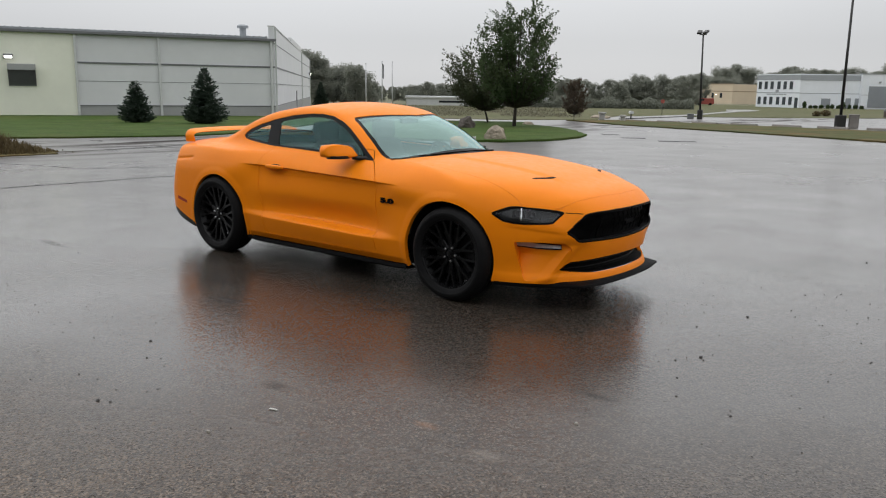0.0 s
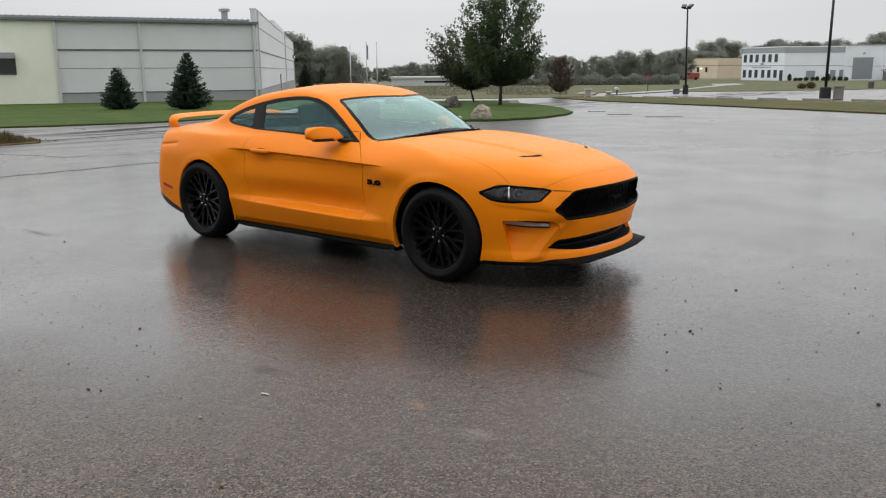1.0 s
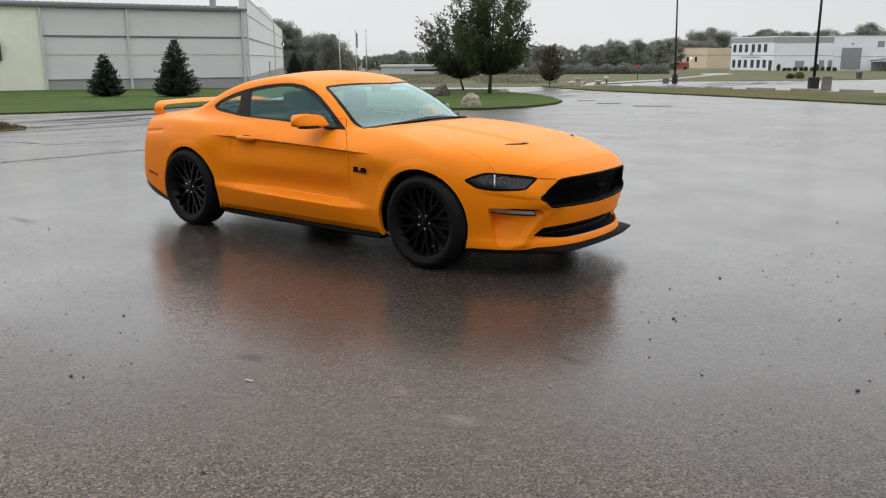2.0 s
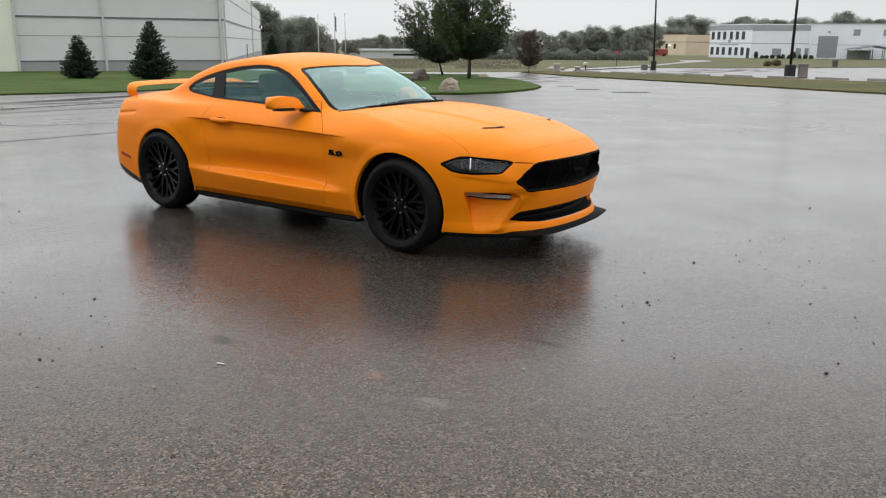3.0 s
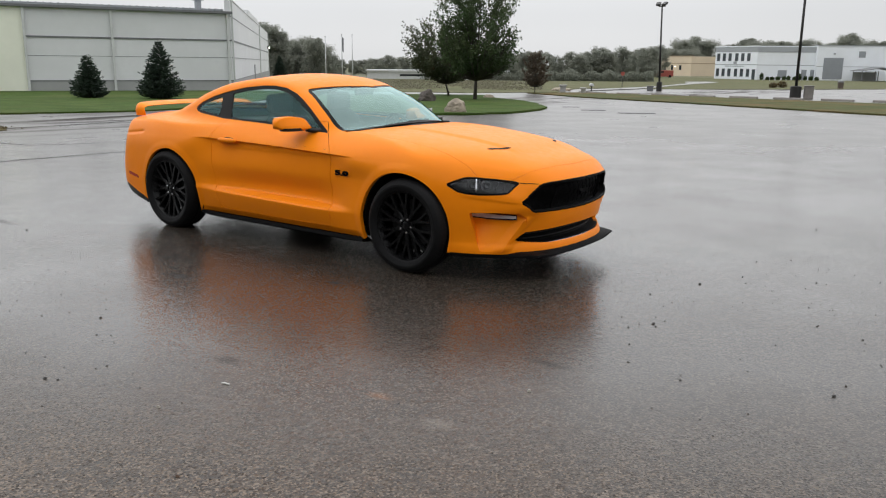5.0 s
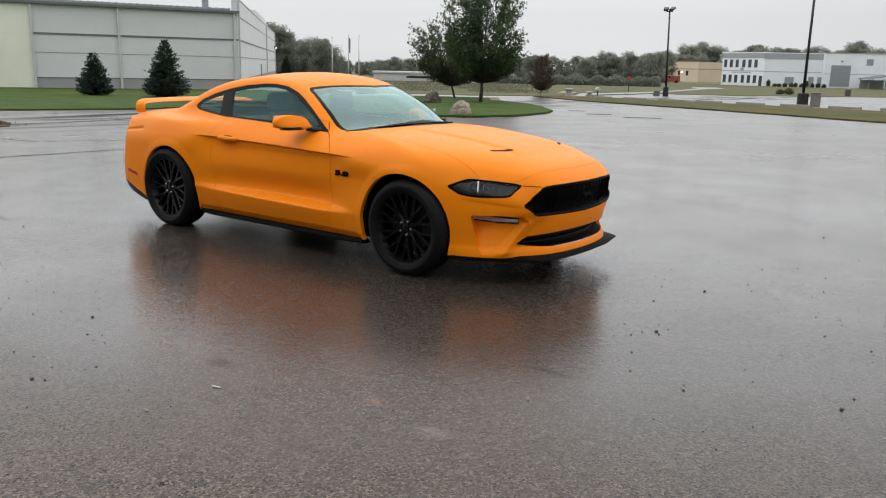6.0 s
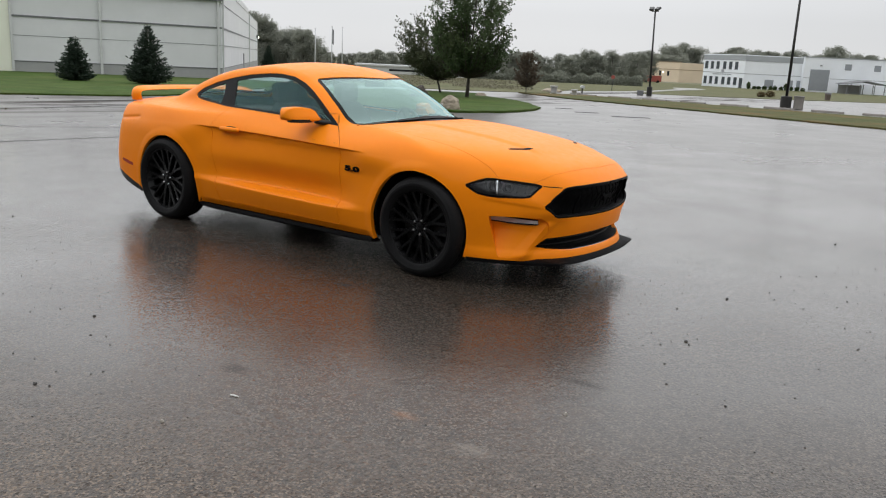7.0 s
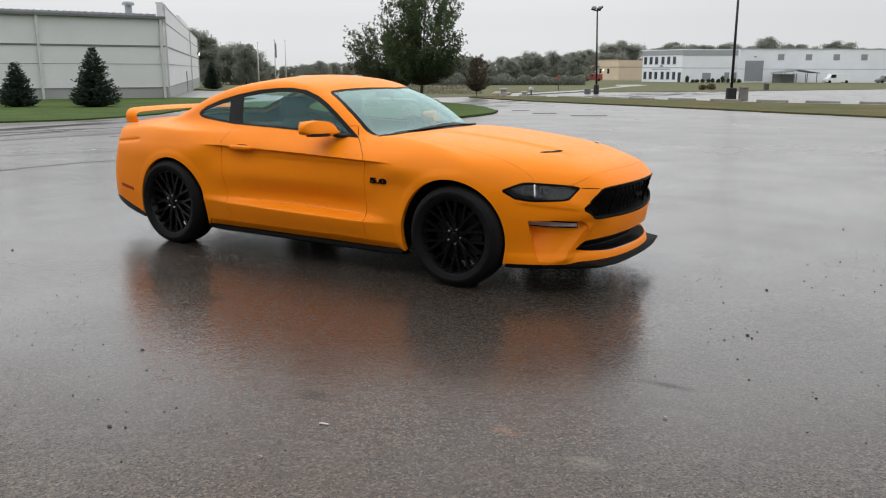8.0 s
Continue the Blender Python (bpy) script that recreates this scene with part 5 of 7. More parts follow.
def front_details(car, grille, intake, lamps):
    # upper grille: recessed backing, a frame, a lattice of slanted bars and the plain badge shape
    g = part("grille", mesh_of("grille", *flanged((grille[0] - np.array([.085, 0, 0]), grille[1], grille[2]), .078, (1, 0, 0)), True), MESH_BLACK, car, "black mesh grille")
    frame_ring, _ = carve(grille, shrunk(GRILLE_FRONT, .010), "front", lambda v: v[:, 0] > 1.5)
    fv, ff = flanged(pushed(frame_ring, .006), .06, (-1, 0, 0))
    part("frame", mesh_of("frame", fv, ff, True, 40), BLACK_PLASTIC, g, "black grille frame")
    loop = shrunk(GRILLE_FRONT, .008)
    edge = []
    for i, (y0, z0) in enumerate(loop):
        y1, z1 = loop[(i + 1) % len(loop)]
        n = max(1, int(math.hypot(y1 - y0, z1 - z0) / .025))
        edge += [surface_front(y0 + (y1 - y0) * k / n, z0 + (z1 - z0) * k / n, -.014) for k in range(n)]
    edge.append(edge[0])
    part("surround", mesh_of("surround", *tube_arrays(edge, [.012] * len(edge), 8)), MESH_BLACK, g, "rounded black grille surround")
    pieces = []
    for k in range(-15, 16):
        for lean in (-1, 1):
            line = []
            for q in np.linspace(0, 1, 9):
                z = .478 + q * .20
                y = k * .066 + lean * (q - .5) * .12
                line.append((y, z))
            sd, _ = to_outline(np.array(line), shrunk(GRILLE_FRONT, .012))
            run = [line[i] for i in range(9) if sd[i] < 0]
            if len(run) > 1:
                pieces.append(tube_arrays([surface_front(y, z, -.066) for y, z in run], [.0024] * len(run), 5))
    part("lattice", mesh_of("lattice", *joined(pieces)), MESH_BLACK, g, "diamond lattice of black bars")
    for s in (-1, 1):
        up = [surface_front(s * .335, z, -.045) for z in np.linspace(.49, .66, 6)]
        part("upright", mesh_of("upright", *tube_arrays(up, [.007] * 6, 6)), MESH_BLACK, g)
    badge = [(-.075, .585), (-.03, .607), (.02, .598), (.055, .612), (.085, .600), (.05, .586), (.055, .560), (.03, .575), (-.02, .578), (-.05, .560), (-.05, .578)]
    bx = float(surface_front(0, .585)[0]) - .034
    bm = bmesh.new()
    face = bm.faces.new([bm.verts.new((bx, -y, z)) for y, z in badge])
    r = bmesh.ops.extrude_face_region(bm, geom=[face])
    bmesh.ops.translate(bm, vec=(.014, 0, 0), verts=[q for q in r["geom"] if isinstance(q, bmesh.types.BMVert)])
    bmesh.ops.recalc_face_normals(bm, faces=bm.faces[:])
    part("emblem", bm, MESH_BLACK, g, "plain black emblem shape")
    # lower intake
    it = part("lower_intake", mesh_of("lower_intake", *flanged((intake[0] - np.array([.10, 0, 0]), intake[1], intake[2]), .092, (1, 0, 0)), True), MESH_BLACK, car, "black lower air intake")
    for z in (.285, .320):
        run = [surface_front(y, z, -.075) for y in np.linspace(-.54, .54, 25)]
        part("slat", mesh_of("slat", *tube_arrays(run, [.005] * 25, 5)), BLACK_PLASTIC, it)
    # headlamps: dark bowl, bright projector edge, light strips, clear cover
    for s, skin in lamps.items():
        plane = "corner_r" if s < 0 else "corner_l"
        half = right_half if s < 0 else left_half
        lamp = part("headlamp", mesh_of("headlamp", *flanged(pushed(skin, .05), -.05)), LAMP_DARK, car, "smoked headlamp in a dark housing")
        rim_s, _ = carve(skin, shrunk(HEADLAMP_CORNER, .014), plane, half)
        part("bezel", mesh_of("bezel", *flanged(pushed(rim_s, .003), .03), True, 40), MESH_BLACK, lamp, "black bezel")

        def at(u, z, depth, lift=0.0):
            # the point of the lamp's surface with x - |y| = u at height z
            ys = np.linspace(.50, .86, 90)
            p = np.stack([u + ys, s * ys, np.full(90, z)], 1)
            k = int(np.argmin(np.abs(solid(p))))
            q = p[k] - np.array([.72, s * .69, 0]) * depth
            return q

        for u0, r in ((1.10, .040), (1.23, .036)):
            c = Vector(at(u0, .662, .035))
            m = Matrix.Translation(c) @ Vector((.75, s * .66, 0.05)).to_track_quat("Z", "Y").to_matrix().to_4x4()
            part("projector", lathe("projector", [(0, .004), (r * .55, .012), (r * .78, .006), (r * .80, .014), (r, .012), (r, -.02)], 28, "Z"), LAMP_DARK if u0 > 1.2 else DISC, lamp, "round projector", m)
        strip = [at(1.118 + .010 * q, .620 + .085 * q, .010) for q in np.linspace(0, 1, 6)]
        part("light_strip", mesh_of("light_strip", *tube_arrays(strip, [.0075] * 6, 6)), LAMP_BRIGHT, lamp, "bright upright strip")
        for k in range(3):
            blade = [at(1.30 + .075 * k + .04 * q, .632 + .05 * q, .026) for q in np.linspace(0, 1, 5)]
            part("light_blade", mesh_of("light_blade", *tube_arrays(blade, [.0045] * 5, 6)), DISC, lamp, "slanted grey light blade")
        cover = part("cover", mesh_of("cover", skin[0] - skin[1] * .004, skin[2], True), LAMP_GLASS, lamp, "clear cover")
        cover.visible_shadow = False
    # splitter: a thin lip that hugs the chin, deepest in the middle, its ends turned up
    v, f = [], []
    ys = np.concatenate([np.linspace(-.838, -.67, 9), np.linspace(-.66, -.50, 18), np.linspace(-.48, .48, 25), np.linspace(.50, .66, 18), np.linspace(.67, .838, 9)])
    for y in ys:
        a = abs(y)
        slope = .56 * a + 4.15 * a**4
        out = np.array([1.0, math.copysign(slope, y), 0])
        out /= np.linalg.norm(out)
        w = float(step01(.665, .575, np.array(a)))
        p = np.array([2.262 - float(sweep(np.array(a))), y, .190 + .016 * w])
        base = np.array([[1.2, 0.0, p[2] + .004]])
        way = p - base[0]
        way[2] = 0
        p[:2] = cast(base, way[None] / np.linalg.norm(way), .1, 1.6)[0][:2]
        side_edge = p + out * .002
        lip_edge = np.array([2.330 - .15 * a * a, y, .190 + .016 * w])
        c = side_edge * (1 - w) + lip_edge * w
        tip = float(step01(.36, .56, np.array(a))) * w
        top, low = -.008 - .016 * w + .012 * tip, -.024 - .014 * w + .012 * tip
        v += [p - out * .05, p + out * .003 + (0, 0, .001), c + (-.004, 0, top), c + (.0, 0, top - .006), c + (-.002, 0, low), p - out * .06 + (0, 0, low)]
    k = 6
    for i in range(len(ys) - 1):
        for q in range(k):
            f.append((i * k + q, i * k + (q + 1) % k, (i + 1) * k + (q + 1) % k, (i + 1) * k + q))
    f += [tuple(range(k))[::-1], tuple(range((len(ys) - 1) * k, len(ys) * k))]
    part("front_splitter", mesh_of("front_splitter", v, f, True, 35), MESH_BLACK, car, "matt black front splitter")


def side_details(car):
    for s in (-1, 1):
        # black sill blade between the wheels
        v, f = [], []
        xs = np.linspace(-.972, .938, 60)
        for x in xs:
            y = float(BOTTOM_Y(np.array(x)))
            e = -.04 * step01(.80, .97, np.array(abs(x)))
            top = .192 - e * .25
            v += [(x, s * (y - .05), top), (x, s * (y + .002), top - .006), (x, s * (y + .012), top - .028), (x, s * (y + .008), top - .038), (x, s * (y - .03), top - .046), (x, s * (y - .10), top - .046)]
        k = 6
        for i in range(len(xs) - 1):
            for q in range(k):
                f.append((i * k + q, i * k + (q + 1) % k, (i + 1) * k + (q + 1) % k, (i + 1) * k + q))
        me = mesh_of("side_skirt", v, f if s < 0 else [q[::-1] for q in f], True, 35)
        part("side_skirt", me, MESH_BLACK, car, "matt black side skirt")
        # door handle: cup and bar
        base = [surface_side(x, .828, s, .014) for x in np.linspace(-.675, -.455, 12)]
        rad = [.012, .017, .019, .019, .019, .019, .019, .019, .019, .018, .016, .010]
        hv, hf = tube_arrays(base, rad, 12)
        handle = part("door_handle", mesh_of("door_handle", [(q[0], q[1], .828 + (q[2] - .828) * 1.05) for q in hv], hf), PAINT, car, "orange door handle")
        # a shallow black disc stands for the shade in the orange recess
        cupm = lathe("handle_shade", [(0, 0), (.030, .002), (.036, .006), (.037, -.01)], 24, "Y")
        p = surface_side(-.560, .841, s)
        part("cup_shade", cupm, BLACK_PLASTIC, handle, "black disc for the shade in the finger recess", Matrix.Translation((p[0], p[1] + s * .001, p[2])) @ Matrix.Diagonal((1.7, -s * .12, .34, 1)))
        # wing mirror
        n, rings = 28, []
        for y, w, h, zc, xc in ((-.785, .070, .030, .985, .300), (-.80, .135, .085, 1.002, .258), (-.83, .160, .108, 1.008, .235), (-.90, .162, .118, 1.012, .222), (-.97, .146, .112, 1.012, .208), (-1.015, .110, .088, 1.008, .196), (-1.032, .050, .040, 1.002, .190)):
            ring = []
            for a in np.linspace(0, 2 * np.pi, n, endpoint=False):
                c, q = np.cos(a), np.sin(a)
                sx = np.sign(c) * abs(c) ** .36
                sz = np.sign(q) * abs(q) ** (.30 if q < 0 else .42)
                front_cut = .62 * max(0.0, sx) * max(0.0, (sz + .7) / 1.7)
                ring.append((xc + w / 2 * sx * (1 - front_cut), y, zc - .004 + (h / 2 - .006) * sz))
            rings.append(ring)
        tuck = .13 if s > 0 else 0.0
        v = [(x - tuck, s * (abs(y) - tuck * .6), z) for ring in rings for x, y, z in ring]
        f = [(i * n + k, i * n + (k + 1) % n, (i + 1) * n + (k + 1) % n, (i + 1) * n + k) for i in range(len(rings) - 1) for k in range(n)]
        f += [tuple(range(n))[::-1], tuple(range((len(rings) - 1) * n, len(rings) * n))]
        mirror = part("wing_mirror", mesh_of("wing_mirror", v, f, True, 60), PAINT, car, "orange wing mirror with a black base")
        foot = [(.30, s * .80, .958), (.325, s * .775, .952), (.35, s * .74, .950), (.36, s * .70, .948)]
        fv, ff = tube_arrays(foot, [.020, .024, .030, .034], 12)
        part("foot", mesh_of("foot", [(q[0] + .5 * (q[0] - .33), q[1], .952 + (q[2] - .952) * .7) for q in fv], ff), BLACK_PLASTIC, mirror, "black mirror foot")
        under = [(.235 + .075 * math.cos(a) * (1 if math.cos(a) > 0 else 1.0), s * (.905 + .105 * math.sin(a)), .962) for a in np.linspace(0, 2 * np.pi, 24, endpoint=False)]
        uv = [(x, y, z + dz) for dz in (-.010, .012) for x, y, z in under]
        part("lower_shell", mesh_of("lower_shell", uv, [tuple(range(24))[::-1], tuple(range(24, 48))] + [(k, (k + 1) % 24, 24 + (k + 1) % 24, 24 + k) for k in range(24)], False), BLACK_PLASTIC, mirror, "black lower shell")
        glass = box_mesh("glass", (.006, .19, .085), (.142, s * .91, 1.012), .002)
        part("mirror_glass", glass, CHROME, mirror, "mirror glass")
        # engine badge: the figures 5.0
        txt = bpy.data.curves.new("badge_text", "FONT")
        txt.body, txt.size, txt.extrude, txt.bevel_depth, txt.align_x, txt.align_y = "5.0", .070, .004, .0012, "CENTER", "CENTER"
        txt.offset = .0018
        tmp = new("badge_tmp", txt)
        bpy.context.view_layer.update()
        me = bpy.data.meshes.new_from_object(tmp.evaluated_get(bpy.context.evaluated_depsgraph_get()))
        bpy.data.objects.remove(tmp)
        p = surface_side(.735, .660, s, .005)
        e1 = Vector(surface_side(.735 - s * .06, .660, s)) - Vector(surface_side(.735 + s * .06, .660, s))
        e2 = Vector(surface_side(.735, .680, s)) - Vector(surface_side(.735, .640, s))
        e1, e3 = e1.normalized(), e1.cross(e2).normalized()
        turn = Matrix((e1, e3.cross(e1), e3)).transposed().to_4x4()
        m = Matrix.Translation(p) @ turn @ Matrix.Diagonal((1.75, .72, 1, 1))
        part("badge", me, MESH_BLACK, car, "black 5.0 badge on the wing", m)
    # rear spoiler: one blade whose ends turn down on to the deck
    half = [(0, 1.072), (.20, 1.071), (.40, 1.068), (.54, 1.065), (.61, 1.061), (.648, 1.052), (.668, 1.037), (.676, 1.018), (.678, 1.000), (.676, .982), (.672, .962)]
    path = [(-y, z) for y, z in reversed(half[1:])] + half
    profile = [(-.5, .25), (-.42, .5), (-.1, .62), (.25, .30), (.5, -.12), (.46, -.30), (.1, -.42), (-.3, -.45), (-.5, -.25)]
    v, f = [], []
    k = len(profile)
    for i, (y, z) in enumerate(path):
        p0, p1 = path[max(i - 1, 0)], path[min(i + 1, len(path) - 1)]
        t = Vector((p1[0] - p0[0], p1[1] - p0[1])).normalized()
        up = Vector((-t.y, t.x))
        e = float(step01(.60, .685, np.array(abs(y))))
        low = float(step01(1.05, .95, np.array(z)))
        x = -2.205 + .085 * (y / .69) ** 2 + .012 * low
        chord, thick = .145 - .020 * e + .02 * low, .027 + .004 * e
        for cx, cz in profile:
            lift = -.10 * cx * chord * (1 - e)
            v.append((x + cx * chord, y + up.x * cz * thick, z + up.y * cz * thick + lift))
    for i in range(len(path) - 1):
        for q in range(k):
            f.append((i * k + q, (i + 1) * k + q, (i + 1) * k + (q + 1) % k, i * k + (q + 1) % k))
    f += [tuple(range(k)), tuple(range((len(path) - 1) * k, len(path) * k))[::-1]]
    part("rear_spoiler", mesh_of("rear_spoiler", v, f, True, 50), PAINT, car, "orange rear spoiler blade")
    # wipers
    for y0, y1 in ((-.16, -.50), (.46, .06)):
        pts = []
        for q in np.linspace(0, 1, 9):
            y = y0 + (y1 - y0) * q
            x = .836 - .42 * y * y
            pz = cast(np.array([[x, y, .6]]), np.array([[0, 0, 1.0]]), 0, 1.0)[0][2]
            pts.append((x, y, pz + .006))
        part("wiper", mesh_of("wiper", *tube_arrays(pts, [.007, .007, .006, .006, .006, .005, .005, .005, .004], 6)), MESH_BLACK, car, "black wiper blade")
    # dark slots in the bonnet
    for s in (-1, 1):
        v, n = [], 14
        for q in np.linspace(0, 1, n):
            x, y = 1.782 + .092 * q, .484 - .164 * q
            w = .0135 * min(1, 5 * q + .25, 5 * (1 - q) + .25)
            for e, drop in ((-1.15, -.010), (-1, .0016), (-.2, .0014), (1, .0024), (1.15, -.010)):
                px, py = x + .872 * e * w, y + .49 * e * w
                v.append((px, s * py, cast(np.array([[px, py, .6]]), np.array([[0, 0, 1.0]]), 0, 1.0)[0][2] + drop))
        f = [(i * 5 + k, (i + 1) * 5 + k, (i + 1) * 5 + k + 1, i * 5 + k + 1) for i in range(n - 1) for k in range(4)]
        part("hood_vent", mesh_of("hood_vent", v, f if s > 0 else [q[::-1] for q in f], True, 40), MESH_BLACK, car, "black slot in the bonnet")
        # parting line from the lamp to the grille
        seam = [surface_front(s * y, z, -.0015) for y, z in ((.588, .683), (.57, .681), (.55, .680), (.53, .679), (.505, .676))]
        part("nose_seam", mesh_of("nose_seam", *tube_arrays(seam, [.003, .0035, .0035, .0035, .003], 6)), MESH_BLACK, car)
    # aerial-free roof; inner mirror behind the screen
    part("inner_mirror", box_mesh("inner_mirror", (.03, .22, .06), (.17, 0, 1.235), .012), BLACK_PLASTIC, car, "dark inner mirror")
    # floor pan
    part("floor_pan", box_mesh("floor_pan", (3.96, 1.16, .05), (-.06, 0, .215), .02), BLACK_PLASTIC, car, "dark underside")
    part("sill_pan", box_mesh("sill_pan", (1.76, 1.66, .04), (0, 0, .205), .015), BLACK_PLASTIC, car, "dark underside")
    # exhaust tips
    for s in (-1, 1):
        for k in (0, .11):
            m = Matrix.Translation((-2.36, s * (.50 + k), .27))
            tip = lathe("exhaust_tip", [(.040, -.0), (.046, -.005), (.046, .16), (.038, .16), (.038, 0)], 24, "Z")
            part("exhaust_tip", tip, CHROME, car, "round chrome exhaust tip", m @ pose(0, 0, 0, 0, 90, 0))


def cabin_inside(car):
    def seat(x, y):
        rows = ((.42, .25, .10), (.60, .26, .12), (.80, .26, .11), (.98, .20, .09), (1.04, .13, .07))
        pts = []
        n = 16
        for z, w, d in rows:
            for a in np.linspace(0, 2 * np.pi, n, endpoint=False):
                c, s = math.cos(a), math.sin(a)
                pts.append((x - (z - .42) * .38 + d / 2 * np.sign(c) * abs(c) ** .7, y + w * np.sign(s) * abs(s) ** .7, z))
        f = [(i * n + k, i * n + (k + 1) % n, (i + 1) * n + (k + 1) % n, (i + 1) * n + k) for i in range(len(rows) - 1) for k in range(n)]
        f += [tuple(range((len(rows) - 1) * n, len(rows) * n))]
        ob = part("seat", mesh_of("seat", pts, f), SEAT, car, "dark grey front seat")
        part("cushion", box_mesh("cushion", (.50, .50, .16), (x + .24, y, .40), .05, 3), SEAT, ob)
        part("headrest", box_mesh("headrest", (.10, .27, .17), (x - .265, y, 1.12), .045, 3), SEAT, ob, "headrest")

    card = [(-1.22, .45), (.52, .45), (.48, .925), (.149, .950), (-.338, .970), (-.796, .985), (-1.15, 1.012), (-1.22, 1.02)]
    for s in (-1, 1):
        part("door_card", prism("door_card", card, .03, .006), CABIN, car, "dark inner door lining", pose(0, .665 if s > 0 else -.695, 0))
    seat(-.22, -.37)
    seat(-.22, .37)
    part("rear_bench", box_mesh("rear_bench", (.16, 1.10, .48), (-1.05, 0, .72), .05, 3), SEAT, car, "dark rear bench")
    dash = [(.80, .90), (.70, .935), (.52, .940), (.40, .925), (.34, .86), (.36, .62), (.78, .62)]
    part("dashboard", prism("dashboard", dash, 1.26, .02), CABIN, car, "dark dashboard", pose(0, -.63, 0))
    wheel = lathe("steering_wheel", [(.180 + .016 * math.cos(a), .016 * math.sin(a)) for a in np.linspace(0, 2 * np.pi, 12)], 40, "Z")
    w = part("steering_wheel", wheel, CABIN, car, "dark steering wheel", Matrix.Translation((.27, .37, .86)) @ pose(0, 0, 0, 0, 66, 0))
    part("hub", box_mesh("hub", (.34, .08, .03), (0, 0, 0), .01), CABIN, w)
    part("cabin_floor", box_mesh("cabin_floor", (2.6, 1.5, .04), (-.4, 0, .27), .01), CABIN, car, "dark cabin floor")
    part("parcel_shelf", box_mesh("parcel_shelf", (.75, 1.15, .04), (-1.48, 0, .90), .01), CABIN, car)


def wheel_set(car):
    """One wheel with its outer face towards -y, then three more."""
    def bar(path, widths, depths):
        v, f = [], []
        for i, (p, w, d) in enumerate(zip(path, widths, depths)):
            t = Vector(path[min(i + 1, len(path) - 1)]) - Vector(path[max(i - 1, 0)])
            t.y = 0
            t.normalize()
            n = Vector((-t.z, 0, t.x))
            q = Vector(p)
            for a, b in ((-1, 0), (-.72, -.006), (.72, -.006), (1, 0), (.8, d), (-.8, d)):
                v.append(q + n * (w * a) + Vector((0, b, 0)))
        k = 6
        for i in range(len(path) - 1):
            for j in range(k):
                f.append((i * k + j, i * k + (j + 1) % k, (i + 1) * k + (j + 1) % k, (i + 1) * k + j))
        f += [tuple(range(k))[::-1], tuple(range((len(path) - 1) * k, len(path) * k))]
        return v, f

    def at(r, turn, y):
        return (r * math.cos(turn), y, r * math.sin(turn))

    # one split spoke: a short stem and two arms
    stem = [at(.040, 0, .010), at(.080, 0, .014), at(.124, 0, .012)]
    pieces = [bar(stem, [.017, .015, .015], [.034, .034, .034])]
    for s in (-1, 1):
        arm = [at(.112, s * .02, .013), at(.150, s * .082, .008), at(.195, s * .132, .001), at(.239, s * .160, -.006)]
        pieces.append(bar(arm, [.0125, .0108, .0105, .0135], [.034, .032, .030, .030]))
    spoke_mesh = mesh_of("spoke", *joined(pieces), True, 40)
    rim_mesh = lathe("rim", [(.2515, -.012), (.2495, -.019), (.243, -.019), (.238, -.010), (.233, .004), (.222, .02), (.214, .06), (.212, .13), (.220, .155), (.245, .165)], 72)
    cap_mesh = lathe("hub_cap", [(0, .002), (.022, .003), (.031, .007), (.034, .016), (.060, .020), (.066, .030), (.066, .05)], 36)
    nut_mesh = lathe("lug_nut", [(0, -.016), (.007, -.015), (.0095, -.010), (.0105, 0), (.0105, .02)], 12)
    disc_mesh = lathe("brake_disc", [(.05, .07), (.178, .07), (.178, .10), (.05, .10)], 48)
    caliper = []
    for r, y in ((.125, .045), (.192, .045), (.192, .12), (.125, .12)):
        for t in np.linspace(-.5, .5, 9):
            caliper.append((r * math.cos(t), y, r * math.sin(t)))
    cf = [(q * 9 + i, q * 9 + i + 1, ((q + 1) % 4) * 9 + i + 1, ((q + 1) % 4) * 9 + i) for q in range(4) for i in range(8)] + [(0, 9, 18, 27), (8, 35, 26, 17)]
    caliper_mesh = mesh_of("caliper", caliper, cf, False)
    # tyre: bead, bulged wall with a raised ring, shoulder, grooved tread
    side = [(.246, -.012), (.252, -.024), (.262, -.031), (.276, -.036), (.284, -.0385), (.286, -.0405), (.300, -.0400), (.302, -.0375), (.316, -.032), (.326, -.024), (.3345, -.010), (.3395, .006)]
    tread = [(.342, .018), (.343, .046), (.336, .048), (.336, .056), (.3435, .058), (.3435, .085), (.336, .087), (.336, .097), (.3435, .099), (.3435, .126), (.336, .128), (.336, .135), (.343, .137), (.342, .156)]
    inner = [(.3395, .168), (.326, .192), (.300, .204), (.270, .200), (.246, .182)]
    tyre_mesh = lathe("tyre", side + tread + inner, 96)
    # grooves across the shoulder
    lug = []
    for k in range(56):
        a = 2 * math.pi * k / 56
        v = []
        for r, y, w in ((.3402, .004, .010), (.3448, .022, .010), (.3448, .048, .010), (.330, .048, .010), (.330, .004, .010)):
            for t in (-1, 1):
                v.append((r * math.cos(a + t * w / .34), y, r * math.sin(a + t * w / .34)))
        lug.append((v, [(0, 1, 3, 2), (2, 3, 5, 4), (4, 5, 7, 6), (6, 7, 9, 8), (8, 9, 1, 0), (0, 2, 4, 6, 8), (1, 9, 7, 5, 3)]))
    lug_mesh = mesh_of("shoulder_tread", *joined(lug), False)
    liner = []
    for y in (0.0, 1.0):
        for t in np.linspace(-.55, math.pi + .38, 40):
            liner.append((.420 * math.cos(t), .30 - .265 * (1 - y), max(-.135, .405 * math.sin(t))))
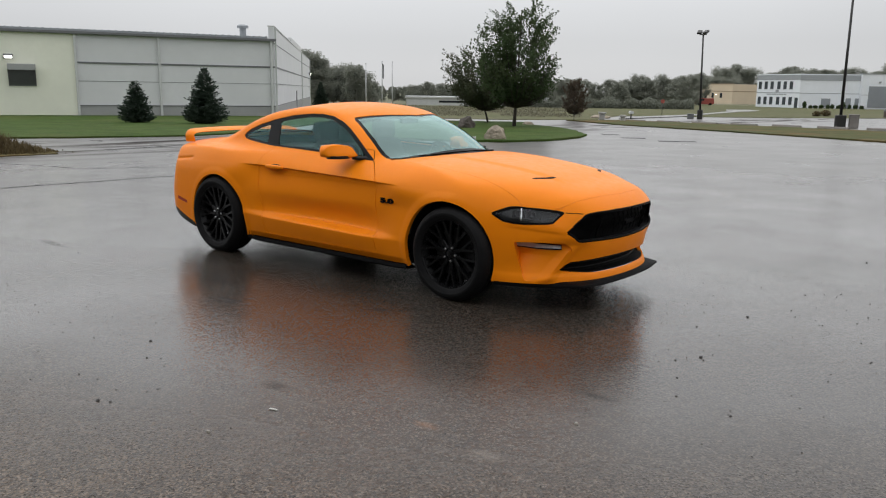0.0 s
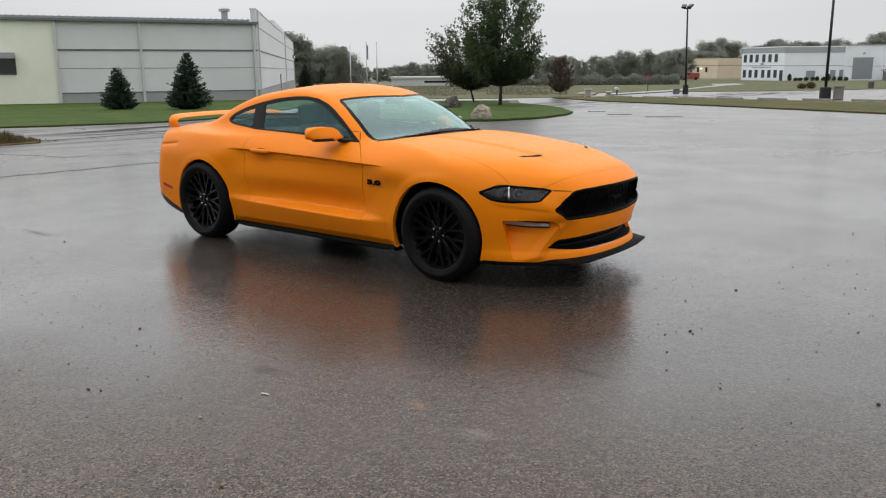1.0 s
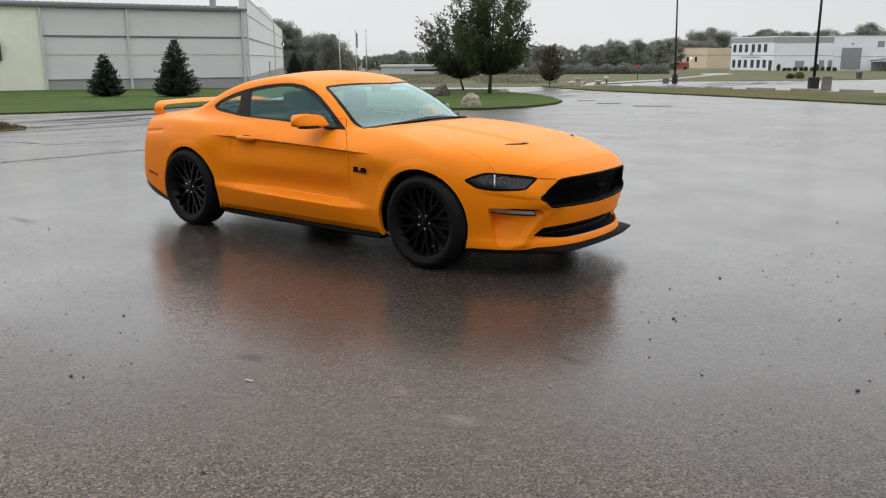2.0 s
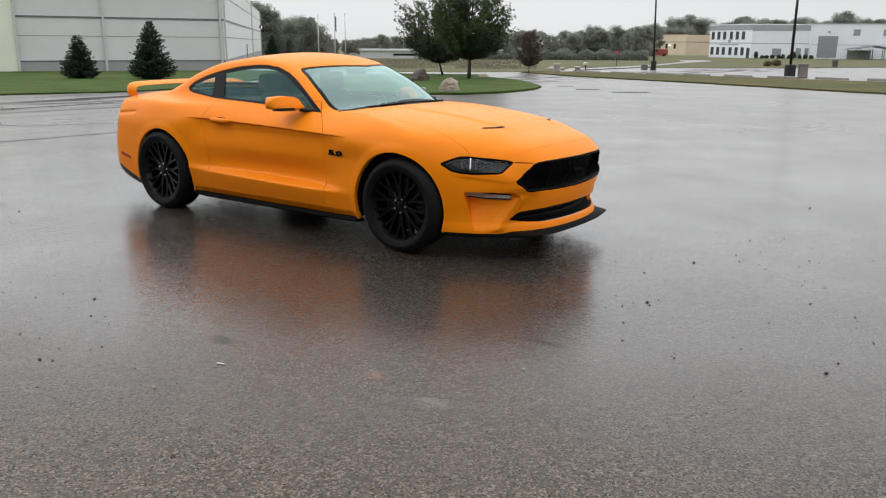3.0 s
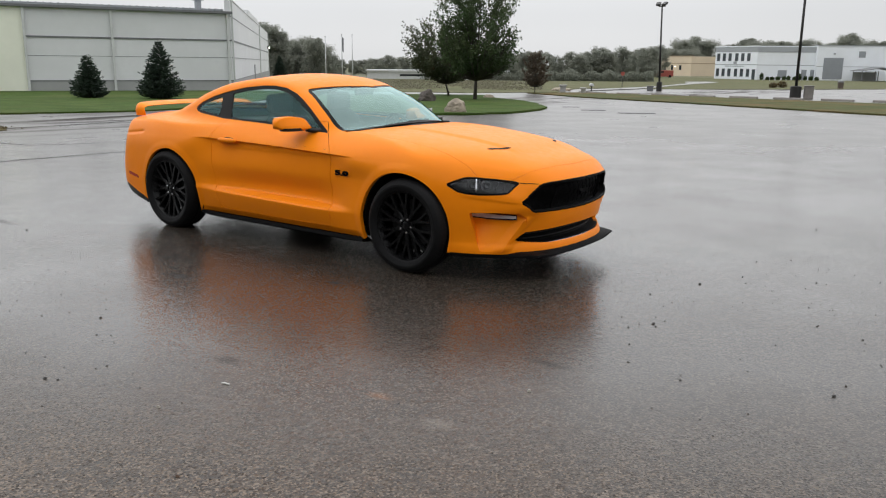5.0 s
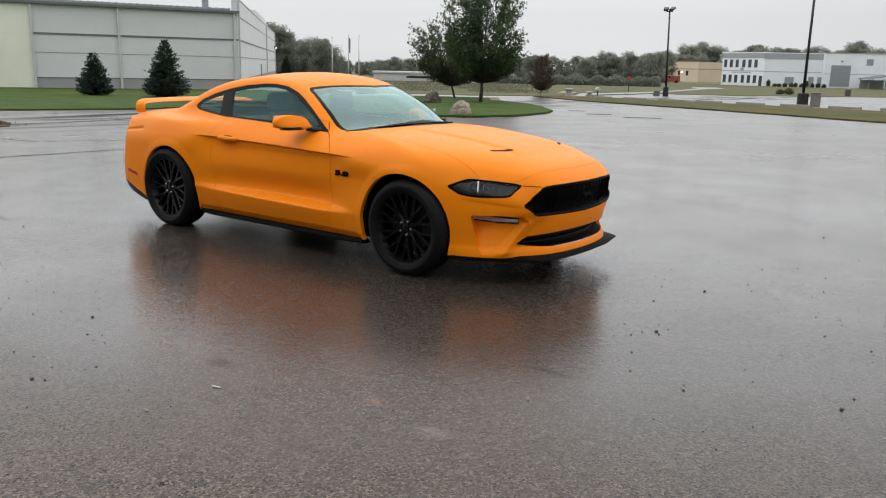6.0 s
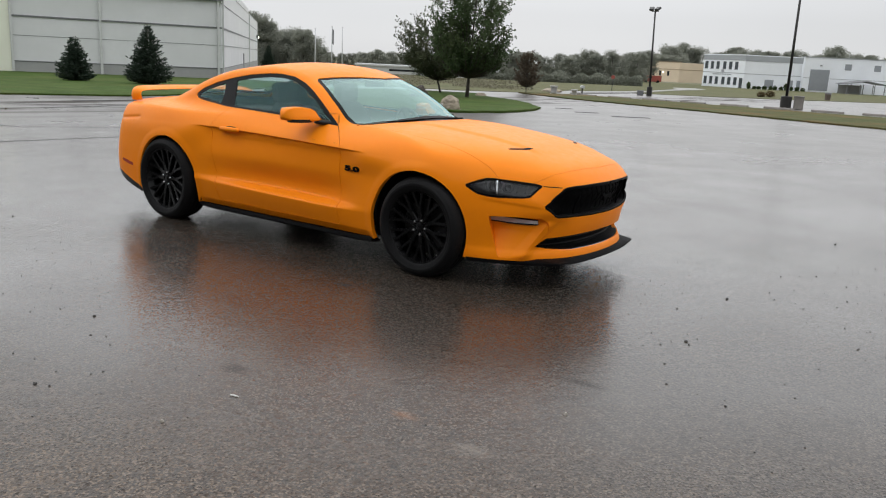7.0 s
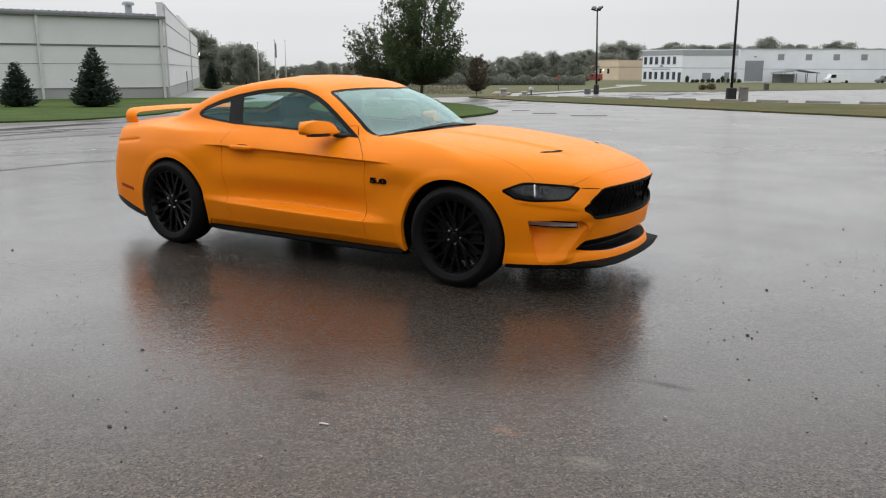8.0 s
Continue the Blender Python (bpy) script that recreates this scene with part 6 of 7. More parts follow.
    liner_mesh = mesh_of("arch_liner", liner, [(i, i + 1, 41 + i, 40 + i) for i in range(39)], True)
    plate = [(.42 * math.cos(t), max(-.135, .41 * math.sin(t))) for t in np.linspace(-.5, math.pi + .5, 40)]
    back_plate = prism("back_plate", plate, .012)
    for wx, out, hub_z, big in ((1.36, .905, .337, 1.0), (-1.365, .938, .343, 1.026)):
        for s in (-1, 1):
            m = Matrix.Translation((wx, s * (out - .015), hub_z)) @ (Matrix.Identity(4) if s < 0 else pose(0, 0, 0, 0, 0, 180)) @ pose(0, 0, 0, 0, 23 if wx > 0 else 8, 0) @ Matrix.Diagonal((big, 1, big, 1))
            w = part("wheel", rim_mesh, RIM, car, "black multi-spoke alloy wheel with low-profile tyre", m)
            for k in range(10):
                part("spoke", spoke_mesh, RIM, w, "black split spoke", pose(0, 0, 0, 0, -36 * (k + .25), 0))
            part("tyre", tyre_mesh, TYRE, w, "wet black tyre")
            part("shoulder_tread", lug_mesh, TYRE, w)
            part("hub_cap", cap_mesh, RIM, w, "black hub cap")
            for k in range(5):
                a = 2 * math.pi * k / 5 + .3
                part("lug_nut", nut_mesh, CHROME, w, "chrome lug nut", pose(.050 * math.cos(a), .014, .050 * math.sin(a)))
            part("brake_disc", disc_mesh, DISC, w)
            part("caliper", caliper_mesh, BLACK_PLASTIC, w)
            lm = Matrix.Translation((wx - .02 if wx > 0 else wx + .02, s * (.860 if wx > 0 else .928), .337)) @ (Matrix.Identity(4) if s < 0 else pose(0, 0, 0, 0, 0, 180))
            ln = part("arch_liner", liner_mesh, CABIN, car, "dark wheel-arch liner", lm)
            part("back_plate", back_plate, CABIN, ln, "", pose(0, .27, 0))


car = thing("sports_car", "orange two-door sports coupe with black wheels on wet asphalt", "car", pose(0, .015, 0))
nose_parts = build_body(car)
front_details(car, *nose_parts)
side_details(car)
cabin_inside(car)
wheel_set(car)



# ---------------------------------------------------------------- far woods
def away(a, d):
    """A place d metres ahead of the first stand, a to the side (tangent)."""
    f, r = Vector((-0.633, 0.774)), Vector((0.774, 0.633))
    return Vector((4.96, -5.35)) + (f + r * a) * d


WOODS = []
for k in range(5):
    WOODS.append(wood_tree(40 + k, 8.0, 3.0 + 0.4 * (k % 3), LEAF_FAR_HAZE, "grey-green broadleaf tree of the far woods and added row, paled for haze", "far woods", pose(*away(0.30 + 0.012 * k, 262), -1.3)))
skyline = curve_of((-.30, 5), (-.19, 5), (-.175, 9.0), (-.165, 9.8), (-.145, 7.2), (-.125, 7.6), (-.105, 7.4), (-.085, 4.2), (-.05, 4.4), (0, 4.9), (.10, 5.2), (.17, 6.0),
                   (.20, 5.8), (.235, 7.2), (.28, 7.4), (.305, 8.4), (.32, 11.2), (.345, 12.4), (.365, 13.4), (.39, 12.0), (.42, 13.0), (.44, 12.4), (.47, 13.2), (.51, 12.4), (.535, 14.0), (.57, 12.2), (.62, 14.2), (.70, 12))
wood_rng = random.Random(7)
a = -.26
while a < .72:
    d = 150 if a < -.08 else (205 if a < .31 else 285)
    if -.28 < a < -.19:
        d = 175
    d *= wood_rng.uniform(0.97, 1.10)
    p = away(a, d)
    h = float(skyline(a)) * wood_rng.uniform(0.82, 1.06)
    if not (-0.19 < a < -0.172):
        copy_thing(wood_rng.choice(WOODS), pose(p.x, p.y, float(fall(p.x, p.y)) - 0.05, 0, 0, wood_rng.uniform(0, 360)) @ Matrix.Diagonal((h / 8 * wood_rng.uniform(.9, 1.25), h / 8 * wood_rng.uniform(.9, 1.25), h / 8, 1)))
    a += wood_rng.uniform(0.007, 0.013) if a < .31 else wood_rng.uniform(0.014, 0.026)
# an unseen row of trees, added behind the viewer to darken the car's flank
for k in range(15):
    h = wood_rng.uniform(9.0, 12.5)
    copy_thing(WOODS[k % 5], pose(-26 + 4.6 * k + wood_rng.uniform(-1, 1), -24 + wood_rng.uniform(-1.5, 1.5), -0.1, 0, 0, wood_rng.uniform(0, 360)) @ Matrix.Scale(h / 8, 4))
# low undergrowth along the foot of the far trees
def thicket():
    rng = np.random.default_rng(5)
    n = 42000
    a, d = rng.uniform(.085, .30, n), rng.uniform(138, 152, n)
    c = []
    for ai, di in zip(a, d):
        p = away(ai, di)
        hump = 1.0 + 1.3 * max(0.0, noise.noise(Vector((ai * 60, di * .05, 0))) + .25)
        c.append((p.x, p.y, float(fall(p.x, p.y)) + rng.random() * hump))
    v, f = leaf_quads(np.array(c), 0.16, rng)
    tagged(part("thicket", mesh_of("thicket", v, f, False), LEAF_LOW_HAZE), "tangled grey-green undergrowth at the edge of the woods, paled for haze", "thicket", kind="stuff")


thicket()


def meadow():
    rng = np.random.default_rng(15)
    c = []
    for _ in range(16000):
        a, d = rng.uniform(-.06, .165), rng.uniform(64, 135)
        p = away(a, d)
        clump = max(0.0, noise.noise(Vector((p.x * .16, p.y * .16, 3))) + .30)
        if clump < .12:
            continue
        c.append((p.x, p.y, float(fall(p.x, p.y)) + .02 + rng.random() ** 1.5 * (.06 + .30 * clump)))
    v, f = leaf_quads(np.array(c), 0.075, rng)
    tagged(part("meadow_grass", mesh_of("meadow_grass", v, f, False), MEADOW), "tufts of brown-green meadow grass beside the drive", "grass", kind="stuff")


meadow()
spruce(14, 3.0, 0.95, on_ground(*away(-.150, 96)), "dark spruce beside the end of the hall")


# ---------------------------------------------------------------- lamps, poles and signs
def lot_lamp(x, y, height, lean, wide, label):
    t = thing("lot_lamp", label, "lamp post", pose(x, y, float(fall(x, y))), "car park lamps")
    part("base", lathe("base", [(0, 0), (wide, 0), (wide, .70), (wide - .03, .74), (0, .74)], 24, "Z"), POLE_BLACK, t, "dark round base")
    part("pole", mesh_of("pole", *tube_arrays([(0, 0, .7), (lean * .387, lean * .317, height * .5), (lean * .774, lean * .633, height)], [.085, .075, .062], 12)), POLE_BLACK, t, "dark slender pole")
    bar = part("cross_arm", box_mesh("cross_arm", (.56, .08, .08), (lean * .774, lean * .633, height), .01), POLE_BLACK, t)
    for s in (-1, 1):
        head = part("flood_light", box_mesh("flood_light", (.36, .46, .15), (0, 0, 0), .03), POLE_BLACK, t, "tilted dark flood light", pose(s * .25 + lean * .774, -.12 + lean * .633, height + .18, 28, 0, s * -14))
        part("lens", box_mesh("lens", (.30, .38, .02), (0, 0, -.09), .005), GALVANISED, head)
    return t


lot_lamp(-21.3, 59.1, 6.60, -.18, .22, "tall dark lamp post with two flood lights")
lot_lamp(-7.65, 46.3, 8.3, 0, .31, "nearer tall dark lamp post on a round base")
box = thing("utility_box", "pale concrete utility box beside the lamp post", "box", pose(-7.0, 46.6, float(fall(-7.0, 46.6)), 0, 0, 20))
WEATHERED = surface("weathered_concrete", (0.24, 0.22, 0.20), 0.8, vary=0.2, scale=2)
part("body", box_mesh("body", (.50, .50, .72), (0, 0, .36), .03), WEATHERED, box)
part("lid", box_mesh("lid", (.56, .56, .06), (0, 0, .75), .02), WEATHERED, box)

for k, (a, h) in enumerate(((-.0956, 5.6), (-.0762, 5.9), (-.0640, 5.9))):
    p = away(a, 110)
    t = thing("flagpole", "slender pale flagpole far off", "flagpole", pose(p.x, p.y, float(fall(p.x, p.y))), "flagpoles")
    part("pole", mesh_of("pole", *tube_arrays([(0, 0, 0), (0, 0, h)], [.09, .05], 8)), GALVANISED, t)
    part("ball", lathe("ball", [(.0, h), (.09, h + .06), (.09, h + .12), (0, h + .18)], 10, "Z"), GALVANISED, t)
    if k == 1:
        part("flag", mesh_of("flag", [(0, 0, h - .1), (.25, .1, h - .4), (.3, .02, h - 2.2), (.02, 0, h - 2.0)], [(0, 1, 2, 3)], False), METAL_DARK, t, "limp folded flag")


def sign_post(a, d, h, material, label, round_plate=True):
    p = away(a, d)
    t = thing("road_sign", label, "sign", pose(p.x, p.y, float(fall(p.x, p.y)), 0, 0, 38))
    part("post", mesh_of("post", *tube_arrays([(0, 0, 0), (0, 0, h)], [.035, .03], 8)), POLE_BLACK, t)
    n = 8
    ring = [(.20 * math.cos(2 * math.pi * (i + .5) / n), h + .1 + .20 * math.sin(2 * math.pi * (i + .5) / n)) for i in range(n)]
    part("plate", prism("plate", ring, .03), material, t, "plain coloured plate", pose(0, -.06, 0))


sign_post(.262, 82, 1.25, RED_PAINT, "red octagonal road sign on a thin post")
for a, d, w, h in ((.190, 60, .75, .42), (.215, 56, .55, .30)):
    p = away(a, d)
    t = thing("stone_pier", "low pale stone pier with a flat cap", "pier", pose(p.x, p.y, float(fall(p.x, p.y)), 0, 0, 30))
    part("shaft", box_mesh("shaft", (w * .55, .5, h), (0, 0, h / 2), .04), CONCRETE, t)
    part("cap", box_mesh("cap", (w * .75, .65, .12), (0, 0, h + .06), .03), CONCRETE, t)


# tyre-stop bars along the far side of the verge
def wheel_stop(m):
    t = thing("wheel_stop", "low pale concrete wheel stop", "wheel stop", m, "wheel stops of the second car park")
    prof = [(-.09, 0), (.09, 0), (.07, .09), (.04, .12), (-.04, .12), (-.07, .09)]
    me = prism("bar", [(x, z) for x, z in prof], 1.75, .008)
    part("bar", me, WEATHERED, t, "", pose(0, -.87, 0))
    return t


stop_a, stop_b = Vector((-21.8, 46.9)), Vector((16, 39.6))
run = (stop_b - stop_a).length
way = (stop_b - stop_a).normalized()
first = None
for i in range(15):
    q = stop_a + way * (1 + i * 2.72)
    m = pose(q.x, q.y, float(fall(q.x, q.y)), 0, 0, math.degrees(math.atan2(-way.x, way.y)) + (i % 3 - 1) * 1.2)
    if first is None:
        first = wheel_stop(m)
    else:
        copy_thing(first, m)


# ---------------------------------------------------------------- boulders, weeds
def boulder(seed, size, m, label, material=ROCK):
    bm = bmesh.new()
    bmesh.ops.create_icosphere(bm, subdivisions=4, radius=1)
    rng = random.Random(seed)
    off = Vector((rng.random() * 9, rng.random() * 9, seed))
    for v in bm.verts:
        d = v.co.normalized()
        r = 1 + .30 * noise.noise(d * 1.3 + off) + .12 * noise.noise(d * 3.7 + off)
        r -= .14 * abs(noise.noise(d * 2.1 - off))
        v.co = Vector((d.x * size[0] * r, d.y * size[1] * r, max(-.25, d.z * r) * size[2] + size[2] * .2))
    for f in bm.faces:
        f.smooth = False
    t = thing("boulder", label, "rock", m)
    part("stone", bm, material, t)


boulder(3, (.36, .28, .34), on_ground(-11.2, 17.1, 20, 1, .08), "grey-brown boulder on the grass island")
boulder(9, (.40, .40, .42), on_ground(*away(.026, 38), 50, 1, .05), "dark rounded boulder under the maples", DARK_ROCK)
boulder(5, (.30, .25, .16), on_ground(*away(.10, 44), 50, 1, .03), "small pale boulder under the maples")
boulder(6, (.8, .5, .22), on_ground(*away(.188, 64), 10, 1, .0), "flat pale rock beside the drive")


def blades(name, label, centre, spread, count, height, material, seed):
    rng = np.random.default_rng(seed)
    c = np.stack([rng.normal(centre[0], spread[0], count), rng.normal(centre[1], spread[1], count)], 1)
    v, f = [], []
    for x, y in c:
        h = height * rng.uniform(.4, 1.1) * math.exp(-((x - centre[0]) ** 2 / (spread[0] * 2.2) ** 2 + (y - centre[1]) ** 2 / (spread[1] * 2.2) ** 2))
        a, b = rng.uniform(0, 6.28), rng.uniform(.05, .5)
        z = float(fall(x, y))
        u = np.array([math.cos(a + 1.57), math.sin(a + 1.57), 0]) * .012
        p0 = np.array([x, y, z])
        p1 = p0 + np.array([math.cos(a) * b * h * .35, math.sin(a) * b * h * .35, h * .6])
        p2 = p0 + np.array([math.cos(a) * b * h, math.sin(a) * b * h, h])
        o = len(v)
        v += [p0 - u, p0 + u, p1 + u * .7, p1 - u * .7, p2]
        f += [(o, o + 1, o + 2, o + 3), (o + 3, o + 2, o + 4)]
    ob = part(name, mesh_of(name, v, f, False), material)
    return tagged(ob, label, "grass", kind="stuff")


bed = part("planting_bed", sheet("planting_bed", [(-13.95, 3.6), (-13.85, 2.3), (-14.05, .2), (-14.5, -3), (-16.8, -3), (-16.5, .7), (-15.75, 3.2), (-14.75, 4.0)], 0.02, 0.3, 0.05), VERGE)
tagged(bed, "brown mulch bed with dry grasses", "planting bed", kind="structure")
blades("dry_grass", "dry brown ornamental grass in the planting bed", (-15.15, 2.35), (.35, .55), 4200, .62, DRY_BLADE, 3)
blades("weeds", "low reddish weeds at the end of the planting bed", (-14.75, 3.0), (.30, .38), 2600, .26, DRY_BLADE, 4)


# grass blades along the near lawn edges, so that they end raggedly
def edge_tufts(name, label, line, depth, count, height, material, seed):
    rng = np.random.default_rng(seed)
    pts = [Vector(p) for p in line]
    lens = [(pts[i + 1] - pts[i]).length for i in range(len(pts) - 1)]
    v, f = [], []
    for _ in range(count):
        q = rng.random() * sum(lens)
        i = 0
        while q > lens[i] and i < len(lens) - 1:
            q -= lens[i]
            i += 1
        e = (pts[i + 1] - pts[i]).normalized()
        p = pts[i] + e * q + Vector((-e.y, e.x)) * (abs(rng.normal(0, depth)) - .04)
        h = height * rng.uniform(.4, 1.1)
        a = rng.uniform(0, 6.28)
        z = float(fall(p.x, p.y)) + .02
        u = np.array([math.cos(a + 1.57), math.sin(a + 1.57), 0]) * .012
        p0 = np.array([p.x, p.y, z])
        p2 = p0 + np.array([math.cos(a) * h * .5, math.sin(a) * h * .5, h])
        o = len(v)
        v += [p0 - u, p0 + u, p2]
        f += [(o, o + 1, o + 2)]
    tagged(part(name, mesh_of(name, v, f, False), material), label, "grass", kind="stuff")


GRASS_BLADE = foliage("grass_blades", (0.055, 0.115, 0.022), (0.10, 0.11, 0.03))
VERGE_BLADE = foliage("verge_blades", (0.11, 0.105, 0.033), (0.19, 0.12, 0.045))
edge_tufts("lawn_edge_grass", "green grass blades at the edge of the lawn", [(-20.5, 14.5), (-19.3, 10.8), (-19.7, 9.3), (-20.3, 7.0), (-21.0, 5.6), (-22.6, -14)][::-1], 1.6, 6000, .05, GRASS_BLADE, 6)
edge_tufts("island_edge_grass", "green grass blades along the island", [(-13.5, 26.4), (-11.28, 23.3), (-10.5, 21.5), (-10.15, 20.0), (-10.0, 18.6), (-10.3, 16.9), (-11.5, 15.5), (-14, 15.0)][::-1], 1.8, 4000, .05, GRASS_BLADE, 7)
edge_tufts("verge_edge_grass", "dry grass blades along the verge", [(-24, 43.0), (-17.1, 37.3), (-8.8, 32.8), (-1.6, 28.2), (14, 19.0)], 2.0, 5000, .05, VERGE_BLADE, 8)


# ---------------------------------------------------------------- loose things on the asphalt
def pebble_arrays(rng, x, y, r):
    """A small angular stone."""
    n = 6
    v = []
    for lvl, (q, z) in enumerate(((.75, -.1), (1.0, .35), (.55, .85))):
        for k in range(n):
            a = 2 * math.pi * k / n + lvl * .4
            w = r * q * rng.uniform(.7, 1.2)
            v.append((x + w * math.cos(a), y + w * math.sin(a) * .9, float(fall(x, y)) + r * z * rng.uniform(.8, 1.1)))
    f = [(i * n + k, i * n + (k + 1) % n, (i + 1) * n + (k + 1) % n, (i + 1) * n + k) for i in range(2) for k in range(n)]
    f.append(tuple(range(2 * n, 3 * n)))
    return v, f


PEBBLE = surface("dark_pebble", (0.045, 0.040, 0.036), 0.45, vary=0.5, scale=30, random_hue=0.6)
PALE_PEBBLE = surface("pale_pebble", (0.33, 0.30, 0.26), 0.6, vary=0.3, scale=30)
peb_rng = np.random.default_rng(17)
BROWN_CRUMB = surface("brown_crumb", (0.085, 0.050, 0.032), 0.8, vary=0.4, scale=30)
STONES = ((3.34, 2.72, 3), (3.17, .13, 3), (3.27, -.92, 3), (3.30, -.96, 2), (4.04, -.37, 2), (4.35, -1.43, 3), (4.37, -1.26, 2), (3.72, -1.67, 2), (3.48, 1.28, 2), (3.28, 1.06, 2),
          (3.80, .68, 2), (3.34, .52, 2), (3.31, -1.34, 2), (3.42, -1.60, 2), (3.18, -1.07, 2), (3.94, -1.35, 1), (4.30, -.47, 2), (3.00, -.33, 2), (.67, -2.84, 3), (.93, -3.02, 2),
          (.91, -3.40, 2), (1.41, -3.25, 2), (1.33, -3.52, 3), (1.39, -3.49, 2), (1.78, -3.31, 1), (-2.19, -1.83, 3), (2.73, -3.65, 2), (2.62, -3.71, 4), (2.04, -3.39, 5), (3.22, -2.24, 5))
for x, y, k in STONES:
    size, mat, text = {1: (.005, PEBBLE, "tiny dark"), 2: (.0068, PEBBLE, "small dark"), 3: (.0108, PEBBLE, "dark"), 4: (.0095, BROWN_CRUMB, "rusty brown"), 5: (.011, PALE_PEBBLE, "small pale")}[k]
    v, f = pebble_arrays(peb_rng, 0, 0, size)
    ob = thing("pebble", text + " stone lying on the wet asphalt", "stone", pose(x, y, 0), "loose stones")
    part("stone", mesh_of("stone", v, f, False), mat, ob)
pieces = []
for _ in range(2600):
    k = peb_rng.random()
    if k < .55:
        x, y = peb_rng.normal(4.0, 1.5), peb_rng.normal(1.2, 2.6)
    elif k < .85:
        x, y = peb_rng.normal(-.6, 1.6), peb_rng.normal(-2.7, .6)
    else:
        x, y = peb_rng.uniform(-6, 8), peb_rng.uniform(-5, 12)
    if abs(x) < 2.5 and abs(y) < 1.05:
        continue
    pieces.append(pebble_arrays(peb_rng, x, y, 0.0016 + .0040 * peb_rng.random() ** 3))
grit = part("gravel", mesh_of("gravel", *joined(pieces), False), PEBBLE)
tagged(grit, "scattered dark grit and crumbs of stone on the asphalt", "gravel", kind="stuff")
butt = thing("paper_scrap", "tiny white paper scrap lying on the asphalt", "litter", pose(2.054, -3.041, .004, 0, 0, 12))
part("roll", mesh_of("roll", *tube_arrays([(-.022, 0, 0), (0, .002, 0), (.022, 0, 0)], [.0034, .0036, .0034], 8)), surface("white_paper", (.75, .74, .70), .8, vary=.1, scale=40), butt)


# ---------------------------------------------------------------- beside the white building
def beside_wing(along, out):
    d = Vector((0.85, 0.526))
    n = Vector((0.526, -0.85))
    q = Vector((-49.9, 183.3)) + d * along + n * out
    return pose(q.x, q.y, -1.3, 0, 0, math.degrees(math.atan2(d.y, d.x)))


carport = thing("carport", "low dark-roofed carport in front of the white wing", "carport", beside_wing(19.2, 6.0))
for x in (0, 2.6, 5.2, 7.6):
    for y in (-2.4, 2.4):
        part("post", box_mesh("post", (.14, .14, 2.1), (x, y, 1.05), .01), METAL_DARK, carport)
part("roof", prism("roof", [(-.5, 2.1), (3.8, 2.75), (8.1, 2.1), (8.1, 2.22), (3.8, 2.90), (-.5, 2.22)], 5.6), METAL_DARK, carport, "dark low-pitched roof", pose(0, -2.8, 0))
part("back_panel", box_mesh("back_panel", (4.8, .08, 1.9), (2.4, 2.3, .95), .01), METAL_BASE, carport)


def parked_car(m, material, label, length=4.6, height=1.6, van=False):
    t = thing("parked_car", label, "car", m)
    h = height
    prof = [(0, .35), (.05, .75), (.9, .95), (1.5, h), (length - 1.0, h), (length - .1, .95), (length, .4), (length - .2, .25), (.2, .25)] if not van else \
        [(0, .35), (.05, .9), (.7, 1.1), (1.2, h), (length - .05, h), (length, .4), (length - .2, .25), (.2, .25)]
    part("body", prism("body", prof, 1.75, .06), material, t, "painted body", pose(0, -.87, 0))
    glass = [(1.25, 1.05), (1.62, h - .12), (length - 1.3, h - .12), (length - .75, 1.05)] if not van else [(.95, 1.15), (1.3, h - .15), (2.2, h - .15), (2.2, 1.15)]
    part("side_window", prism("side_window", glass, 1.80), WINDOW_DARK, t, "dark windows", pose(0, -.90, 0))
    for x in (.85, length - .85):
        for y in (-.80, .80):
            part("wheel", lathe("wheel", [(0, -.1), (.32, -.1), (.32, .1), (0, .1)], 20, "Y"), TYRE, t, "", pose(x, y, .32))


parked_car(beside_wing(30.0, 5.0), WHITE_WALL, "white van parked before the white wing", 5.4, 2.0, True)
parked_car(beside_wing(41.0, 6.0), METAL_DARK, "dark car parked before the white wing")
parked_car(beside_wing(47.5, 6.0), STEEL_DOOR, "grey car parked before the white wing")
q = away(.300, 205)
parked_car(pose(q.x, q.y, float(fall(q.x, q.y)), 0, 0, 30), RED_PAINT, "red van parked before the tan warehouse", 4.6, 1.75, True)


def shrub(m, r, h, seed):
    rng = np.random.default_rng(seed)
    t = thing("shrub", "low dark evergreen shrub against the white wall", "shrub", m, "shrubs along the white building")
    d = rng.normal(size=(260, 3))
    d /= np.linalg.norm(d, axis=1)[:, None]
    c = d * np.array([r, r, h * .55]) * rng.uniform(.5, 1.05, (260, 1)) + np.array([0, 0, h * .5])
    v, f = leaf_quads(c, .16, rng)
    part("leaves", mesh_of("leaves", v, f, False), LEAF, t)
    part("stem", mesh_of("stem", *tube_arrays([(0, 0, -.1), (0, 0, h * .6)], [.05, .03], 6)), BARK, t)


shrub_rng = random.Random(3)
for k in range(11):
    shrub(beside_wing(.8 + k * 1.15, 1.4 + shrub_rng.random()), .34 + .15 * shrub_rng.random(), (1.3 if k in (0, 7) else .6) + .3 * shrub_rng.random(), 60 + k)

# ---------------------------------------------------------------- seams and stains on the asphalt
TAR = surface("tar_seam", (0.012, 0.012, 0.0125), 0.55, spec=0.12, vary=0.2, scale=6)


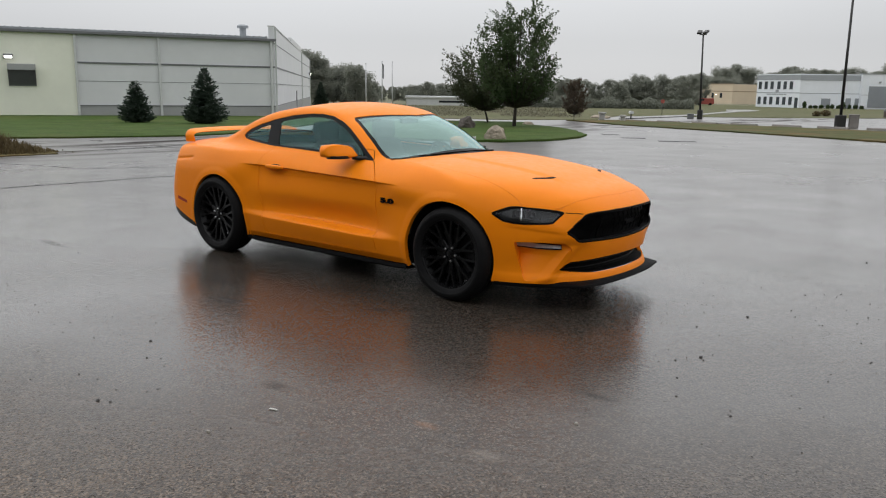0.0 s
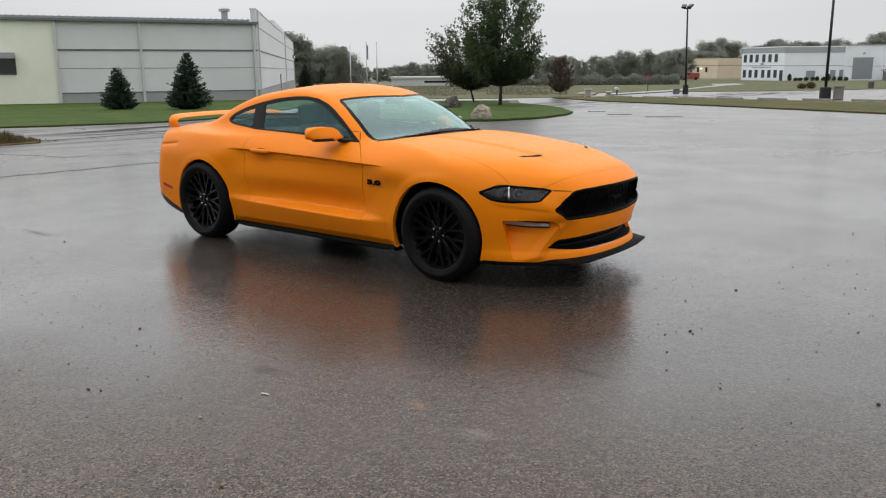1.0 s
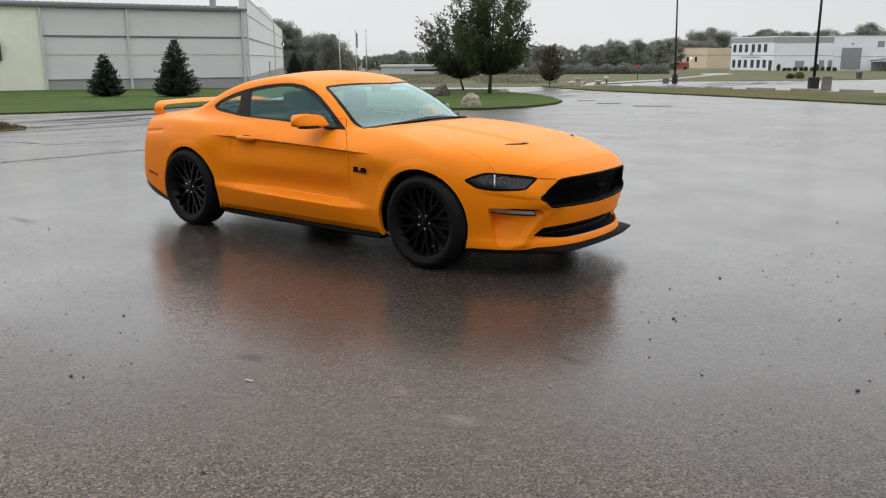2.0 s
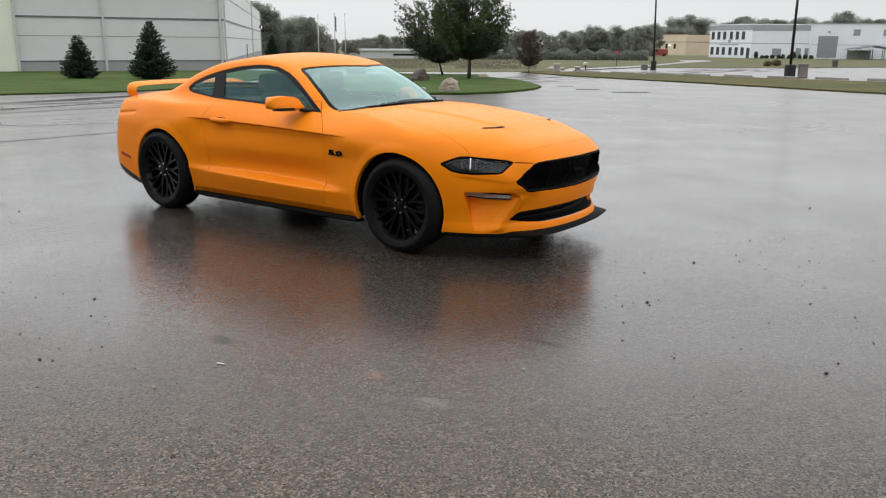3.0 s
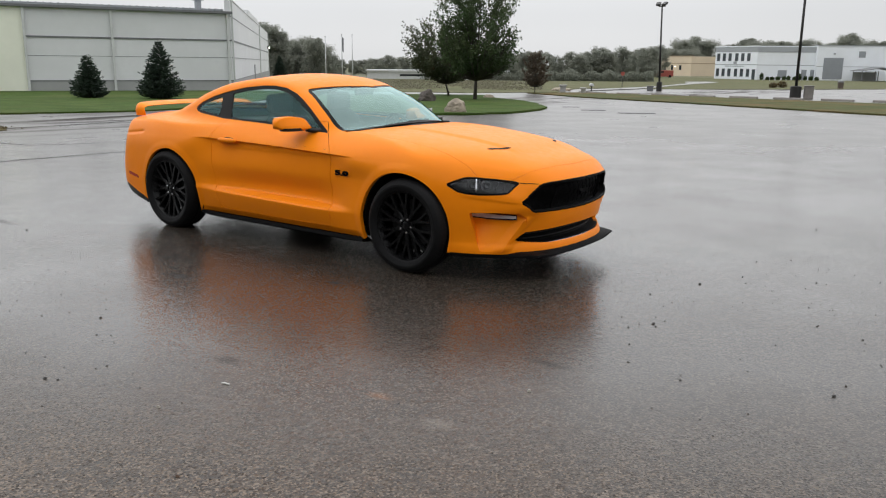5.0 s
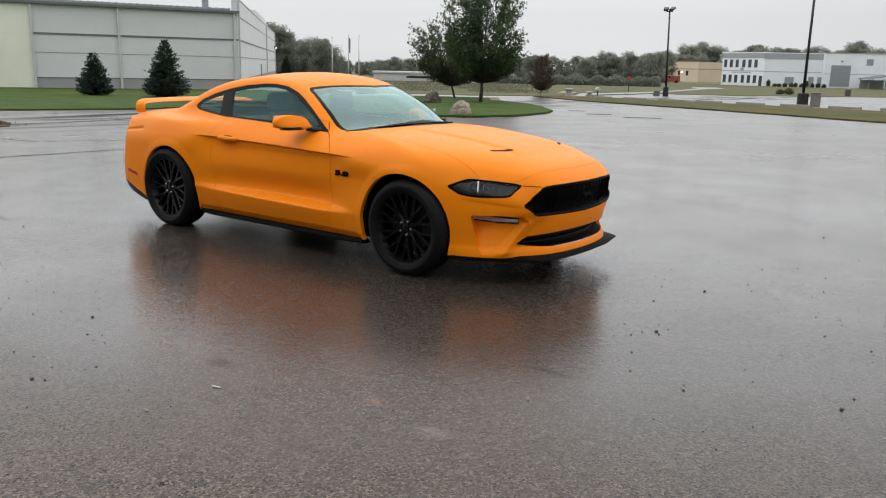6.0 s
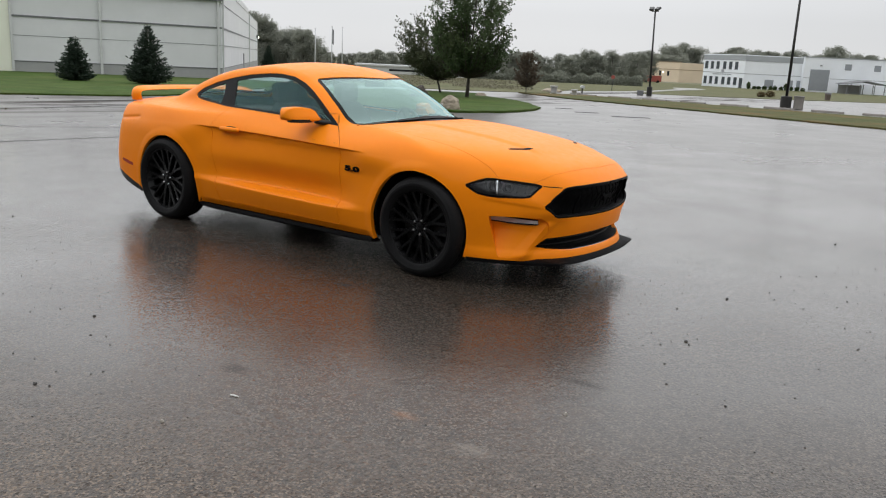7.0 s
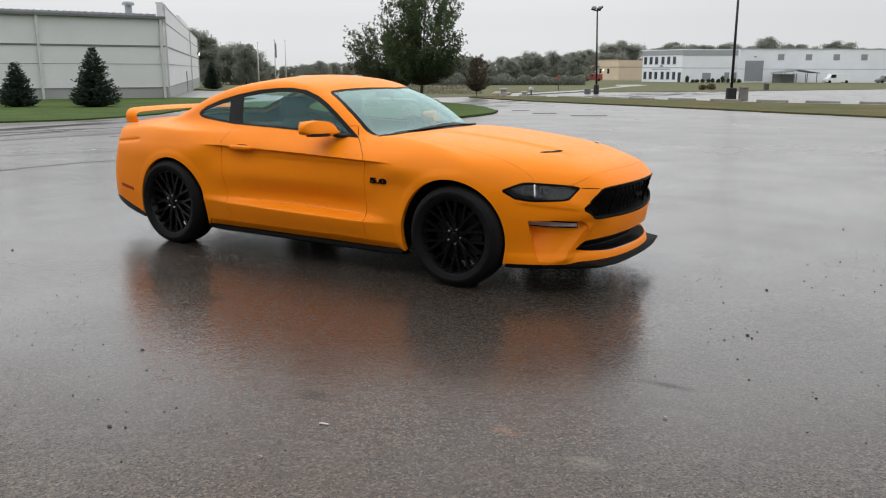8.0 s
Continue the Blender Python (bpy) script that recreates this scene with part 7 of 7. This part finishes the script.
def seam(points, width, seed):
    rng = random.Random(seed)
    v, f = [], []
    pts = [Vector(p) for p in points]
    n = 0
    for i in range(len(pts) - 1):
        steps = max(2, int((pts[i + 1] - pts[i]).length / .12))
        for k in range(steps):
            p = pts[i].lerp(pts[i + 1], k / steps)
            e = (pts[i + 1] - pts[i]).normalized()
            o = Vector((-e.y, e.x))
            p = p + o * (.05 * math.sin(n * .35 + seed) + rng.gauss(0, .012))
            w = width * rng.uniform(.9, 1.9)
            for s in (-1, 1):
                q = p + o * w * s
                v.append((q.x, q.y, float(fall(q.x, q.y)) + .004))
            if n:
                f.append((2 * n - 2, 2 * n, 2 * n + 1, 2 * n - 1))
            n += 1
    ob = part("trim", mesh_of("trim", v, f), TAR)
    tagged(ob, "dark tar-filled crack across the asphalt", "tar seam", kind="structure")


seam([(-7.9, -4.5), (-7.6, -.1), (-7.7, 1.1), (-7.6, 2.5), (-7.0, 7.5)], .017, 1)
seam([(-12.9, 1.4), (-10.0, 2.2), (-9.2, 3.6), (-8.4, 6.5)], .013, 2)
seam([(-16.5, 4.9), (-14.5, 7.1), (-12.5, 10)], .03, 3)
for (cx, cy), w, d in (((-9.2, 23.2), .9, .35), ((-7.0, 22.2), 1.3, .35), ((-11.2, 25.2), .7, .3)):
    t = thing("drain_cover", "dark flush drain patch in the asphalt", "drain", pose(cx, cy, float(fall(cx, cy)) + .003, 0, 0, 35))
    part("plate", box_mesh("plate", (w, d, .012), (0, 0, 0), .004), TAR, t)


for pts, w in (([(-14.6, 5.2), (-15.2, 8.0), (-14.9, 10.5)], .06), ([(-17.2, 7.5), (-17.6, 10.0), (-17.0, 13.0)], .08), ([(-12.2, 6.4), (-12.6, 8.2), (-12.2, 10.0)], .04)):
    seam(pts, w, int(abs(pts[0][0] * 10)))


# ---------------------------------------------------------------- small fixtures of the second car park
BIN_BROWN = surface("brown_bin", (0.11, 0.085, 0.07), 0.7, vary=0.15, scale=3)
litter_bin = thing("litter_bin", "brown litter bin with a dark lid beside the car park", "bin", pose(-13.65, 88.58, float(fall(-13.65, 88.58)) + .04))
part("body", lathe("body", [(0, 0), (.27, 0), (.30, .60), (.28, .62), (0, .62)], 18, "Z"), BIN_BROWN, litter_bin)
part("lid", lathe("lid", [(0, .82), (.24, .80), (.32, .70), (.32, .62), (0, .62)], 18, "Z"), METAL_DARK, litter_bin, "dark domed lid")
cabinet = thing("utility_cabinet", "low dark grey utility cabinet beside the lamp post", "cabinet", pose(-21.98, 58.9, float(fall(-21.98, 58.9)), 0, 0, 25))
part("body", box_mesh("body", (.50, .4, .36), (0, 0, .18), .03), METAL_DARK, cabinet)
part("lid", box_mesh("lid", (.55, .45, .05), (0, 0, .385), .015), METAL_DARK, cabinet, "dark overhanging lid")
mailbox = thing("mailbox", "white mailbox on a dark post beside the drive", "mailbox", pose(-23.53, 51.53, float(fall(-23.53, 51.53)) + .03, 0, 0, 35))
part("post", box_mesh("post", (.09, .09, .42), (0, 0, .21), .008), POLE_BLACK, mailbox)
prof = [(.16 * math.cos(a), .47 + .13 * max(-.6, math.sin(a))) for a in np.linspace(-.9, math.pi + .9, 14)]
part("box", prism("box", prof, .50, .01), GUTTER_WHITE, mailbox, "white rounded box", pose(0, -.25, 0))
for k, (x, y, r) in enumerate(((-19.75, 86.17, .42), (-19.0, 86.9, .52))):
    rng = np.random.default_rng(90 + k)
    t = thing("shrub", "low rust-brown shrub in the field", "shrub", pose(x, y, float(fall(x, y)) + .03), "rusty field shrubs")
    c = rng.normal(size=(420, 3))
    c = c / np.linalg.norm(c, axis=1)[:, None] * np.array([r, r, r * .75]) * rng.uniform(.45, 1.05, (420, 1)) + np.array([0, 0, r * .55])
    v, f = leaf_quads(c[c[:, 2] > 0], .09, rng)
    part("leaves", mesh_of("leaves", v, f, False), DRY_BLADE, t)
    part("stem", mesh_of("stem", *tube_arrays([(0, 0, -.05), (.02, 0, r * .7)], [.03, .015], 6)), BARK, t)
